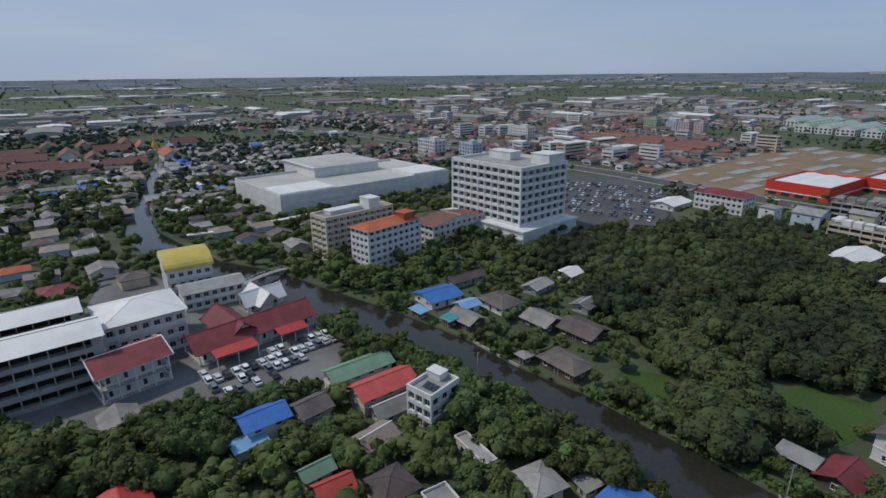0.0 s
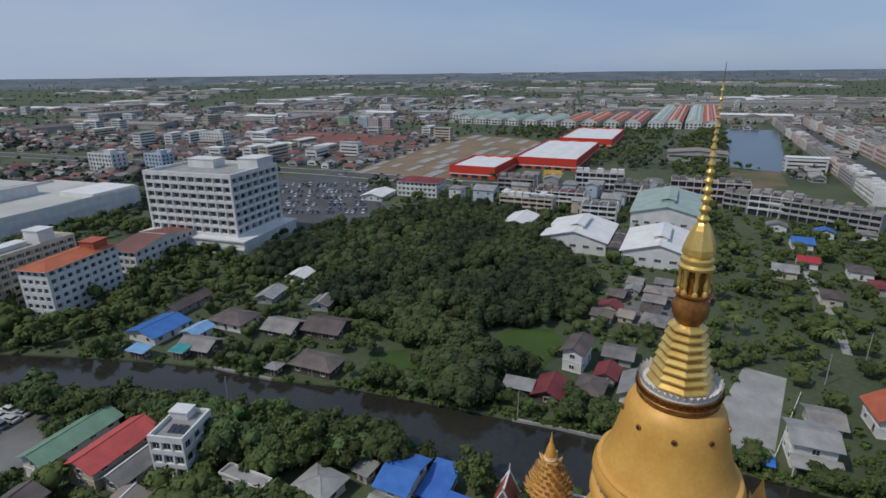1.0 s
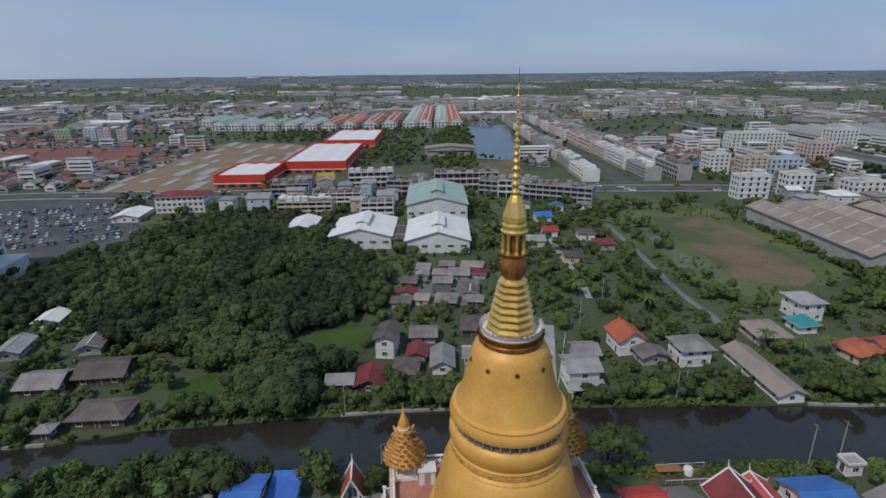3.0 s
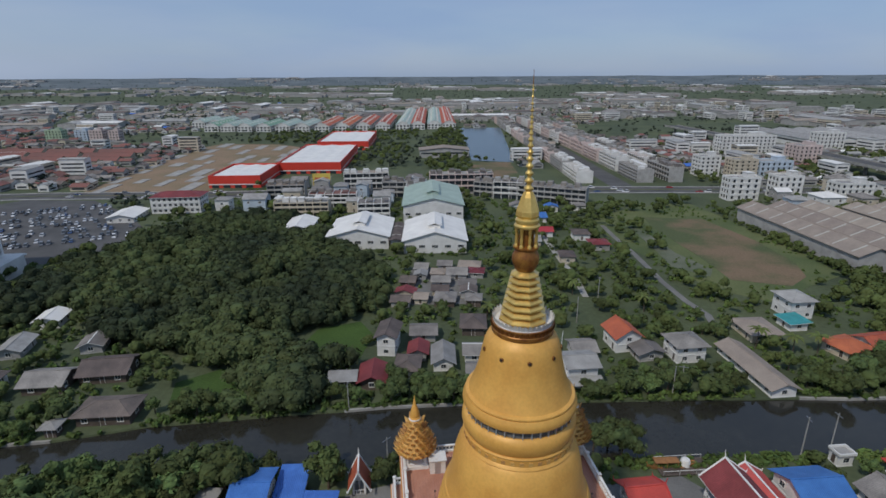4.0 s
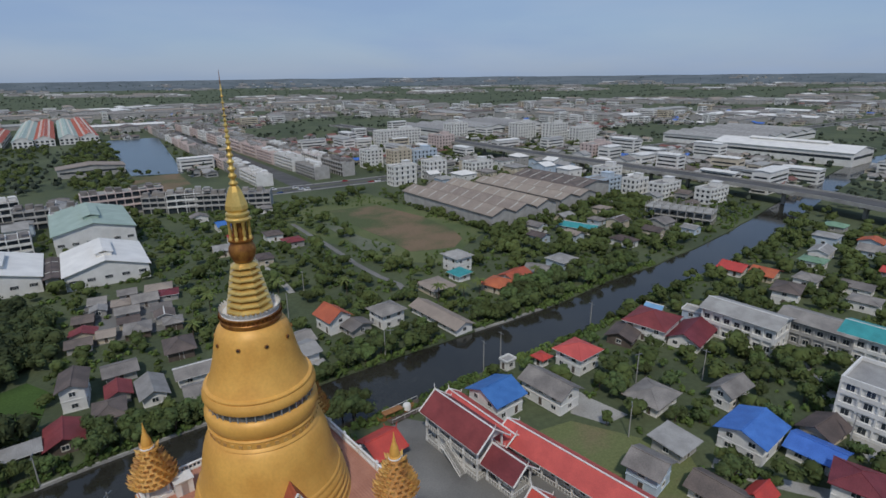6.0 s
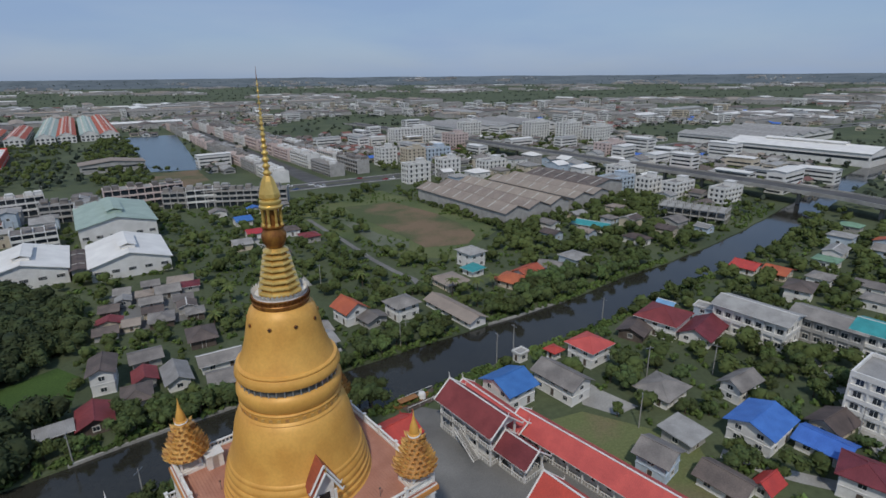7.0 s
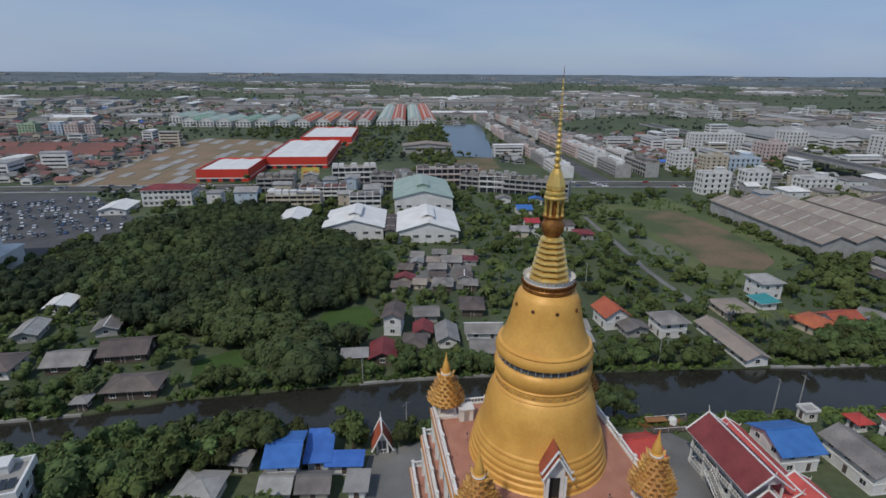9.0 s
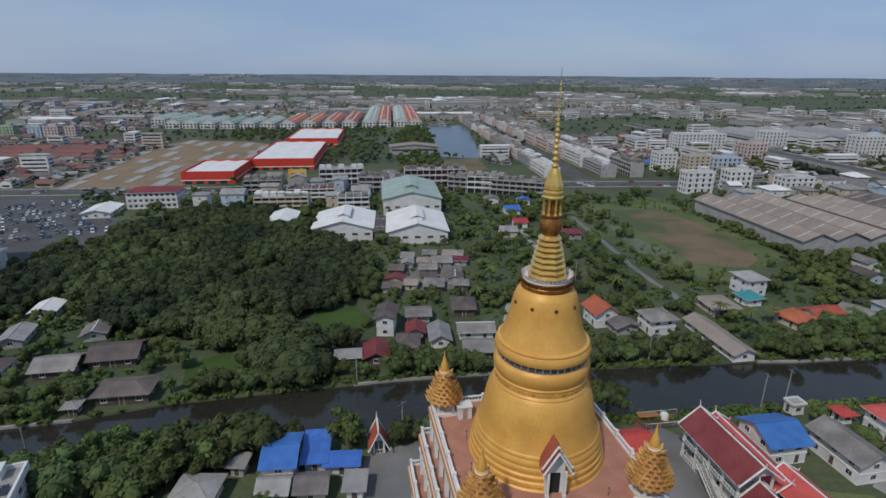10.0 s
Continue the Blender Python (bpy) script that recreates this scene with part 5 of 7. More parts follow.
house(-43.3, 77.2, 8, 6.9, 11.0, 6.2, "roof_brown", "white_wall", "gable", 1.2, "y", 2, group=NORTHB)
house(-35.2, 86.4, 14, 8.7, 8.3, 2.68, "roof_grey", "grey_wall", "gable", 1.2, "x", 1, group=NORTHB)
house(-26.0, 72.7, 14, 7.0, 11.2, 2.86, "roof_light", "white_wall", "gable", 1.5, "y", 1, group=NORTHB)
house(-15.7, 78.0, 12, 11.8, 7.8, 2.86, "roof_grey", "white_wall", "gable", 1.4, "x", 1, group=NORTHB)
house(-13.5, 66.9, 10, 10.1, 8.7, 2.86, "roof_grey", "wood_wall", "gable", 1.6, "x", 1, group=NORTHB)
house(-34.1, 65.8, 10, 7.3, 9.2, 2.79, "roof_brown", "white_wall", "hip", 1.6, "x", 1, group=NORTHB)
house(-41.7, 59.4, 14, 7.9, 10.0, 2.68, "roof_maroon", "wood_wall", "gable", 1.6, "y", 1, group=NORTHB)
house(-48.6, 55.6, 17, 7.7, 4.8, 2.61, "roof_light", "wood_wall", "shed", 0.6, "x", 1, group=NORTHB)
house(-21.3, 94.5, 10, 8.5, 10.6, 2.79, "roof_brown", "wood_wall", "hip", 2.4, "x", 1, group=NORTHB)
house(-33.7, 74.8, 12, 6.3, 7.7, 2.75, "roof_maroon", "grey_wall", "gable", 1.2, "y", 1, group=NORTHB)
house(-153.0, 14.8, 15, 12.9, 14.2, 2.86, "roof_blue", "white_wall", "gable", 1.6, "y", 1, group=NORTHB)
house(-141.7, 21.3, 16, 7.2, 8.0, 2.79, "roof_paleblue", "white_wall", "gable", 1.0, "y", 1, group=NORTHB)
house(-132.1, 17.3, 22, 11.4, 8.5, 2.82, "roof_grey", "wood_wall", "gable", 1.6, "x", 1, group=NORTHB)
house(-133.3, 12.5, 20, 5.1, 5.7, 2.72, "roof_teal", "wood_wall", "shed", 0.6, "x", 1, group=NORTHB)
house(-142.7, 4.8, 20, 6.6, 4.2, 2.54, "roof_paleblue", "wood_wall", "shed", 0.5, "x", 1, group=NORTHB)
house(-139.9, 32.8, 17, 13.3, 10.4, 2.82, "roof_brown", "white_wall", "hip", 2.0, "x", 1, group=NORTHB)
house(-122.6, 39.3, 18, 11.4, 9.9, 2.82, "roof_grey", "wood_wall", "gable", 1.8, "x", 1, group=NORTHB)
house(-112.1, 47.7, 20, 13.3, 11.4, 2.82, "roof_brown", "wood_wall", "gable", 2.0, "x", 1, group=NORTHB)
house(-97.1, 31.8, 17, 13.7, 8.9, 2.72, "roof_brown", "wood_wall", "hip", 1.8, "x", 1, group=NORTHB)
house(-104.4, 23.4, 17, 3.8, 3.8, 2.5, "roof_light", "wood_wall", "hip", 0.8, "x", 1, group=NORTHB)
house(-165.0, 29.9, 18, 6.6, 17.0, 2.79, "roof_brown", "grey_wall", "gable", 1.4, "y", 1, group=NORTHB)
house(-155.2, 69.7, 23, 8.5, 9.8, 2.86, "roof_white", "white_wall", "gable", 1.2, "y", 1, group=NORTHB)
house(-148.7, 52.0, 26, 7.6, 11.3, 2.64, "roof_light", "grey_wall", "gable", 1.2, "y", 1, group=NORTHB)
house(-128.1, 58.8, 26, 7.6, 8.5, 2.64, "roof_grey", "grey_wall", "gable", 1.2, "y", 1, group=NORTHB)

# ---- large buildings ----
BIG = "large buildings beyond the wood"


def penthouse(top, x, y, w, d, z, h, wall="white_wall"):
    s = Shape()
    s.box(x - w / 2, x + w / 2, y - d / 2, y + d / 2, z, z + h)
    s.box(x - w / 2 - 0.3, x + w / 2 + 0.3, y - d / 2 - 0.3, y + d / 2 + 0.3, z + h, z + h + 0.3)
    part("roof_room", s.mesh("roof_room", wall), top)


HOSP = block("hospital", -232.0, 80.0, 21, 48.0, 34.0, 34.0, 9, 10, 7, "white_wall", "concrete", "white ten-storey hospital slab with deep window bands", "hospital", BIG, 1.0, 0.6, 1.25, "hospital", 1.4)
penthouse(HOSP, -8, 6, 15, 8, 34.0, 4.0)
penthouse(HOSP, 18, 9, 11, 12, 34.0, 5.0)
s = Shape()
s.box(-27, 30, -21, 19, -0.2, 6.6)
s.box(-27.6, 30.6, -21.6, 19.6, 6.6, 7.3)
s.box(-27, 30, -21.6, -20.9, 3.0, 3.9)
part("podium", s.mesh("podium", "white_wall"), HOSP, None, "white two-storey podium")
A = block("apartment_block", -220.5, -2.0, 24, 12.5, 36.0, 18.8, 7, 3, 11, "cream_wall", "roof_light", "beige seven-storey apartment slab", "apartment block", BIG, 0.8, 0.5, 1.0)
penthouse(A, 2, 8, 7, 6, 18.8, 5.0, "white_wall")
penthouse(A, -2, -4, 5, 16, 18.8, 1.4, "white_wall")
A = block("apartment_block", -200.6, 8.4, 27, 11.6, 29.0, 17.2, 6, 4, 9, "white_wall", "roof_orange", "white six-storey apartment block with an orange roof", "apartment block", BIG, 0.35, 0.9, 1.3, roof_style="hip", rise=1.6)
penthouse(A, 1.5, 9, 6, 6, 17.4, 3.0, "roof_orange")
block("apartment_block", -225.0, 46.0, 24, 12.5, 34.0, 9.5, 3, 4, 9, "white_wall", "roof_brick", "white three-storey block with a faded red roof", "apartment block", BIG, 0.35, 0.8, 1.2, roof_style="gable", rise=2.6)
MALL = block("shopping_centre", -345.6, 15.1, 20, 72, 122, 11.5, 3, 10, 14, "white_wall", "roof_pale", "huge windowless white shopping centre with stepped roofs", "shopping centre", BIG, 0.4, 3.2, 4.2, "wide", 1.6)
s = Shape()
s.box(-56, -8, -18, 32, -0.2, 17.5)
s.box(-57, -7, -19, 33, 17.5, 18.2)
part("upper_hall", s.mesh("upper_hall", "white_wall"), MALL, None, "taller white hall on the roof")
s = Shape()
s.box(-55, -9, -17, 31, 18.2, 18.5)
part("upper_roof", s.mesh("upper_roof", "roof_pale"), MALL)
s = Shape()
s.box(10, 34, -60, -26, 11, 13.5)
part("roof_plant", s.mesh("roof_plant", "roof_white"), MALL)
s = Shape()
s.box(9, 35, 32, 60, 11, 14)
part("roof_plant", s.mesh("roof_plant", "roof_white"), MALL)


for wx0, wy0, wx1, wy1 in ((-262.8, -76.0, -265.5, -60.5), (-268.1, -51.5, -282.3, -16.2)):
    wl = math.hypot(wx1 - wx0, wy1 - wy0)
    cw = thing("covered_walkway", (wx0 + wx1) / 2, (wy0 + wy1) / 2, 0, math.degrees(math.atan2(wy1 - wy0, wx1 - wx0)), "long white canopy over a footway on thin posts", "walkway", "covered walkways")
    s = Shape()
    s.box(-wl / 2, wl / 2, -1.6, 1.6, 3.3, 3.5)
    part("canopy", s.mesh("walkway_canopy", "roof_white"), cw)
    s = Shape()
    s.box(-0.1, 0.1, -0.1, 0.1, -0.1, 3.3)
    wp = s.mesh("walkway_post", "steel")
    for k in range(int(wl / 4) + 1):
        for v in (-1.4, 1.4):
            part("post", wp, cw, Matrix.Translation((-wl / 2 + 0.3 + k * 4 * (wl - 0.6) / (int(wl / 4) * 4), v, 0)))
# footbridge over the canal
fb = thing("footbridge", -197.5, -41.5, 0.6, math.degrees(math.atan2(-47.0 + 35.4, -193.5 + 201.6)), "narrow arched concrete footbridge with railings over the canal", "footbridge")
s, r = Shape(), Shape()
for k in range(10):
    u0, u1 = -15 + k * 3, -12 + k * 3
    z0, z1 = 1.4 * (1 - (u0 / 15) ** 2), 1.4 * (1 - (u1 / 15) ** 2)
    for zt, f in ((0.0, 1), (-0.4, -1)):
        q = [(u0, -1.2, z0 + zt), (u1, -1.2, z1 + zt), (u1, 1.2, z1 + zt), (u0, 1.2, z0 + zt)]
        s.face(q if f > 0 else list(reversed(q)))
    for v in (-1.2, 1.2):
        s.face([(u0, v, z0 - 0.4), (u1, v, z1 - 0.4), (u1, v, z1), (u0, v, z0)])
        r.bar((u0, v * 0.95, z0 + 0.95), (u1, v * 0.95, z1 + 0.95), 0.06, 5)
        r.bar((u0, v * 0.95, z0 - 0.1), (u0, v * 0.95, z0 + 1.0), 0.08, 5)
part("deck", s.mesh("bridge_deck", "concrete"), fb)
part("railing", r.mesh("bridge_railing", "white_paint"), fb)
for u in (-7, 7):
    s = Shape()
    s.box(u - 0.3, u + 0.3, -1.0, 1.0, -2.2, 0.9)
    part("pier", s.mesh("bridge_pier", "concrete"), fb)


def store(x, y, yaw, w, d, h):
    claim(x, y, yaw, w, d, 3)
    top = thing("red_store", x, y, 0, yaw, "large retail warehouse with red walls and a white roof", "store", "red retail warehouses")
    s = Shape()
    s.box(-w / 2, w / 2, -d / 2, d / 2, -0.2, h - 0.6)
    part("wall", s.mesh("store_wall", "store_red"), top)
    f = Shape()
    f.box(-w / 2 - 0.1, w / 2 + 0.1, -d / 2 - 0.1, d / 2 + 0.1, h * 0.28, h * 0.36)
    part("band", f.mesh("store_band", "white_paint"), top, None, "white band along the wall")
    for k in range(int(w / 8)):
        g = Shape()
        g.box(-w / 2 + 2 + k * 8, -w / 2 + 7 + k * 8, -d / 2 - 0.05, -d / 2 + 0.05, 0, h * 0.27)
        part("shopfront", g.mesh("shopfront", "dark_glass"), top)
    r = Shape()
    n = 3
    for k in range(n):
        c = -w / 2 + 0.5 + (w - 1) * (k + 0.5) / n
        e = (w - 1) / n / 2
        for sgn in (-1, 1):
            q = [(c + sgn * e, -d / 2 + 0.5, h - 0.5), (c + sgn * e, d / 2 - 0.5, h - 0.5), (c, d / 2 - 0.5, h + 0.3), (c, -d / 2 + 0.5, h + 0.3)]
            r.face(q if sgn > 0 else list(reversed(q)))
    part("roof", r.mesh("store_roof", "roof_white"), top)
    p = Shape()
    for x0, x1, y0, y1 in ((-w / 2, w / 2, -d / 2, -d / 2 + 0.4), (-w / 2, w / 2, d / 2 - 0.4, d / 2), (-w / 2, -w / 2 + 0.4, -d / 2 + 0.4, d / 2 - 0.4), (w / 2 - 0.4, w / 2, -d / 2 + 0.4, d / 2 - 0.4)):
        p.box(x0, x1, y0, y1, h - 0.6, h + 0.9)
    part("parapet", p.mesh("store_parapet", "store_red"), top)


store(-231.6, 303.4, 15, 36.5, 54.8, 8.0)
store(-213.2, 396.9, 15, 51.0, 118.4, 8.5)
store(-240.8, 529.5, 15, 53.8, 107.5, 8.5)
warehouse("warehouse", -90.5, 178.5, 14, 29.0, 33.0, 6.0, 3.8, "white_wall", "roof_white", "white-roofed warehouse with a raised ridge vent", monitor=True)
warehouse("warehouse", -55.0, 182.0, 14, 29.0, 36.0, 5.8, 4.2, "white_wall", "roof_white", "wide white-roofed warehouse with a raised ridge vent", monitor=True)
warehouse("warehouse", -70.4, 240.0, 15, 33.0, 52.0, 9.5, 4.0, "white_wall", "roof_palegreen", "large pale green roofed factory hall", monitor=True)
warehouse("warehouse", -124.5, 182.0, 15, 13.2, 22.0, 5.0, 2.0, "white_wall", "roof_white", "small white-roofed shed with plain walls", monitor=False)
warehouse("link_roof", -72.6, 178.5, 14, 5.2, 29.0, 5.0, 0.5, "grey_wall", "roof_brown", "low brown roof between two warehouses")
warehouse("warehouse", 131.4, 221.7, 16, 49.1, 83.2, 7.0, 3.2, "grey_wall", "roof_beige", "long old warehouse with three beige-grey roofs", spans=3)
warehouse("warehouse", 177.2, 234.0, 16, 32.4, 76.0, 7.0, 2.6, "grey_wall", "roof_beige", "old warehouse with beige-grey roofs", spans=2)
warehouse("warehouse", 205.5, 246.3, 16, 28.6, 61.2, 8.0, 3.0, "grey_wall", "roof_brown", "old warehouse with brown roofs", spans=1)
warehouse("factory", 480.7, 288.0, 15, 47.5, 118.9, 11, 4.0, "white_wall", "roof_white", "long white factory hall with ridge vent", spans=1, monitor=True)
warehouse("factory", 557.8, 405.5, 15, 163.1, 97.8, 9, 3.0, "white_wall", "roof_light", "grey factory with many gabled spans", spans=6)
warehouse("factory", 323.0, 653.5, 15, 172.0, 111.3, 9, 3.0, "white_wall", "roof_light", "grey factory with many gabled spans", spans=7)
warehouse("factory", -112.8, 457.4, 15, 48.2, 22.3, 7, 2.5, "grey_wall", "roof_beige", "light-roofed open hall beside the pond", spans=1)
house(-234.4, 188.9, 20, 15.7, 22.2, 3.04, "roof_white", "white_wall", "gable", 1.8, "y", 1, group=BIG)
block("guest_house", -217.5, 211.3, 18, 27.7, 14.8, 9.5, 3, 9, 4, "white_wall", "roof_maroon", "white three-storey building with a maroon roof", "building", BIG, 0.3, 0.9, 1.2, roof_style="hip", rise=2.4)

# second temple's surroundings
FAR_S = "buildings round the second temple"
# both school cores are painted near-black as the shade within their galleries
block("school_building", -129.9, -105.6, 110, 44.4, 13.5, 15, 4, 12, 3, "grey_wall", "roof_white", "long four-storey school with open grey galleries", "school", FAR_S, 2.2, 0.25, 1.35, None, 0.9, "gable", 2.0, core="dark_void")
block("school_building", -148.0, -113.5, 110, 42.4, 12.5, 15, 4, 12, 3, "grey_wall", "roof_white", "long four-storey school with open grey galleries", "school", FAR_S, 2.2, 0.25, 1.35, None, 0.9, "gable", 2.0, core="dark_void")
block("school_building", -153.7, -78.3, 110, 21.1, 19.1, 12, 3, 7, 6, "white_wall", "roof_white", "white three-storey school building with a pale roof", "school", FAR_S, 0.6, 0.4, 1.2, "block", 0.9, "hip", 3.0)
block("yellow_hall", -198.6, -69.9, 104, 15.2, 20.9, 11, 3, 5, 6, "white_wall", "roof_yellow", "white hall with a rounded yellow roof", "hall", FAR_S, 0.4, 0.6, 1.1, "block", 0.9, "barrel", 4.2)
block("low_row", -181.5, -60.5, 106, 20.0, 10.5, 6.6, 2, 7, 3, "white_wall", "roof_light", "low white row with a grey roof", "row house", FAR_S, 0.6, 0.4, 1.1, "block", 0.9, "gable", 1.4)

# a temple far up the canal
house(-569.3, -236.0, 105, 34, 15, 6.0, "roof_brick", "white_wall", "gable", 5.0, "x", 1, 1.2, 0, "halls of a temple far up the canal", "temple_hall", "long temple hall with a tiered faded red roof")
house(-600.5, -211.0, 15, 42, 16, 6.0, "roof_brick", "white_wall", "gable", 5.0, "x", 1, 1.2, 0, "halls of a temple far up the canal", "temple_hall", "long temple hall with a tiered faded red roof")
house(-621.3, -179.0, 105, 30, 14, 6.0, "roof_brick", "white_wall", "gable", 5.0, "x", 1, 1.2, 0, "halls of a temple far up the canal", "temple_hall", "long temple hall with a tiered faded red roof")
house(-568.3, -117.9, 15, 44, 17, 6.0, "roof_orange", "white_wall", "gable", 5.0, "x", 1, 1.2, 0, "halls of a temple far up the canal", "temple_hall", "long temple hall with a tiered orange roof")
house(-664.0, -114.2, 105, 28, 13, 6.0, "roof_brick", "white_wall", "gable", 5.0, "x", 1, 1.2, 0, "halls of a temple far up the canal", "temple_hall", "long temple hall with a tiered faded red roof")
house(-649.7, -155.0, 15, 24, 12, 6.0, "roof_orange", "white_wall", "gable", 5.0, "x", 1, 1.2, 0, "halls of a temple far up the canal", "temple_hall", "long temple hall with a tiered orange roof")
rr_ = random.Random(12)
for k in range(16):
    hx, hy = -690 + (k % 4) * 58 + rr_.uniform(-10, 10), -255 + (k // 4) * 36 + rr_.uniform(-6, 6)
    lo, hi = canal(hx)
    if is_free(hx, hy, 10) and not lo - 18 < hy < hi + 18:
        house(hx, hy, 15 + 90 * (k % 2), 34, 15, 5.0, "roof_brick", "cream_wall", "gable", 4.6, "x", 1, 1.2, 0, "halls of a temple far up the canal", "temple_hall", "long temple hall with a faded dark red roof")
gs = thing("distant_stupa", -634.4, -139.9, 0, 0, "small golden stupa among distant red temple roofs", "stupa")
s = Shape()
s.lathe([(5, -0.2), (5, 2), (3.6, 3), (3.2, 6), (2.2, 9), (1.1, 11), (0.8, 13), (0.3, 17), (0.1, 20)], 24)
part("bell", s.mesh("distant_bell", "gold_paint", True), gs)

# ---- shophouses, town houses, flats ----
def shophouse_row(x0, y0, x1, y1, depth, h, storeys, wall, label, pitch=4.2, group="rows of shophouses"):
    L = math.hypot(x1 - x0, y1 - y0)
    yaw = math.degrees(math.atan2(y1 - y0, x1 - x0))
    n = max(2, int(L / pitch))
    x, y = (x0 + x1) / 2, (y0 + y1) / 2
    claim(x, y, yaw, L, depth, 3)
    top = thing("shophouse_row", x, y, 0, yaw, label, "shophouses", group)
    c = Shape()
    c.box(-L / 2 + 0.3, L / 2 - 0.3, -depth / 2 + 0.9, depth / 2 - 0.9, -0.2, h)
    part("wall", c.mesh("row_core", "dark_glass"), top, None, "recessed dark window fronts")
    fh = h / storeys
    for k in range(1, storeys + 1):
        b = Shape()
        z = k * fh
        b.box(-L / 2, L / 2, -depth / 2, depth / 2, z - 0.3, z + (0.75 if k < storeys else 0.2))
        part("floor_band", b.mesh("row_band", wall), top)
    p = Shape()
    for k in range(n + 1):
        u = -L / 2 + 0.2 + (L - 0.4) * k / n
        p.box(u - 0.18, u + 0.18, -depth / 2 + 0.1, depth / 2 - 0.1, -0.2, h + 0.9)
    tagged(part("party_wall", p.mesh("row_piers", wall), top), kind="stuff")
    rr = random.Random(int(abs(x * 7 + y)))
    rf = Shape()
    rf.box(-L / 2 + 0.4, L / 2 - 0.4, -depth / 2 + 0.4, depth / 2 - 0.4, h + 0.1, h + 0.35)
    part("roof", rf.mesh("row_roof", rr.choice(["roof_grey", "roof_light", "roof_beige", "concrete", "roof_brick"])), top)
    q = Shape()
    for k in range(n):
        u = -L / 2 + 0.2 + (L - 0.4) * (k + 0.5) / n
        if rr.random() < 0.75:
            v = rr.choice((-1, 1)) * depth * 0.2
            q.box(u - 1.7, u + 1.7, v - 2.0, v + 2.0, h + 0.2, h + 2.7)
        if rr.random() < 0.4:
            q.box(u - 1.9, u + 1.9, -depth / 2 + 1, -1, h + 2.4, h + 2.6)
    tagged(part("roof_room", q.mesh("row_roof_rooms", rr.choice(["roof_light", "roof_grey", "white_wall"])), top), kind="stuff")
    return top


shophouse_row(-52.9, 290.2, 18.3, 276.6, 11, 9.5, 3, "grey_wall", "weathered three-storey shophouse row before the pond")
rw = random.Random(17)
for (ax, ay), (bx, by), dep, hh in (((62.1, 352.2), (-75.3, 860.4), 12, 10.5), ((18.8, 340.8), (-111.1, 849.0), 12, 9.8), ((84.0, 358.0), (-50.0, 866.0), 11, 10)):
    for k in range(11):
        f0, f1 = k / 11 + 0.004, (k + 1) / 11 - rw.uniform(0.006, 0.02)
        wl_ = rw.choice(["white_wall", "grey_wall", "grey_wall", "white_wall", "pink_wall"])
        shophouse_row(ax + (bx - ax) * f0, ay + (by - ay) * f0, ax + (bx - ax) * f1, ay + (by - ay) * f1, dep + rw.uniform(-1, 1), hh + rw.uniform(-2.5, 1.0), rw.choice((3, 4)), wl_, "%s shophouse row with sheds on its roof" % WALL_WORD[wl_])
for x0, y0, x1, y1, hh, ww in ((-147.5, 292.5, -118.1, 302.9, 11, "white_wall"), (-112.2, 274.1, -84.1, 278.8, 10, "grey_wall"), (-93.3, 263.0, -78.2, 266.4, 10, "white_wall"), (-146.9, 237.7, -119.2, 245.8, 8, "white_wall"),
                               (-183.6, 252.5, -160.9, 260.2, 9, "grey_wall"), (-40.3, 285.0, -15.2, 285.6, 11, "white_wall"), (-155.9, 213.0, -126.4, 221.1, 8, "cream_wall"), (-86.2, 295.2, -44.6, 306.9, 12, "pink_wall"), (-107.6, 217.2, -90.7, 222.4, 9, "white_wall")):
    shophouse_row(x0, y0, x1, y1, 11, hh, 3, ww, "three-storey shophouses along the road", 4.2, "shophouses by the road")
sign = thing("billboard", -156.5, 275.2, 0, 15, "large yellow and orange billboard by the road", "billboard")
s = Shape()
s.box(-6, 6, -0.4, 0.4, 5, 13)
part("sign_panel", s.mesh("sign_panel", "roof_yellow"), sign)
s = Shape()
s.box(-4.5, 4.5, -0.48, -0.41, 7.5, 10.5)
part("sign_field", s.mesh("sign_field", "roof_orange"), sign)
for u in (-4, 4):
    s = Shape()
    s.bar((u, 0, -0.2), (u, 0, 5.2), 0.3, 8)
    part("sign_post", s.mesh("sign_post", "steel"), sign)

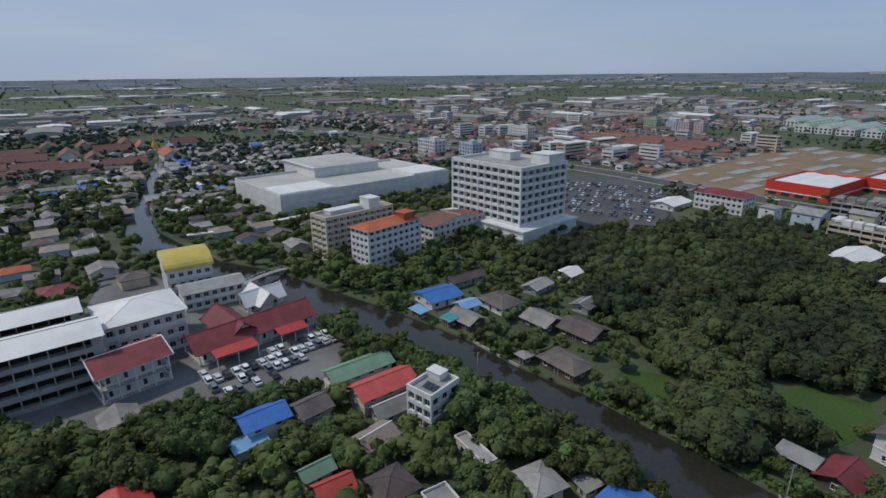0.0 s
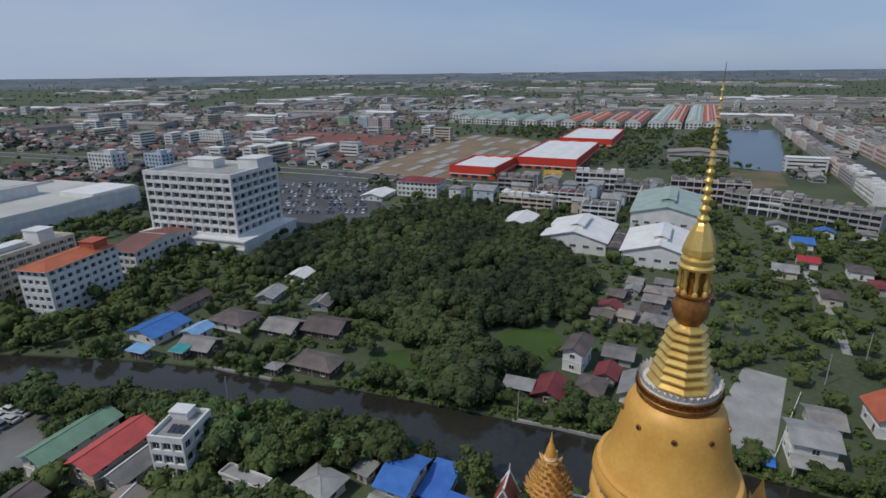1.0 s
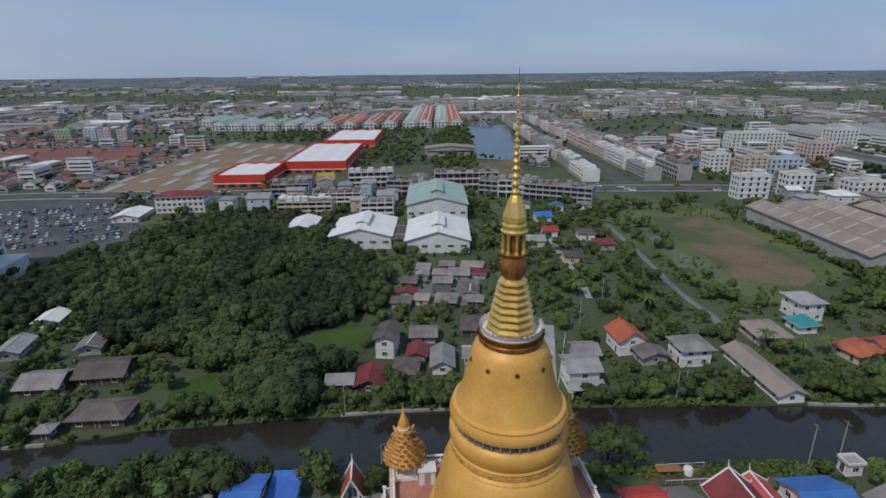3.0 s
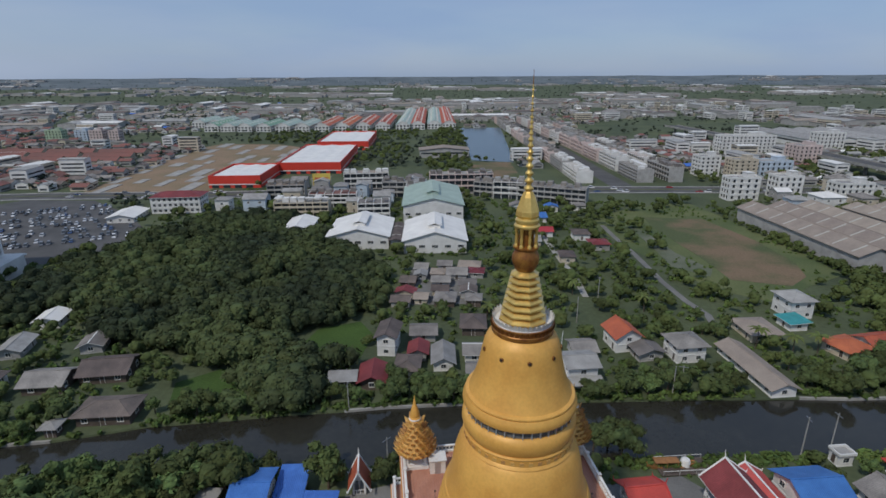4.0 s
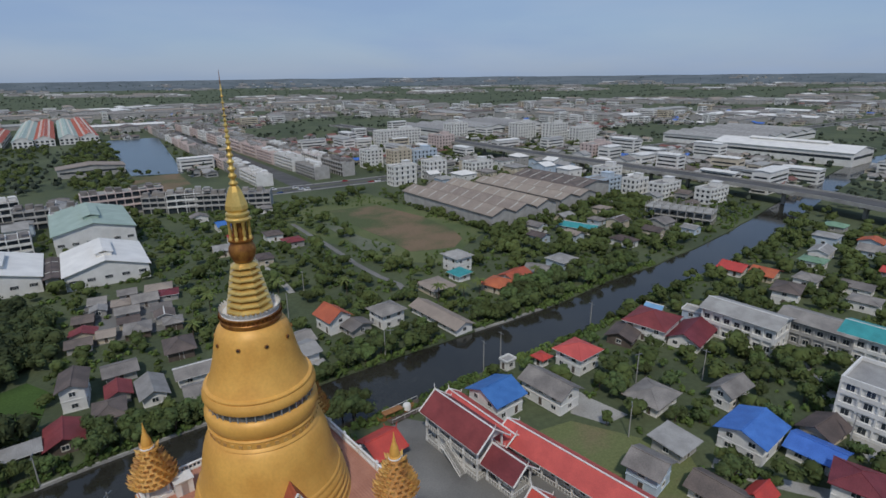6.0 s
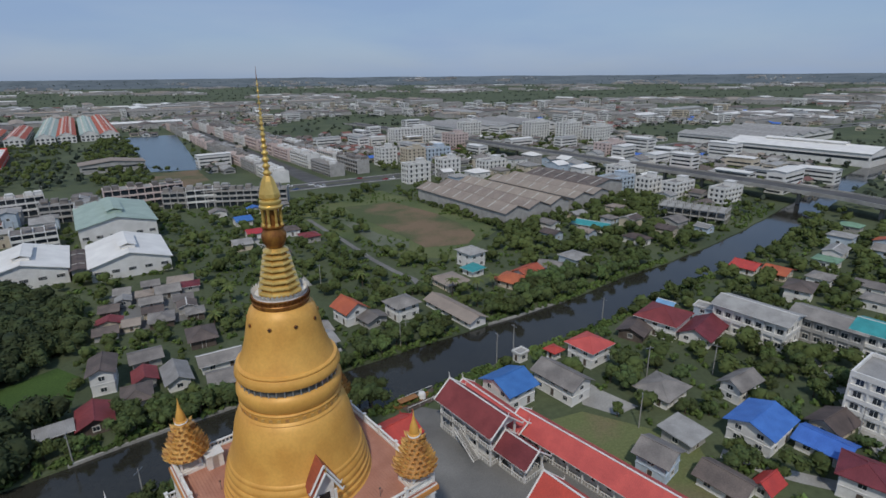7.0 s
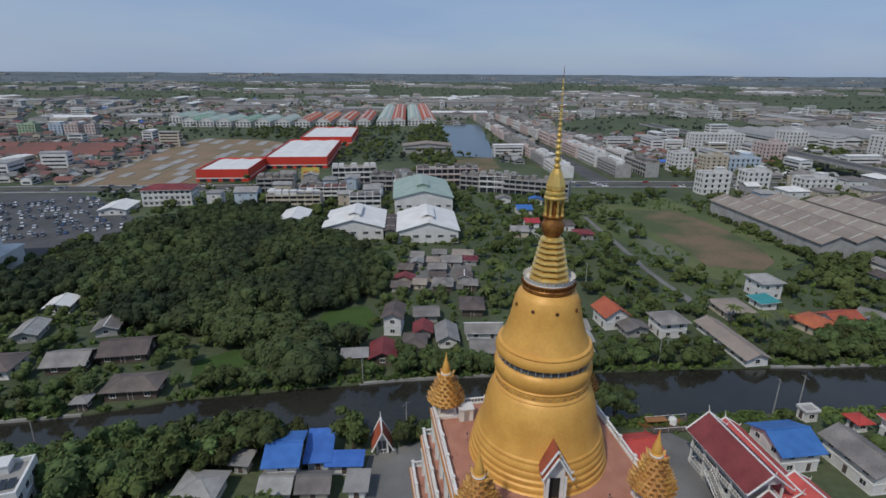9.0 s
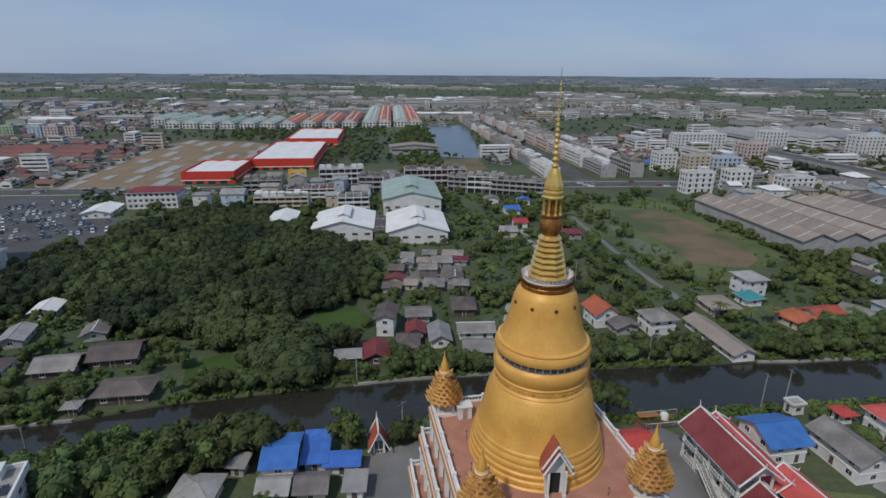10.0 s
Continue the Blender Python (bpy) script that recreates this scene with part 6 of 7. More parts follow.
FLATS = "flats near the flyover"
for x, y, w, d, h, st, wall in ((112.5, 310.0, 19.5, 10.0, 14, 4, "white_wall"), (141.5, 320.9, 16.5, 11.0, 14, 4, "white_wall"), (181.0, 326.7, 22.0, 12.1, 10, 3, "white_wall"), (171.0, 515.7, 52.0, 14.8, 19, 6, "white_wall"),
                                (111.0, 396.1, 16.0, 13.7, 15, 5, "white_wall"), (134.2, 389.5, 18.8, 12.8, 14, 5, "cream_wall"), (160.4, 407.5, 25.8, 15.9, 11, 3, "pale_blue_wall"), (206.2, 472.8, 20.0, 20.0, 16, 5, "pink_wall"),
                                (261.9, 567.1, 26.1, 16.1, 18, 5, "white_wall"), (329.7, 518.7, 30.7, 16.4, 20, 6, "white_wall"), (359.0, 493.1, 26.9, 16.5, 20, 6, "white_wall"), (379.6, 466.0, 31.2, 14.6, 17, 5, "white_wall"),
                                (310.3, 348.0, 26.9, 14.5, 15, 5, "pink_wall"), (253.8, 257.5, 18.6, 12.4, 11, 4, "white_wall"), (230.9, 232.5, 24.7, 12.3, 9, 3, "pale_blue_wall"), (244.6, 216.6, 14.5, 10.3, 10, 3, "white_wall"),
                                (270.4, 178.2, 20.9, 10.4, 9, 3, "white_wall"), (256.1, 202.4, 20.7, 10.4, 9, 3, "white_wall"), 
                                (-610.0, 490.0, 20.0, 12.0, 13, 4, "pale_green_wall"), (-580.0, 500.0, 15.0, 12.0, 12, 4, "pale_blue_wall"), (-556.0, 498.0, 16.0, 12.0, 13, 4, "pink_wall"), (-534.0, 502.0, 12.0, 12.0, 13, 4, "pink_wall"),
                                (-496.8, 127.0, 29.8, 14.0, 14, 4, "white_wall"), (-464.6, 155.3, 21.1, 12.3, 13, 4, "pale_blue_wall"), (-556.2, 256.8, 34.2, 12.0, 16, 5, "white_wall")):
    if not is_free(x, y, 4):
        continue
    b_ = block("flats", x, y, 15, w, d, h, st, max(3, int(w / 4)), max(3, int(d / 4.5)), wall, "roof_light", "%s block of flats of %d storeys" % (WALL_WORD.get(wall, "red"), st), "apartment block", FLATS, 0.4, 0.9, 1.3, far=True)
    penthouse(b_, w * 0.2, 0, w * 0.25, d * 0.5, h, 3.0, wall)


def town_row(x0, y0, x1, y1, wide, roof):
    L = math.hypot(x1 - x0, y1 - y0)
    yaw = math.degrees(math.atan2(y1 - y0, x1 - x0))
    x, y = (x0 + x1) / 2, (y0 + y1) / 2
    claim(x, y, yaw, L, wide, 4)
    top = thing("town_house_row", x, y, 0, yaw, "row of white town houses with a %s roof" % ROOF_WORD[roof], "town houses", "estate of town houses")
    s, r, w = Shape(), Shape(), Shape()
    n = int(L / 6)
    s.box(-L / 2, L / 2, -wide / 2, wide / 2, -0.2, 8.0)
    for k in range(n):
        u = -L / 2 + L * (k + 0.5) / n
        for sgn in (-1, 1):
            w.box(u - 1.6, u + 1.6, sgn * wide / 2 - 0.08, sgn * wide / 2 + 0.08, 1.0, 3.0)
            w.box(u - 1.6, u + 1.6, sgn * wide / 2 - 0.08, sgn * wide / 2 + 0.08, 4.6, 6.8)
    for k in range(int(wide / 5)):
        v = -wide / 2 + 2.5 + k * 5
        for z in (1.0, 4.6):
            w.box(-L / 2 - 0.08, -L / 2 + 0.08, v - 1.4, v + 1.4, z, z + 2.2)
    for sx in (-1, 1):
        p = [(sx * L / 2, -wide / 2, 8), (sx * L / 2, wide / 2, 8), (sx * L / 2, 0, 12.6)]
        s.face(p if sx > 0 else [p[1], p[0], p[2]])
    gable_roof(r, L, wide, 8.0, 4.6, 0.6, 0.3)
    for k in range(0, n, 2):
        u = -L / 2 + L * k / n
        r.box(u - 0.2, u + 0.2, -wide * 0.3, wide * 0.3, 9.5, 11.6, 1)
    part("wall", s.mesh("town_wall", "white_wall"), top)
    tagged(part("glazing", w.mesh("town_windows", "dark_glass"), top), kind="stuff")
    part("roof", r.mesh("town_roof", [roof, "white_wall"]), top)


for x, y, L, roof in ((-547.1, 674.3, 185.9, "roof_palegreen"), (-520.5, 679.7, 187.1, "roof_palegreen"), (-488.5, 623.2, 191.2, "roof_green"), (-465.5, 627.6, 199.4, "roof_palegreen"), (-440.8, 630.7, 200.6, "roof_palegreen"), (-414.2, 635.7, 201.8, "roof_green"),
                      (-387.2, 640.8, 203.1, "roof_palegreen"), (-359.9, 646.0, 211.7, "roof_palegreen"), (-332.3, 651.2, 227.8, "roof_orange"), (-306.0, 661.2, 251.0, "roof_orange"), (-279.3, 672.9, 266.9, "roof_orange"), (-254.1, 684.4, 304.6, "roof_orange"),
                      (-226.9, 694.7, 335.3, "roof_palegreen"), (-208.0, 705.9, 343.5, "roof_orange"), (-185.5, 716.3, 344.7, "roof_palegreen"), (-164.5, 720.4, 368.2, "roof_orange")):
    L *= 0.42 if x < -345 else 0.6 if x < -240 else 1.0
    town_row(x, y, x - L * 0.24, y + L * 0.97, 20, roof)

RED = "rows of low houses with dark red roofs"
for k in range(9):
    fx, fy = k // 3, k % 3
    hx, hy = -520 + fx * 52 - fy * 8, 330 + fy * 26 + fx * 10
    if is_free(hx, hy, 6):
        house(hx, hy, 16, 46, 15, 3.6, "roof_brick", "cream_wall", "gable", 3.2, "x", 1, 0.8, 0, RED, "row_house", "long low row of houses under a dark red roof")

# ---- flyover ----
FLY = [(140.7, 733.5), (193.4, 556.8), (217.0, 493.5), (243.1, 380.3), (269.9, 289.0), (288.0, 230.2), (301.4, 180.4), (311.4, 134.9), (312.2, 93.6), (302.7, 30.8), (280.6, -53.8), (238.8, -181.0), (137.8, -435.0)]
deck = Shape()
fo = []
for i, p in enumerate(FLY):
    a, b = FLY[max(0, i - 1)], FLY[min(len(FLY) - 1, i + 1)]
    d = Vector((b[0] - a[0], b[1] - a[1])).normalized()
    fo.append((Vector(p), Vector((-d.y, d.x))))
for (pa, na), (pb, nb) in zip(fo, fo[1:]):
    for lo, hi, z0, z1, m_ in ((-9, 9, 7.6, 8.8, 0), (-9, -8.6, 8.8, 9.7, 1), (8.6, 9, 8.8, 9.7, 1)):
        q = [pa + na * lo, pb + nb * lo, pb + nb * hi, pa + na * hi]
        deck.face([(v.x, v.y, z1) for v in q], m_)
        deck.face([(v.x, v.y, z0) for v in reversed(q)], m_)
        for e0, e1 in ((q[0], q[1]), (q[3], q[2])):
            deck.face([(e0.x, e0.y, z0), (e1.x, e1.y, z0), (e1.x, e1.y, z1), (e0.x, e0.y, z1)], 1)
fly = thing("flyover", 0, 0, 0, 0, "elevated concrete motorway on piers", "flyover", kind="structure")
part("deck", deck.mesh("deck", ["asphalt", "concrete"]), fly)
pier_s = Shape()
pier_s.box(-1.1, 1.1, -0.9, 0.9, -0.2, 6.4)
pier_s.box(-7.5, 7.5, -1.0, 1.0, 6.4, 7.6)
pier_me = pier_s.mesh("flyover_pier", "concrete")
for (pa, na), (pb, nb) in zip(fo, fo[1:]):
    L = (pb - pa).length
    for k in range(int(L / 24)):
        p = pa.lerp(pb, (k + 0.5) / int(L / 24))
        part("pier", pier_me, fly, pose(p.x, p.y, 0, 0, 0, math.degrees(math.atan2(na.y, na.x))))
for i in range(len(FLY) - 1):
    x0, y0 = FLY[i]
    x1, y1 = FLY[i + 1]
    claim((x0 + x1) / 2, (y0 + y1) / 2, math.degrees(math.atan2(y1 - y0, x1 - x0)), math.hypot(x1 - x0, y1 - y0), 18, 4)
# unfinished frame building
fr = thing("unfinished_building", 220.0, 151.4, 0, -57, "bare concrete frame of an unfinished two-storey building", "unfinished building")
claim(220.0, 151.4, -57, 36, 16)
for z in (3.6, 7.2):
    s = Shape()
    s.box(-17, 17, -7, 7, z - 0.35, z)
    part("floor_slab", s.mesh("frame_slab", "concrete"), fr)
col = Shape()
col.box(-0.2, 0.2, -0.2, 0.2, -0.2, 9.4)
col_me = col.mesh("frame_column", "concrete")
for i in range(9):
    for j in range(4):
        part("column", col_me, fr, Matrix.Translation((-16.5 + i * 33 / 8, -6.5 + j * 13 / 3, 0)))

# ---- infill houses ----
ri = random.Random(5)


def infill(poly, count, yaw, sizes, eaves, roofs, walls, group, gap=0.6, tries=4000, windows=6.5):
    xs, ys = [p[0] for p in poly], [p[1] for p in poly]
    made = 0
    for _ in range(tries):
        if made >= count:
            break
        x, y = ri.uniform(min(xs), max(xs)), ri.uniform(min(ys), max(ys))
        w, d = ri.uniform(*sizes), ri.uniform(*sizes)
        lo, hi = canal(x)
        if not inside(x, y, poly) or lo - d < y < hi + d or not is_free(x, y, max(w, d) * 0.5 + gap):
            continue
        house(x, y, yaw + ri.choice((0, 90)) + ri.uniform(-3, 3), w, d, ri.uniform(*eaves), ri.choice(roofs), ri.choice(walls), ri.choice(("gable", "gable", "hip")), None, "x", None, 0.6, windows, group)
        made += 1


DULL = ["roof_grey", "roof_grey", "roof_brown", "roof_light", "roof_beige"]
WALLS = ["white_wall", "cream_wall", "grey_wall", "white_wall", "pale_blue_wall"]
infill([(-50.9, 106.9), (-23.2, 114.0), (-29.1, 149.4), (-55.4, 144.1)], 60, 8, (5.5, 9.5), (2.0, 2.7), DULL + ["roof_grey", "roof_maroon"], ["grey_wall", "wood_wall", "grey_wall", "cream_wall"], "crowded houses before the warehouses", -2.1, 9000)
infill([(-12.5, 157.7), (22.0, 165.1), (19.6, 265.4), (-24.4, 261.2)], 9, 12, (7, 11), (2.6, 3.4), DULL + ["roof_blue", "roof_maroon", "roof_red"], WALLS, "houses among trees")
infill([(110.9, 82.6), (269.7, 142.5), (243.9, 231.6), (148.7, 204.0), (119.7, 132.7)], 16, 18, (7, 12), (2.6, 4.6), DULL, WALLS, "houses east of the field")
infill([(125.2, -37.5), (322.7, -31.5), (315.3, 124.9), (185.5, 66.4)], 34, 18, (8, 13), (2.6, 4.6), DULL + ["roof_red", "roof_green", "roof_orange"], WALLS, "houses along the south lane", 2.0)
infill([(53.0, -59.7), (125.8, -57.8), (124.5, -17.2), (62.2, -21.4)], 10, 18, (7, 11), (2.6, 4.4), DULL, WALLS, "houses along the south lane", 1.0)
infill([(-95.3, -112.4), (-46.5, -111.6), (-47.7, -47.6), (-76.8, -58.2)], 6, 18, (7, 11), (2.6, 4.4), DULL + ["roof_red"], WALLS, "houses along the south lane", 1.5)
infill([(-333.8, -153.3), (-203.7, -133.2), (-204.0, -80.6), (-280.8, -119.9)], 18, 18, (8, 14), (2.6, 4.6), DULL + ["roof_maroon", "roof_orange"], WALLS, "houses along the upper canal", 1.5, windows=False)
infill([(-289.7, -77.9), (-219.8, -29.0), (-213.7, 8.8), (-280.8, 24.3), (-324.8, -69.5)], 18, 18, (7, 12), (2.4, 3.4), DULL + ["roof_light", "roof_orange"], WALLS, "houses along the upper canal", 1.5, windows=False)
infill([(-192.3, 213.5), (-100.1, 216.9), (-63.7, 308.6), (-183.9, 296.0)], 18, 14, (8, 15), (6, 9), ["roof_light", "roof_grey", "roof_light"], WALLS, "buildings by the main road", 1.0)
infill([(115.7, 259.9), (311.4, 206.7), (282.3, 355.0), (123.2, 347.5)], 20, 14, (9, 16), (5, 10), ["roof_light", "roof_grey", "roof_light", "roof_white"], WALLS, "buildings by the flyover", 1.0)

# ---- trees ----
def crown_arrays(seed, R, H, leaves, size, blobs=11):
    """Leaf quads scattered over lumpy clumps of a crown: points and quads."""
    g = np.random.default_rng(seed)
    cs = g.normal(0, 0.42, (blobs, 3)) * (R, R, H * 0.5)
    cs[:, 2] = np.abs(cs[:, 2]) * 0.9
    cs[0] = (0, 0, H * 0.25)
    rad = g.uniform(0.36, 0.6, blobs) * R
    which = g.integers(0, blobs, leaves)
    n = g.normal(size=(leaves, 3))
    n[:, 2] = n[:, 2] * 0.9 + 0.25
    n /= np.linalg.norm(n, axis=1, keepdims=True)
    p = cs[which] + n * (rad[which] * g.uniform(0.72, 1.08, leaves))[:, None] * (1, 1, 0.8)
    face = n * 0.7 + (0, 0, 0.4) + g.normal(0, 0.42, (leaves, 3))
    face /= np.linalg.norm(face, axis=1, keepdims=True)
    u = np.cross(face, g.normal(size=(leaves, 3)))
    u /= np.linalg.norm(u, axis=1, keepdims=True) + 1e-9
    v = np.cross(face, u)
    s = (size * g.uniform(0.6, 1.3, leaves))[:, None]
    q = np.stack([p - u * s, p - v * s * 0.55 + face * s * 0.12, p + u * s, p + v * s * 0.55 + face * s * 0.12], 1)
    pts = q.reshape(-1, 3)
    quads = np.arange(leaves * 4).reshape(-1, 4)
    # inner lumps, so that the crown is not see-through
    ring = np.array([(math.cos(a) * math.cos(e), math.sin(a) * math.cos(e), math.sin(e)) for e in (-0.7, 0.15, 1.0) for a in np.arange(6) * math.pi / 3 + e])
    rq = [(6 * r + k, 6 * r + (k + 1) % 6, 6 * r + 6 + (k + 1) % 6, 6 * r + 6 + k) for r in range(2) for k in range(6)]
    cap = [(12, 13, 14, 15), (12, 15, 16, 17)]
    for c, r in zip(cs, rad):
        b = len(pts)
        pts = np.concatenate([pts, c + ring * r * (0.86, 0.86, 0.7) * g.uniform(0.85, 1.1, (18, 1))])
        quads = np.concatenate([quads, np.array(rq + cap) + b])
    return pts, quads


def quads_mesh(name, pts, quads, material):
    me = bpy.data.meshes.new(name)
    me.vertices.add(len(pts))
    me.vertices.foreach_set("co", np.asarray(pts, np.float32).ravel())
    me.loops.add(len(quads) * 4)
    me.loops.foreach_set("vertex_index", np.asarray(quads, np.int32).ravel())
    me.polygons.add(len(quads))
    me.polygons.foreach_set("loop_start", np.arange(len(quads), dtype=np.int32) * 4)
    me.update(calc_edges=True)
    me.materials.append(M[material])
    return me


def trunk_mesh(seed, h, crown_h):
    g = random.Random(seed)
    s = Shape()
    top = Vector((g.uniform(-0.3, 0.3), g.uniform(-0.3, 0.3), h))
    s.bar((0, 0, -0.3), top * 0.5, 0.24, 7, 0, 0.18)
    s.bar(top * 0.5, top, 0.18, 7, 0, 0.12)
    for k in range(5):
        a = g.uniform(0, 6.28)
        st = top * g.uniform(0.6, 1.0)
        s.bar(st, st + Vector((math.cos(a) * 1.6, math.sin(a) * 1.6, crown_h * g.uniform(0.3, 0.6))), 0.1, 5, 0, 0.03)
    return s.mesh("trunk", "bark")


KINDS = []
for i in range(7):
    R, H = (2.6, 3.4, 3.0, 2.2, 3.8, 2.9, 2.4)[i], (4.0, 4.6, 5.5, 4.6, 5.0, 4.0, 5.8)[i]
    th = (2.0, 2.4, 2.6, 2.2, 2.8, 1.8, 2.6)[i]
    pts, quads = crown_arrays(100 + i, R, H, 640, 0.36, 12)
    KINDS.append((trunk_mesh(i, th, H), quads_mesh("crown", pts + (0, 0, th + 0.6), quads, "leaf_dark" if i % 3 else "leaf"), R))
TREES = [0]


def tree(x, y, k, s, yaw):
    t = new("tree", KINDS[k][0])
    t.matrix_basis = pose(x, y, 0, 0, 0, yaw) @ Matrix.Scale(s, 4)
    tagged(t, "%s leafy tree with a rounded uneven crown" % ("light green" if k % 3 == 0 else "dark green"), "tree", "trees along the canal and gardens")
    part("crown", KINDS[k][1], t)
    TREES[0] += 1


rt = random.Random(21)
ROADS = []
for i in range(len(ROAD) - 1):
    (x0, y0), (x1, y1) = ROAD[i], ROAD[i + 1]
    ROADS.append(((x0 + x1) / 2, (y0 + y1) / 2, math.degrees(math.atan2(y1 - y0, x1 - x0)), math.hypot(x1 - x0, y1 - y0), 24))
for r_ in ROADS:
    claim(*r_, 0)
claim(-15, 650, 100, 640, 18, 0)
CLEAR = CLEARINGS + [[(16.1, 34.3), (30.1, 39.8), (48.7, 25.9), (68.6, -29.2), (42.7, -60.0), (-27.7, -61.8), (-33.2, 20.3), (-21.5, 27.7)],
         HOSP_LOT,
         [(-219.5, -102.8), (-112.8, -100.9), (-105.9, -44.5), (-121.5, -16.1), (-144.1, -28.0), (-162.7, -37.0), (-181.2, -49.5), (-201.4, -63.5), (-215.9, -85.7)],
         SITE,
         [(46, 250), (84, 288), (110, 196), (114, 172), (96, 156), (80, 138), (62, 146), (50, 190)],
         [(-153.3, 742.1), (-93.5, 756.8), (-41.3, 430.9), (-81.0, 434.7)],
         [(-80, 424), (-45, 430), (-24, 336), (-62, 330)],
         [(-8.4, 61.4), (5.4, 64.1), (2.6, 103.8), (-7.3, 103.2)],
         [(52.8, 24.1), (65.1, 24.6), (82.0, 7.4), (74.3, -12.9), (61.9, -9.4)]]
WOOD = [(-190, 76), (-194, 104), (-192, 138), (-184, 168), (-176, 190), (-142, 204), (-108, 176), (-94, 162), (-66, 140), (-54, 100), (-54, 66), (-50, 46), (-66, 40), (-86, 37), (-92, 60), (-120, 60), (-146, 76), (-172, 58)]


def plant_ok(x, y, r=1.0):
    lo, hi = canal(x)
    if lo - 1.0 < y < hi + 1.0:
        return False
    return is_free(x, y, r) and not any(inside(x, y, c) for c in CLEAR)


def grove(poly, count, kinds, lo, hi, tries=3000, r=0.8, apart=2.4):
    xs, ys = [p[0] for p in poly], [p[1] for p in poly]
    done = []
    for _ in range(tries):
        if len(done) >= count or TREES[0] >= 290:
            break
        x, y = rt.uniform(min(xs), max(xs)), rt.uniform(min(ys), max(ys))
        if inside(x, y, poly) and plant_ok(x, y, r) and all((x - a) ** 2 + (y - b) ** 2 > apart ** 2 for a, b in done):
            tree(x, y, rt.choice(kinds), rt.uniform(lo, hi), rt.uniform(0, 360))
            done.append((x, y))


def bank(x0, x1, near, far, north):
    up = [(x, canal(x)[1 if north else 0] + (near if north else -near)) for x in np.linspace(x0, x1, 10)]
    dn = [(x, canal(x)[1 if north else 0] + (far if north else -far)) for x in np.linspace(x1, x0, 10)]
    return up + dn


grove(bank(-140, -36, 0.5, 14, False), 84, [0, 1, 2, 4, 5, 6], 0.95, 1.6)
grove(bank(-30, -20, 1.5, 6, False), 3, [1, 2], 0.7, 1.0)
grove(bank(4, 14, 1.5, 6, False), 3, [4, 1], 0.9, 1.1)
grove(bank(-130, 60, 0.5, 10, True), 56, [0, 1, 2, 3, 5], 0.6, 1.1)
grove(bank(60, 150, 1.5, 16, True), 34, [0, 1, 2, 4, 6], 0.7, 1.2)
grove(bank(50, 150, 1.5, 10, False), 14, [0, 3, 5], 0.5, 0.8)
grove([(-106.0, -34.8), (-57.6, -38.1), (-53.4, 1.0), (-77.7, 0.1), (-106.3, -10.7)], 26, [0, 1, 2, 4], 0.6, 1.05)
grove([(-134.1, -74.2), (-100.7, -73.4), (-88.5, -51.7), (-101.2, -39.5), (-123.0, -46.9)], 24, [1, 2, 4], 0.8, 1.25)
grove([(62.4, -29.4), (135.7, -37.2), (154.2, 44.7), (91.2, 45.7), (67.2, 20.7)], 40, [0, 1, 2, 3, 5], 0.5, 0.95)
grove([(19.3, 71.7), (59.4, 81.7), (48.3, 118.3), (18.1, 121.3)], 22, [0, 3, 1, 5], 0.5, 0.85)
grove([(-134, -104), (-92, -104), (-84, -58), (-128, -64)], 30, [1, 2, 4], 1.1, 1.7)
grove([(-64.1, -4.3), (-32.8, -3.0), (-33.3, 24.2), (-64.5, 22.8)], 8, [0, 3, 5], 0.5, 0.8)

# single trees in the temple yard and at the water's edge
for i, (x, y) in enumerate([(-25.3, 14.5), (16.4, 45.6), (13.4, 44.4), (19.2, 44.1), (-39.0, 26.8), (-59.4, 20.8), (19.0, 46.0)]):
    if is_free(x, y, -0.5):
        tree(x, y, (3, 4, 1, 4, 2, 5, 4)[i], (0.6, 1.05, 1.0, 1.05, 0.7, 0.8, 1.0)[i], i * 67)


def palm(x, y, h, lean, yaw):
    t = thing("coconut_palm", x, y, 0, yaw, "slender coconut palm with drooping fronds", "palm", "palms by the canal")
    s = Shape()
    prev = Vector((0, 0, -0.2))
    for k in range(1, 6):
        p = Vector((lean * (k / 5) ** 2, 0, h * k / 5))
        s.bar(prev, p, 0.17 - 0.012 * k, 6, 0, 0.16 - 0.012 * k)
        prev = p
    part("trunk", s.mesh("palm_trunk", "bark"), t)
    f = Shape()
    for k in range(7):
        a0 = (0, 0, 0)
        u0, u1 = 0.45 * k, 0.45 * (k + 1)
        z0, z1 = 0.5 * u0 - 0.26 * u0 * u0, 0.5 * u1 - 0.26 * u1 * u1
        w0, w1 = 0.5 * math.sin(math.pi * min(1, (k + 0.6) / 7.6)), 0.5 * math.sin(math.pi * min(1, (k + 1.6) / 7.6))
        for sg in (-1, 1):
            f.face([(u0, 0, z0), (u1, 0, z1), (u1 + 0.1, sg * w1, z1 - 0.35 * w1), (u0 + 0.1, sg * w0, z0 - 0.35 * w0)])
    fm = f.mesh("frond", "leaf_light")
    for k in range(13):
        part("frond", fm, t, Matrix.Translation(prev) @ Matrix.Rotation(k * 2.4, 4, "Z") @ Matrix.Rotation(radians(rt.uniform(-25, 15)), 4, "Y"))


n_p = 0
for _ in range(400):
    x, y = rt.uniform(-60, 110), rt.uniform(60, 130)
    if n_p < 9 and not inside(x, y, WOOD) and plant_ok(x, y, 0.5) and not canal(x)[0] - 6 < y < canal(x)[1] + 4 and not (-26 < x < 26 and -40 < y < 40):
        palm(x, y, rt.uniform(4.5, 7.5), rt.uniform(-1.0, 1.0), rt.uniform(0, 360))
        n_p += 1

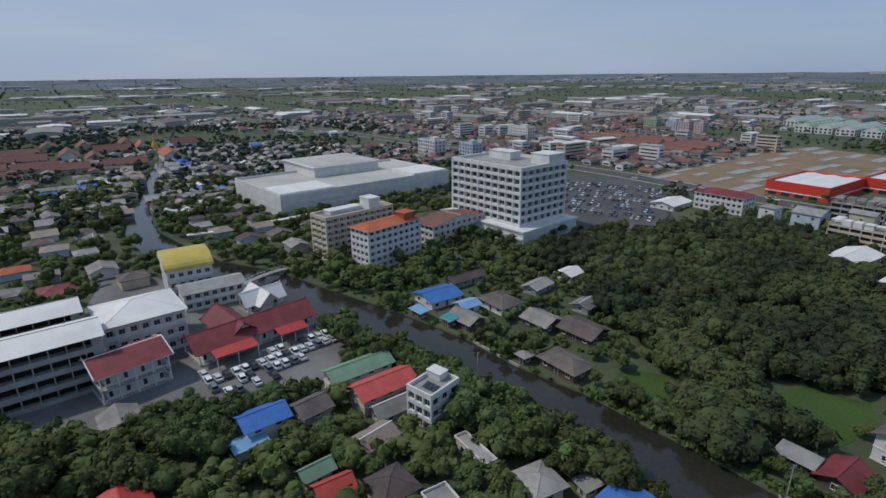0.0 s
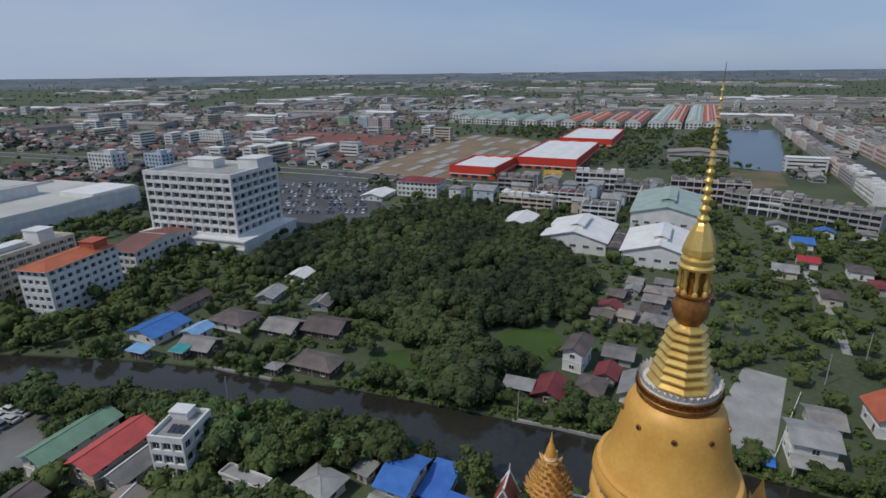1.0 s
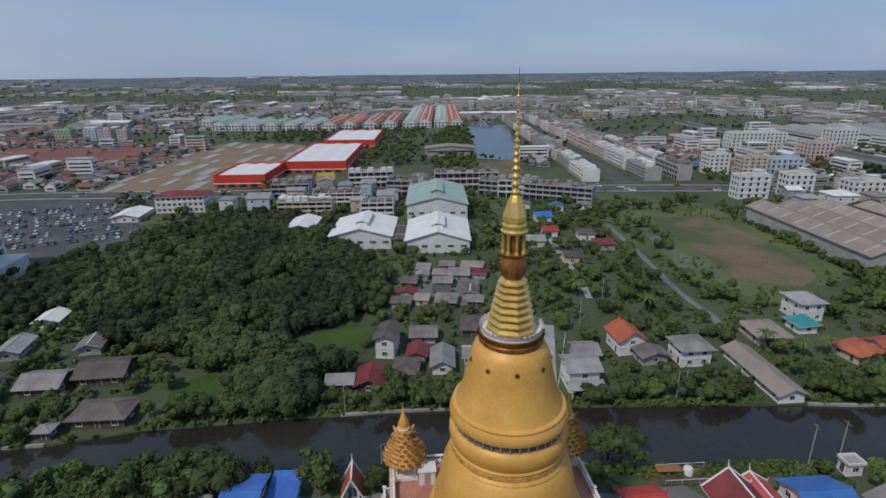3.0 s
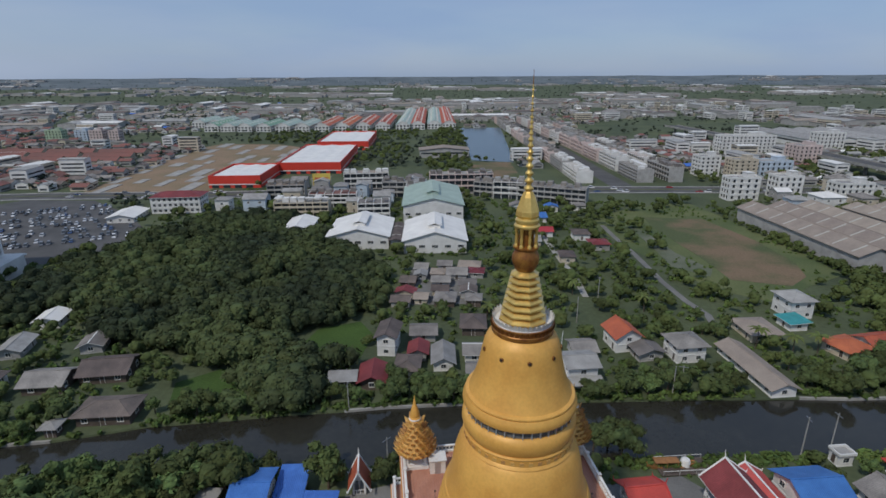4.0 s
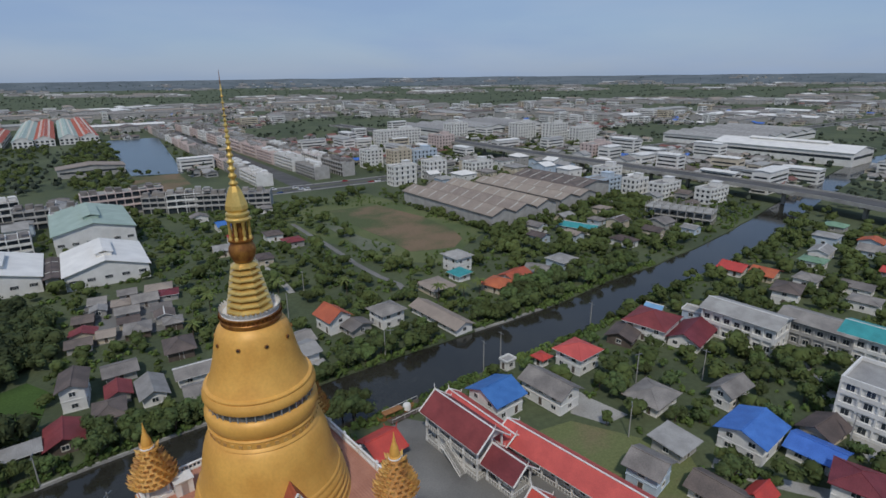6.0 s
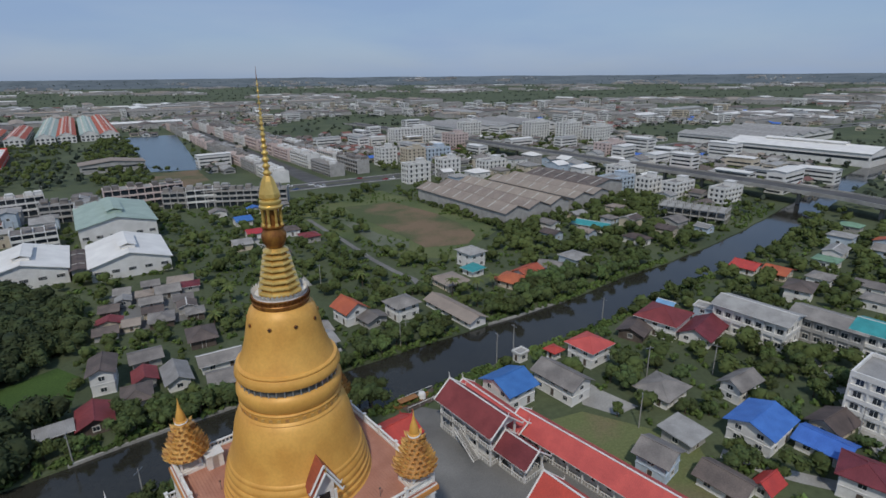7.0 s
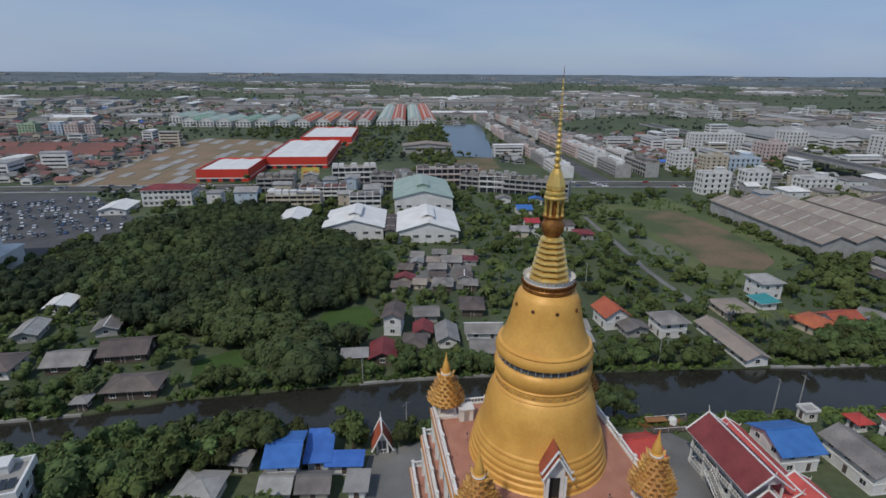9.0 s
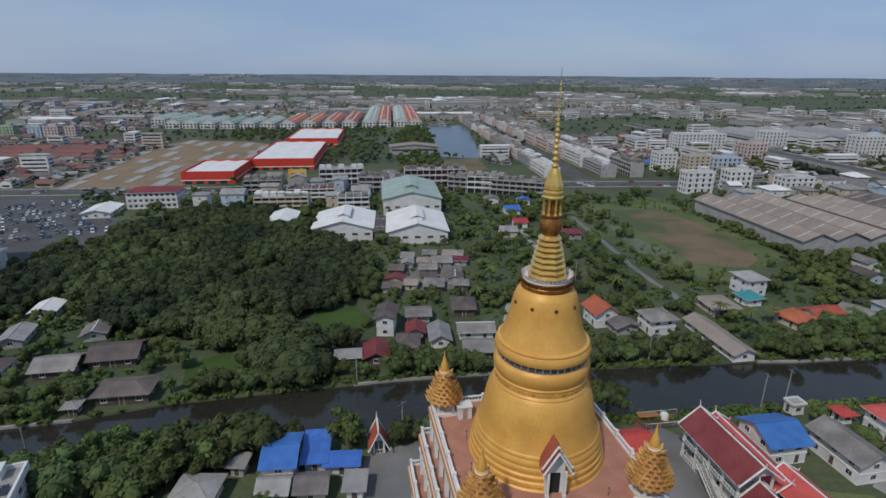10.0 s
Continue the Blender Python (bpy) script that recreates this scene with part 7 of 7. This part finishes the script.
# woodland and belts of trees too many to count
LOD = [crown_arrays(300 + i, (3.6, 4.2, 3.2, 3.9)[i], (4.6, 4.2, 5.2, 5.0)[i], 84, 0.68, 4) for i in range(4)]
WOODS = [crown_arrays(350 + i, (3.9, 4.4, 3.4, 4.1)[i], (4.4, 4.2, 5.0, 4.6)[i], 360, 0.37, 6) for i in range(4)]
FAR = [crown_arrays(400 + i, 4.0, 3.4, 4, 1.9, 1) for i in range(3)]


def far_z(d):
    """The plain's last stretch rises a little towards the horizon."""
    return float(np.interp(d, [4100, 4500, 4780], [0, 26, 56]))


def forest(name, spots, kinds, material, label, lift=2.4):
    P, Q, base = [], [], 0
    g = np.random.default_rng(77)
    for x, y, s in spots:
        pts, quads = kinds[g.integers(0, len(kinds))]
        a = g.uniform(0, 6.28)
        c, sn = math.cos(a) * s, math.sin(a) * s
        q = np.empty_like(pts)
        q[:, 0], q[:, 1], q[:, 2] = pts[:, 0] * c - pts[:, 1] * sn + x, pts[:, 0] * sn + pts[:, 1] * c + y, pts[:, 2] * s * g.uniform(0.85, 1.2) + lift * s + far_z(math.hypot(x, y))
        P.append(q)
        Q.append(quads + base)
        base += len(pts)
    if P:
        tagged(new(name, quads_mesh(name, np.concatenate(P), np.concatenate(Q), material)), label, "trees", kind="stuff")


def spots_in(poly, step, lo, hi, r=1.0, keep=1.0):
    xs, ys, out = [p[0] for p in poly], [p[1] for p in poly], []
    y = min(ys)
    while y < max(ys):
        x = min(xs)
        while x < max(xs):
            px, py = x + rt.uniform(-step, step) * 0.5, y + rt.uniform(-step, step) * 0.5
            if rt.random() < keep and inside(px, py, poly) and plant_ok(px, py, r):
                out.append((px, py, rt.uniform(lo, hi)))
            x += step
        y += step
    return out


forest("woodland", spots_in(WOOD, 5.0, 0.7, 1.7), WOODS, "leaf_wood", "dense dark green wood of broadleaf trees")
belts, TAKEN = spots_in([(-50, 96), (-4, 97), (-3, 113), (-50, 113)], 4.6, 0.5, 0.85, 0.6, 0.9), set()
for poly, step, lo, hi, keep in (([(-1.7, 115.2), (60.3, 123.0), (63.9, 140.8), (42.6, 182.0), (32.9, 247.5), (-8.9, 265.5), (-17.1, 190.8)], 6, 0.5, 1.0, 0.55), ([(103.5, 121.8), (194.4, 117.5), (234.3, 200.7), (113.4, 201.2)], 5.5, 0.75, 1.25, 0.85),
                                 ([(78.4, 275.7), (92.4, 282.8), (119.6, 201.7), (102.3, 161.1)], 6, 0.6, 0.9, 0.8), ([(-51.3, 44.7), (-0.4, 58.9), (-1.7, 115.2), (-52.4, 102.4)], 6, 0.45, 0.75, 0.55),
                                 ([(122.6, 43.2), (319.7, 31.5), (314.3, 145.4), (194.7, 107.4), (132.2, 69.7)], 6.5, 0.7, 1.1, 0.75), ([(63.2, -59.4), (325.2, -84.5), (318.7, 52.4), (153.9, 54.7), (102.3, 22.2)], 8, 0.5, 0.9, 0.5),
                                 ([(-368.5, -172.2), (-217.3, -162.1), (-203.9, -94.9), (-280.8, -115.2), (-368.2, -125.8)], 8, 0.7, 1.1, 0.7), ([(-280.8, -87.1), (-218.0, -29.0), (-172.4, 4.8), (-180.1, 47.8), (-227.3, 17.5), (-307.1, 41.4), (-350.7, -79.4)], 7, 0.8, 1.25, 0.85),
                                 ([(-142.8, -142.2), (-36.2, -131.3), (-42.8, -47.4), (-124.5, -78.8)], 7, 0.7, 1.1, 0.7), ([(-172.4, 10.5), (-87.9, 35.3), (-94.0, 61.8), (-145.2, 77.9), (-178.3, 57.3)], 6, 0.6, 1.0, 0.7),
                                 ([(-191.3, 71.5), (-172.7, 48.2), (-182.5, 113.0), (-202.6, 130.2)], 6, 0.8, 1.1, 0.9), ([(-108.7, 196.1), (-98.3, 221.7), (-128.9, 274.3), (-146.5, 199.1)], 7, 0.7, 1.1, 0.5),
                                 ([(-82.8, 434.5), (-43.1, 426.0), (-27.4, 312.4), (-92.2, 314.8), (-149.8, 505.3), (-178.8, 741.2), (-152.4, 743.2)], 9, 0.8, 1.3, 0.75), ([(-89.8, 754.9), (-37.4, 429.5), (1.7, 399.5), (-71.6, 754.3)], 9, 0.7, 1.0, 0.7),
                                 ([(-364.2, 489.9), (-177.3, 570.8), (-195.8, 687.2), (-379.4, 619.5)], 10, 0.7, 1.1, 0.7), ([(-430, -160), (-300, -125), (-300, 0), (-420, 40)], 9, 0.9, 1.3, 0.75), ([(-193.5, 375.5), (-139.5, 391.1), (-168.1, 537.5), (-212.0, 496.0)], 10, 0.7, 1.1, 0.7)):
    belts += spots_in(poly, step, lo, hi, 0.8, keep)
gb = np.random.default_rng(31)
for _ in range(26000):
    x, y = gb.uniform(-250, 290), gb.uniform(-130, 290)
    if len(belts) > 2150:
        break
    if inside(x, y, WOOD) or (-40 < x < 66 and -60 < y < 34) or noise.noise((x * 0.02, y * 0.02, 7.0)) < -0.38 or not plant_ok(x, y, 0.6):
        continue
    key = (int(x // 4.8), int(y // 4.8))
    if key in TAKEN:
        continue
    TAKEN.add(key)
    belts.append((x, y, gb.uniform(0.6, 1.15)))
for _ in range(6000):
    x, y = gb.uniform(-140, -48), gb.uniform(-110, 8)
    key = (int(x // 4.4), int(y // 4.4))
    if len(belts) > 2500 or key in TAKEN or noise.noise((x * 0.03, y * 0.03, 5.0)) < -0.35 or not plant_ok(x, y, 0.4):
        continue
    TAKEN.add(key)
    belts.append((x, y, gb.uniform(0.7, 1.15)))
for _ in range(9000):
    x, y = gb.uniform(-430, -165), gb.uniform(-190, 70)
    key = (int(x // 5.6), int(y // 5.6))
    if len(belts) > 3100 or key in TAKEN or noise.noise((x * 0.018, y * 0.018, 3.0)) < -0.3 or not plant_ok(x, y, 0.6):
        continue
    TAKEN.add(key)
    belts.append((x, y, gb.uniform(0.75, 1.35)))
for _ in range(3000):
    x, y = gb.uniform(100, 360), gb.uniform(205, 600)
    if len(belts) > 3650 or noise.noise((x * 0.02, y * 0.02, 6.0)) < -0.15 or not plant_ok(x, y, 0.6):
        continue
    belts.append((x, y, gb.uniform(0.7, 1.2)))
for _ in range(34):
    along = gb.uniform(-44, 44)
    belts.append((104.2 - 0.276 * along + gb.uniform(-1.2, 1.2), 213 + 0.961 * along, gb.uniform(0.35, 0.7)))
forest("tree_belt", belts, LOD, "leaf", "belts of mixed green trees between the houses")

# low shrubs, weeds and hedges that fill the gardens and the meadow
SHRUB = [crown_arrays(500 + i, 2.6, 1.9, 11, 0.95, 1) for i in range(4)]
shrubs = []
MEADOW = [(16, 236), (42, 268), (78, 294), (92, 256), (110, 196), (114, 172), (96, 156), (80, 136), (60, 146), (46, 170), (30, 200)]
for _ in range(40000):
    x, y = gb.uniform(-215, 280), gb.uniform(-120, 285)
    if len(shrubs) > 6200:
        break
    lo, hi = canal(x)
    if inside(x, y, WOOD) or (-40 < x < 66 and -60 < y < 34) or lo - 1 < y < hi + 1 or not is_free(x, y, -0.2):
        continue
    if inside(x, y, MEADOW):
        if inside(x, y, FIELD) or noise.noise((x * 0.05, y * 0.05, 2.0)) < -0.05:
            continue
        shrubs.append((x, y, gb.uniform(0.25, 0.6)))
    elif noise.noise((x * 0.035, y * 0.035, 1.0)) > -0.3 and not any(inside(x, y, c) for c in CLEAR):
        shrubs.append((x, y, gb.uniform(0.35, 0.85)))
for _ in range(1500):
    x = gb.uniform(-160, 160)
    lo, hi = canal(x)
    y = lo - gb.uniform(-0.3, 3) if gb.random() < 0.5 else hi + gb.uniform(-0.3, 3)
    if is_free(x, y, 0.0) and not any(inside(x, y, c) for c in CLEAR):
        shrubs.append((x, y, gb.uniform(0.3, 0.7)))
forest("undergrowth", shrubs, SHRUB, "leaf_shrub", "dense low shrubs and weeds between the houses", 0.35)

# ---- the town further off, too many houses to count ----
def far_town():
    g = np.random.default_rng(3)
    s = Shape()
    mats = ["white_wall", "roof_grey", "roof_light", "roof_brown", "roof_orange", "roof_white", "grey_wall", "roof_palegreen", "roof_beige", "roof_blue", "dark_glass", "cream_wall", "roof_brick"]
    c, sn = math.cos(radians(16)), math.sin(radians(16))
    seen = set()
    for _ in range(60000):
        if len(seen) > 9500:
            break
        d = 330 + 4400 * g.random() ** 1.7
        a = g.uniform(-2.35, 1.75)
        x, y = math.sin(a) * d, math.cos(a) * d
        dens = noise.noise((x * 0.0024, y * 0.0024, 4.0))
        if dens < -0.12 + 0.3 * (d > 1600) or (x * x + y * y < 400 ** 2 and not (x < -290 or x > 220)):
            continue
        # streets of plots
        u, v = x * c + y * sn, y * c - x * sn
        u, v = round(u / 22) * 22 + g.choice((-4.8, 4.8)) + g.uniform(-0.6, 0.6), round(v / 11) * 11 + g.uniform(-0.8, 0.8)
        x, y = u * c - v * sn, u * sn + v * c
        key = (int(u // 9), int(v // 9))
        if key in seen or not plant_ok(x, y, 6):
            continue
        seen.add(key)
        big = g.random() < (0.0 if d < 900 else 0.05 if d < 1500 else 0.28)
        zone = noise.noise((x * 0.005, y * 0.005, 9.0))
        if big:
            w, l, h = g.uniform(18, 45), g.uniform(40, 120), g.uniform(6, 10)
            roof, wall, rise = g.choice([2, 5, 1, 8, 1, 3]), 6, 2.0
        elif g.random() < (0.10 if x > 120 else 0.03 if y > 200 else 0.0) and d < 1500:
            w, l, h = g.uniform(9, 13), g.uniform(14, 30), g.uniform(9, 16)
            roof, wall, rise = g.choice([0, 0, 2]), g.choice([0, 0, 0, 11]), 0.5
        else:
            w, l, h = g.uniform(6.5, 9.4), g.uniform(8, 12), g.uniform(2.8, 4.8)
            roof = g.choice([12, 12, 3, 12, 3, 1, 2] if zone > 0.05 or (x < -250 and 120 < y < 640) else [1, 2, 3, 1, 8, 9 if g.random() < 0.2 else 2, 5 if g.random() < 0.4 else 1])
            wall, rise = g.choice([0, 6, 6, 11]), w * 0.2
        ang = radians(16 + 90 * g.integers(0, 2) + g.uniform(-3, 3))
        m = Matrix.Translation((x, y, far_z(math.hypot(x, y)))) @ Matrix.Rotation(ang, 4, "Z")
        P = lambda px, py, pz: tuple(m @ Vector((px, py, pz)))
        w2, l2 = w / 2, l / 2
        b = [(-w2, -l2), (w2, -l2), (w2, l2), (-w2, l2)]
        for k in range(4):
            (ax, ay), (bx, by) = b[k], b[(k + 1) % 4]
            s.face([P(ax, ay, -0.5), P(bx, by, -0.5), P(bx, by, h), P(ax, ay, h)], wall)
        e = 0.6
        for sg in (-1, 1):
            q = [P(sg * (w2 + e), -l2 - e, h - 0.2), P(sg * (w2 + e), l2 + e, h - 0.2), P(0, l2 + e, h + rise), P(0, -l2 - e, h + rise)]
            s.face(q if sg > 0 else list(reversed(q)), roof)
            p = [P(-w2, sg * l2, h), P(w2, sg * l2, h), P(0, sg * l2, h + rise)]
            s.face(p if sg < 0 else list(reversed(p)), wall)
        if not big and d < 1500:
            for st in range(1, max(2, int(h / 3) + 1)):
                for k in range(4):
                    (ax, ay), (bx, by) = b[k], b[(k + 1) % 4]
                    L = math.hypot(bx - ax, by - ay)
                    nx, ny = (by - ay) / L * 0.06, -(bx - ax) / L * 0.06
                    f0, f1 = 1.4 / L, 1 - 1.4 / L
                    q = [(ax + (bx - ax) * f + nx, ay + (by - ay) * f + ny) for f in (f0, f1)]
                    s.face([P(*q[0], st * 3 - 2.1), P(*q[1], st * 3 - 2.1), P(*q[1], st * 3 - 0.9), P(*q[0], st * 3 - 0.9)], 10)
    tagged(new("distant_town", s.mesh("distant_town", mats)), "low dense town of grey, white and brown roofs", "town", kind="stuff")


far_town()
ft = []
g_ = np.random.default_rng(9)
for _ in range(60000):
    d = 330 + 4350 * g_.random() ** 1.75
    a = g_.uniform(-2.35, 1.8)
    x, y = math.sin(a) * d, math.cos(a) * d
    n1 = noise.noise((x * 0.0024, y * 0.0024, 4.0))
    if g_.random() < (0.35 if n1 > -0.12 else 0.0) or not plant_ok(x, y, 1.5) or (d < 400 and -250 < x < 230):
        continue
    if d > 700 and g_.random() < 0.65:
        # hedgerows along field edges
        u, v = x * 0.961 + y * 0.276, y * 0.961 - x * 0.276
        v = round(v / (110 + d * 0.03)) * (110 + d * 0.03) + g_.uniform(-5, 5)
        x, y = u * 0.961 - v * 0.276, u * 0.276 + v * 0.961
        if not plant_ok(x, y, 1.5) or math.hypot(x, y) > 4650:
            continue
    ft.append((x, y, g_.uniform(0.55, 1.15) * (1 + d / 6000)))
    if len(ft) > 13000:
        break
for _ in range(9000):
    x, y = g_.uniform(-900, -300), g_.uniform(-420, 140)
    if len(ft) > 15500:
        break
    if noise.noise((x * 0.006, y * 0.006, 8.0)) > -0.25 and plant_ok(x, y, 1.0):
        ft.append((x, y, g_.uniform(0.8, 1.6)))
forest("distant_trees", ft, FAR, "leaf_far_haze", "scattered dark trees of the distant plain, haze mixed into their green")

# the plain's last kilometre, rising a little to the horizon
# blue-grey distance haze is painted into this colour
plain = mat("hazed_plain", (0.145, 0.17, 0.18), 0.95, 0.3, 0.006, 0.05, 0.0, second=(0.10, 0.122, 0.132), contrast=(0.4, 0.62))
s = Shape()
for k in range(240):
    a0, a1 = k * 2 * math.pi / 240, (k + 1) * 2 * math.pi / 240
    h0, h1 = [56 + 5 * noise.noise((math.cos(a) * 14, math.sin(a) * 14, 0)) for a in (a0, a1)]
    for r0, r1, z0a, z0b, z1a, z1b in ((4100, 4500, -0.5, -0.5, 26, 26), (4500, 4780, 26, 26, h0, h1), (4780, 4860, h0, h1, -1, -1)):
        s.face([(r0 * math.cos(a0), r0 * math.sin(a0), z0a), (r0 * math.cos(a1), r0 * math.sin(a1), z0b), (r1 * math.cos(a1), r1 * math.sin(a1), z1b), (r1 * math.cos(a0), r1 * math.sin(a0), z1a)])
tagged(new("backdrop", s.mesh("backdrop", plain)), "plain at the horizon with blue-grey haze in its colour", "horizon", kind="structure")

# ---- vehicles ----
def car_meshes(paint, van):
    b = Shape()
    L, W = 2.15, 0.86
    prof = [(-L, 0.35), (-L, 0.8), (-L + 0.15, 0.95), (-0.95, 1.0), (-0.45, 1.05), (1.7, 1.05), (L, 0.9), (L, 0.35)]
    n = len(prof)
    for sg in (-1, 1):
        b.face([(x, sg * W, z) for x, z in (prof if sg < 0 else list(reversed(prof)))])
    for k in range(n):
        (xa, za), (xb, zb) = prof[k], prof[(k + 1) % n]
        b.face([(xa, -W, za), (xa, W, za), (xb, W, zb), (xb, -W, zb)])
    h = 1.85 if van else 1.45
    c = Shape()
    lo, hi = [(-1.0, W - 0.04), (1.75, W - 0.04)], [(-0.35, W - 0.2), (1.35 if not van else 1.7, W - 0.2)]
    q = [(lo[0][0], -lo[0][1], 1.0), (lo[1][0], -lo[1][1], 1.0), (lo[1][0], lo[1][1], 1.0), (lo[0][0], lo[0][1], 1.0)]
    t = [(hi[0][0], -hi[0][1], h), (hi[1][0], -hi[1][1], h), (hi[1][0], hi[1][1], h), (hi[0][0], hi[0][1], h)]
    for k in range(4):
        c.face([q[k], q[(k + 1) % 4], t[(k + 1) % 4], t[k]])
    r = Shape()
    r.box(hi[0][0] - 0.03, hi[1][0] + 0.03, -hi[0][1] - 0.02, hi[0][1] + 0.02, h - 0.03, h + 0.04)
    return b.mesh("car_body", paint), c.mesh("car_windows", "dark_glass"), r.mesh("car_roof", paint)


wheel = Shape()
wheel.bar((0, -0.1, 0), (0, 0.1, 0), 0.32, 12)
WHEEL = wheel.mesh("wheel", "rubber")
CARS, PAINT = [], ["white", "silver", "black", "dark red", "dark grey", "dark blue"]
for i in range(6):
    CARS.append(car_meshes("car%d" % i, i in (0, 4)))
FAR_BODY = []
for body, glass, lid in CARS:
    bm = bmesh.new()
    bm.from_mesh(body)
    bm.from_mesh(lid)
    me = body.copy()
    bm.to_mesh(me)
    bm.free()
    FAR_BODY.append(me)


def car(x, y, yaw, i, group, far=False):
    t = thing("car", x, y, 0.09 if not far else -0.2, yaw, "%s car parked on the asphalt" % PAINT[i], "car", group)
    if far:
        part("body", FAR_BODY[i], t)
        part("glazing", CARS[i][1], t)
        return
    for nm, me in zip(("body", "glazing", "roof"), CARS[i]):
        part(nm, me, t)
    for sx in (-1.35, 1.35):
        for sy in (-0.8, 0.8):
            part("wheel", WHEEL, t, Matrix.Translation((sx, sy, 0.32)))


rc = random.Random(8)
PICK = [0, 0, 0, 1, 1, 1, 2, 4, 4, 3, 5]
for row in range(16):
    for k in range(44):
        u, v = -66 + k * 3.0, -52 + row * 6.2
        x = -272 + u * math.cos(radians(38)) - v * math.sin(radians(38))
        y = 168 + u * math.sin(radians(38)) + v * math.cos(radians(38))
        if rc.random() < (0.6 if row % 3 else 0.0) and inside(x, y, HOSP_LOT) and is_free(x, y, 2):
            car(x, y, 128 + rc.uniform(-3, 3), rc.choice([0, 1, 1, 2, 4, 4, 4, 5]), "cars in the hospital car park", True)
LOT = [(-129.9, -62.6), (-131.5, -52.3), (-138.0, -42), (-140, -29.6), (-144.0, -20.5), (-135.7, -24), (-124.5, -38.8), (-117.2, -44.9), (-116.5, -56)]
for row in range(11):
    for k in range(26):
        u, v = -33 + k * 2.4, -22 + row * 4.3
        x = -125.0 + u * math.cos(radians(110)) + v * math.cos(radians(20))
        y = -42.0 + u * math.sin(radians(110)) + v * math.sin(radians(20))
        lo, hi = canal(x)
        if inside(x, y, LOT) and rc.random() < 0.86 and is_free(x, y, 0.2) and y < lo - 1:
            car(x, y, 20 + rc.uniform(-5, 5), rc.choice([0, 0, 0, 1, 1, 4, 2]), "cars at the market")
for k in range(46):
    f = rc.uniform(0, 1)
    i = rc.choice((2, 3, 4, 5, 6))
    (x0, y0), (x1, y1) = ROAD[i], ROAD[i + 1]
    side = rc.choice((-1, 1))
    dx, dy = (x1 - x0), (y1 - y0)
    L = math.hypot(dx, dy)
    off = side * rc.choice((3.5, 7.0))
    car(x0 + dx * f - dy / L * off, y0 + dy * f + dx / L * off, math.degrees(math.atan2(dy, dx)) + (180 if side > 0 else 0), rc.choice(PICK), "cars on the main road", True)

# ---- poles and small things ----
def pole(x, y, h, label="grey concrete power pole with crossarm", arm=True):
    t = thing("utility_pole", x, y, 0, rt.uniform(0, 180), label, "pole", "poles along lanes and canal")
    s = Shape()
    s.bar((0, 0, -0.3), (0, 0, h), 0.16, 8, 0, 0.1)
    part("shaft", s.mesh("pole_shaft", "concrete"), t)
    if arm:
        a = Shape()
        a.box(-1.1, 1.1, -0.07, 0.07, h - 0.6, h - 0.45)
        part("crossarm", a.mesh("crossarm", "steel"), t)


for x, y, h in ((56.1, 52.4, 9), (62.2, 54.4, 9.5), (-27.0, 27.4, 9), (-43.5, 47.0, 7), (33.4, 69.5, 8), (35.4, 70.6, 8), (99.0, 64.0, 8), (-100.9, 7.8, 8), (89.6, 31.7, 9), (106.4, 26.4, 9), (73.5, 15.0, 9), (113.6, -5.5, 9), (10.5, 106.2, 9), (18.0, 126.1, 9), (-109.7, 230.0, 12), (-137.8, 245.9, 14), (-118.1, 302.9, 16)):
    pole(x, y, h)
gt = thing("railing", -0.5, 80.3, 0, 88, "low white railing beside the wharf yard", "railing")
for k in range(9):
    s = Shape()
    s.box(-0.06, 0.06, -0.06, 0.06, 0, 1.0)
    part("post", s.mesh("railing_post", "white_paint"), gt, Matrix.Translation((-18 + k * 4.4, -6.2, 0.06)))
s = Shape()
s.box(-18.2, 17.4, -6.26, -6.14, 0.95, 1.05)
part("rail", s.mesh("railing_rail", "white_paint"), gt)
tp = thing("tarpaulin", 2.5, 62.2, 0.3, 18, "blue tarpaulin on a low frame by the water", "tarpaulin")
s = Shape()
s.face([(-3.4, -1.2, 1.6), (3.4, -1.2, 1.6), (3.4, 1.2, 2.4), (-3.4, 1.2, 2.4)])
s.face([(-3.4, 1.2, 2.36), (3.4, 1.2, 2.36), (3.4, -1.2, 1.56), (-3.4, -1.2, 1.56)])
part("sheet", s.mesh("tarp_sheet", "tarp_blue"), tp)
for u in (-3.3, 3.3):
    for v, z in ((-1.1, 1.6), (1.1, 2.3)):
        s = Shape()
        s.bar((u, v, -0.4), (u, v, z), 0.05, 6)
        part("leg", s.mesh("tarp_leg", "steel"), tp)
# planks, pallets and foundations on the building site
rs = random.Random(4)
for k in range(260):
    x, y = rs.uniform(-385, -240), rs.uniform(245, 495)
    if inside(x, y, SITE) and is_free(x, y, 10):
        t = thing("foundation_slab", x, y, 0.06, 15, "pale concrete foundation slab on bare soil", "foundation", "foundations on the building site")
        s = Shape()
        fw, fl = rs.uniform(3, 5), rs.uniform(8, 18)
        claim(x, y, 15, fw * 2, fl * 2, 2.5)
        s.box(-fw, fw, -fl, fl, 0, 0.35)
        part("slab", s.mesh("foundation", "concrete"), t)
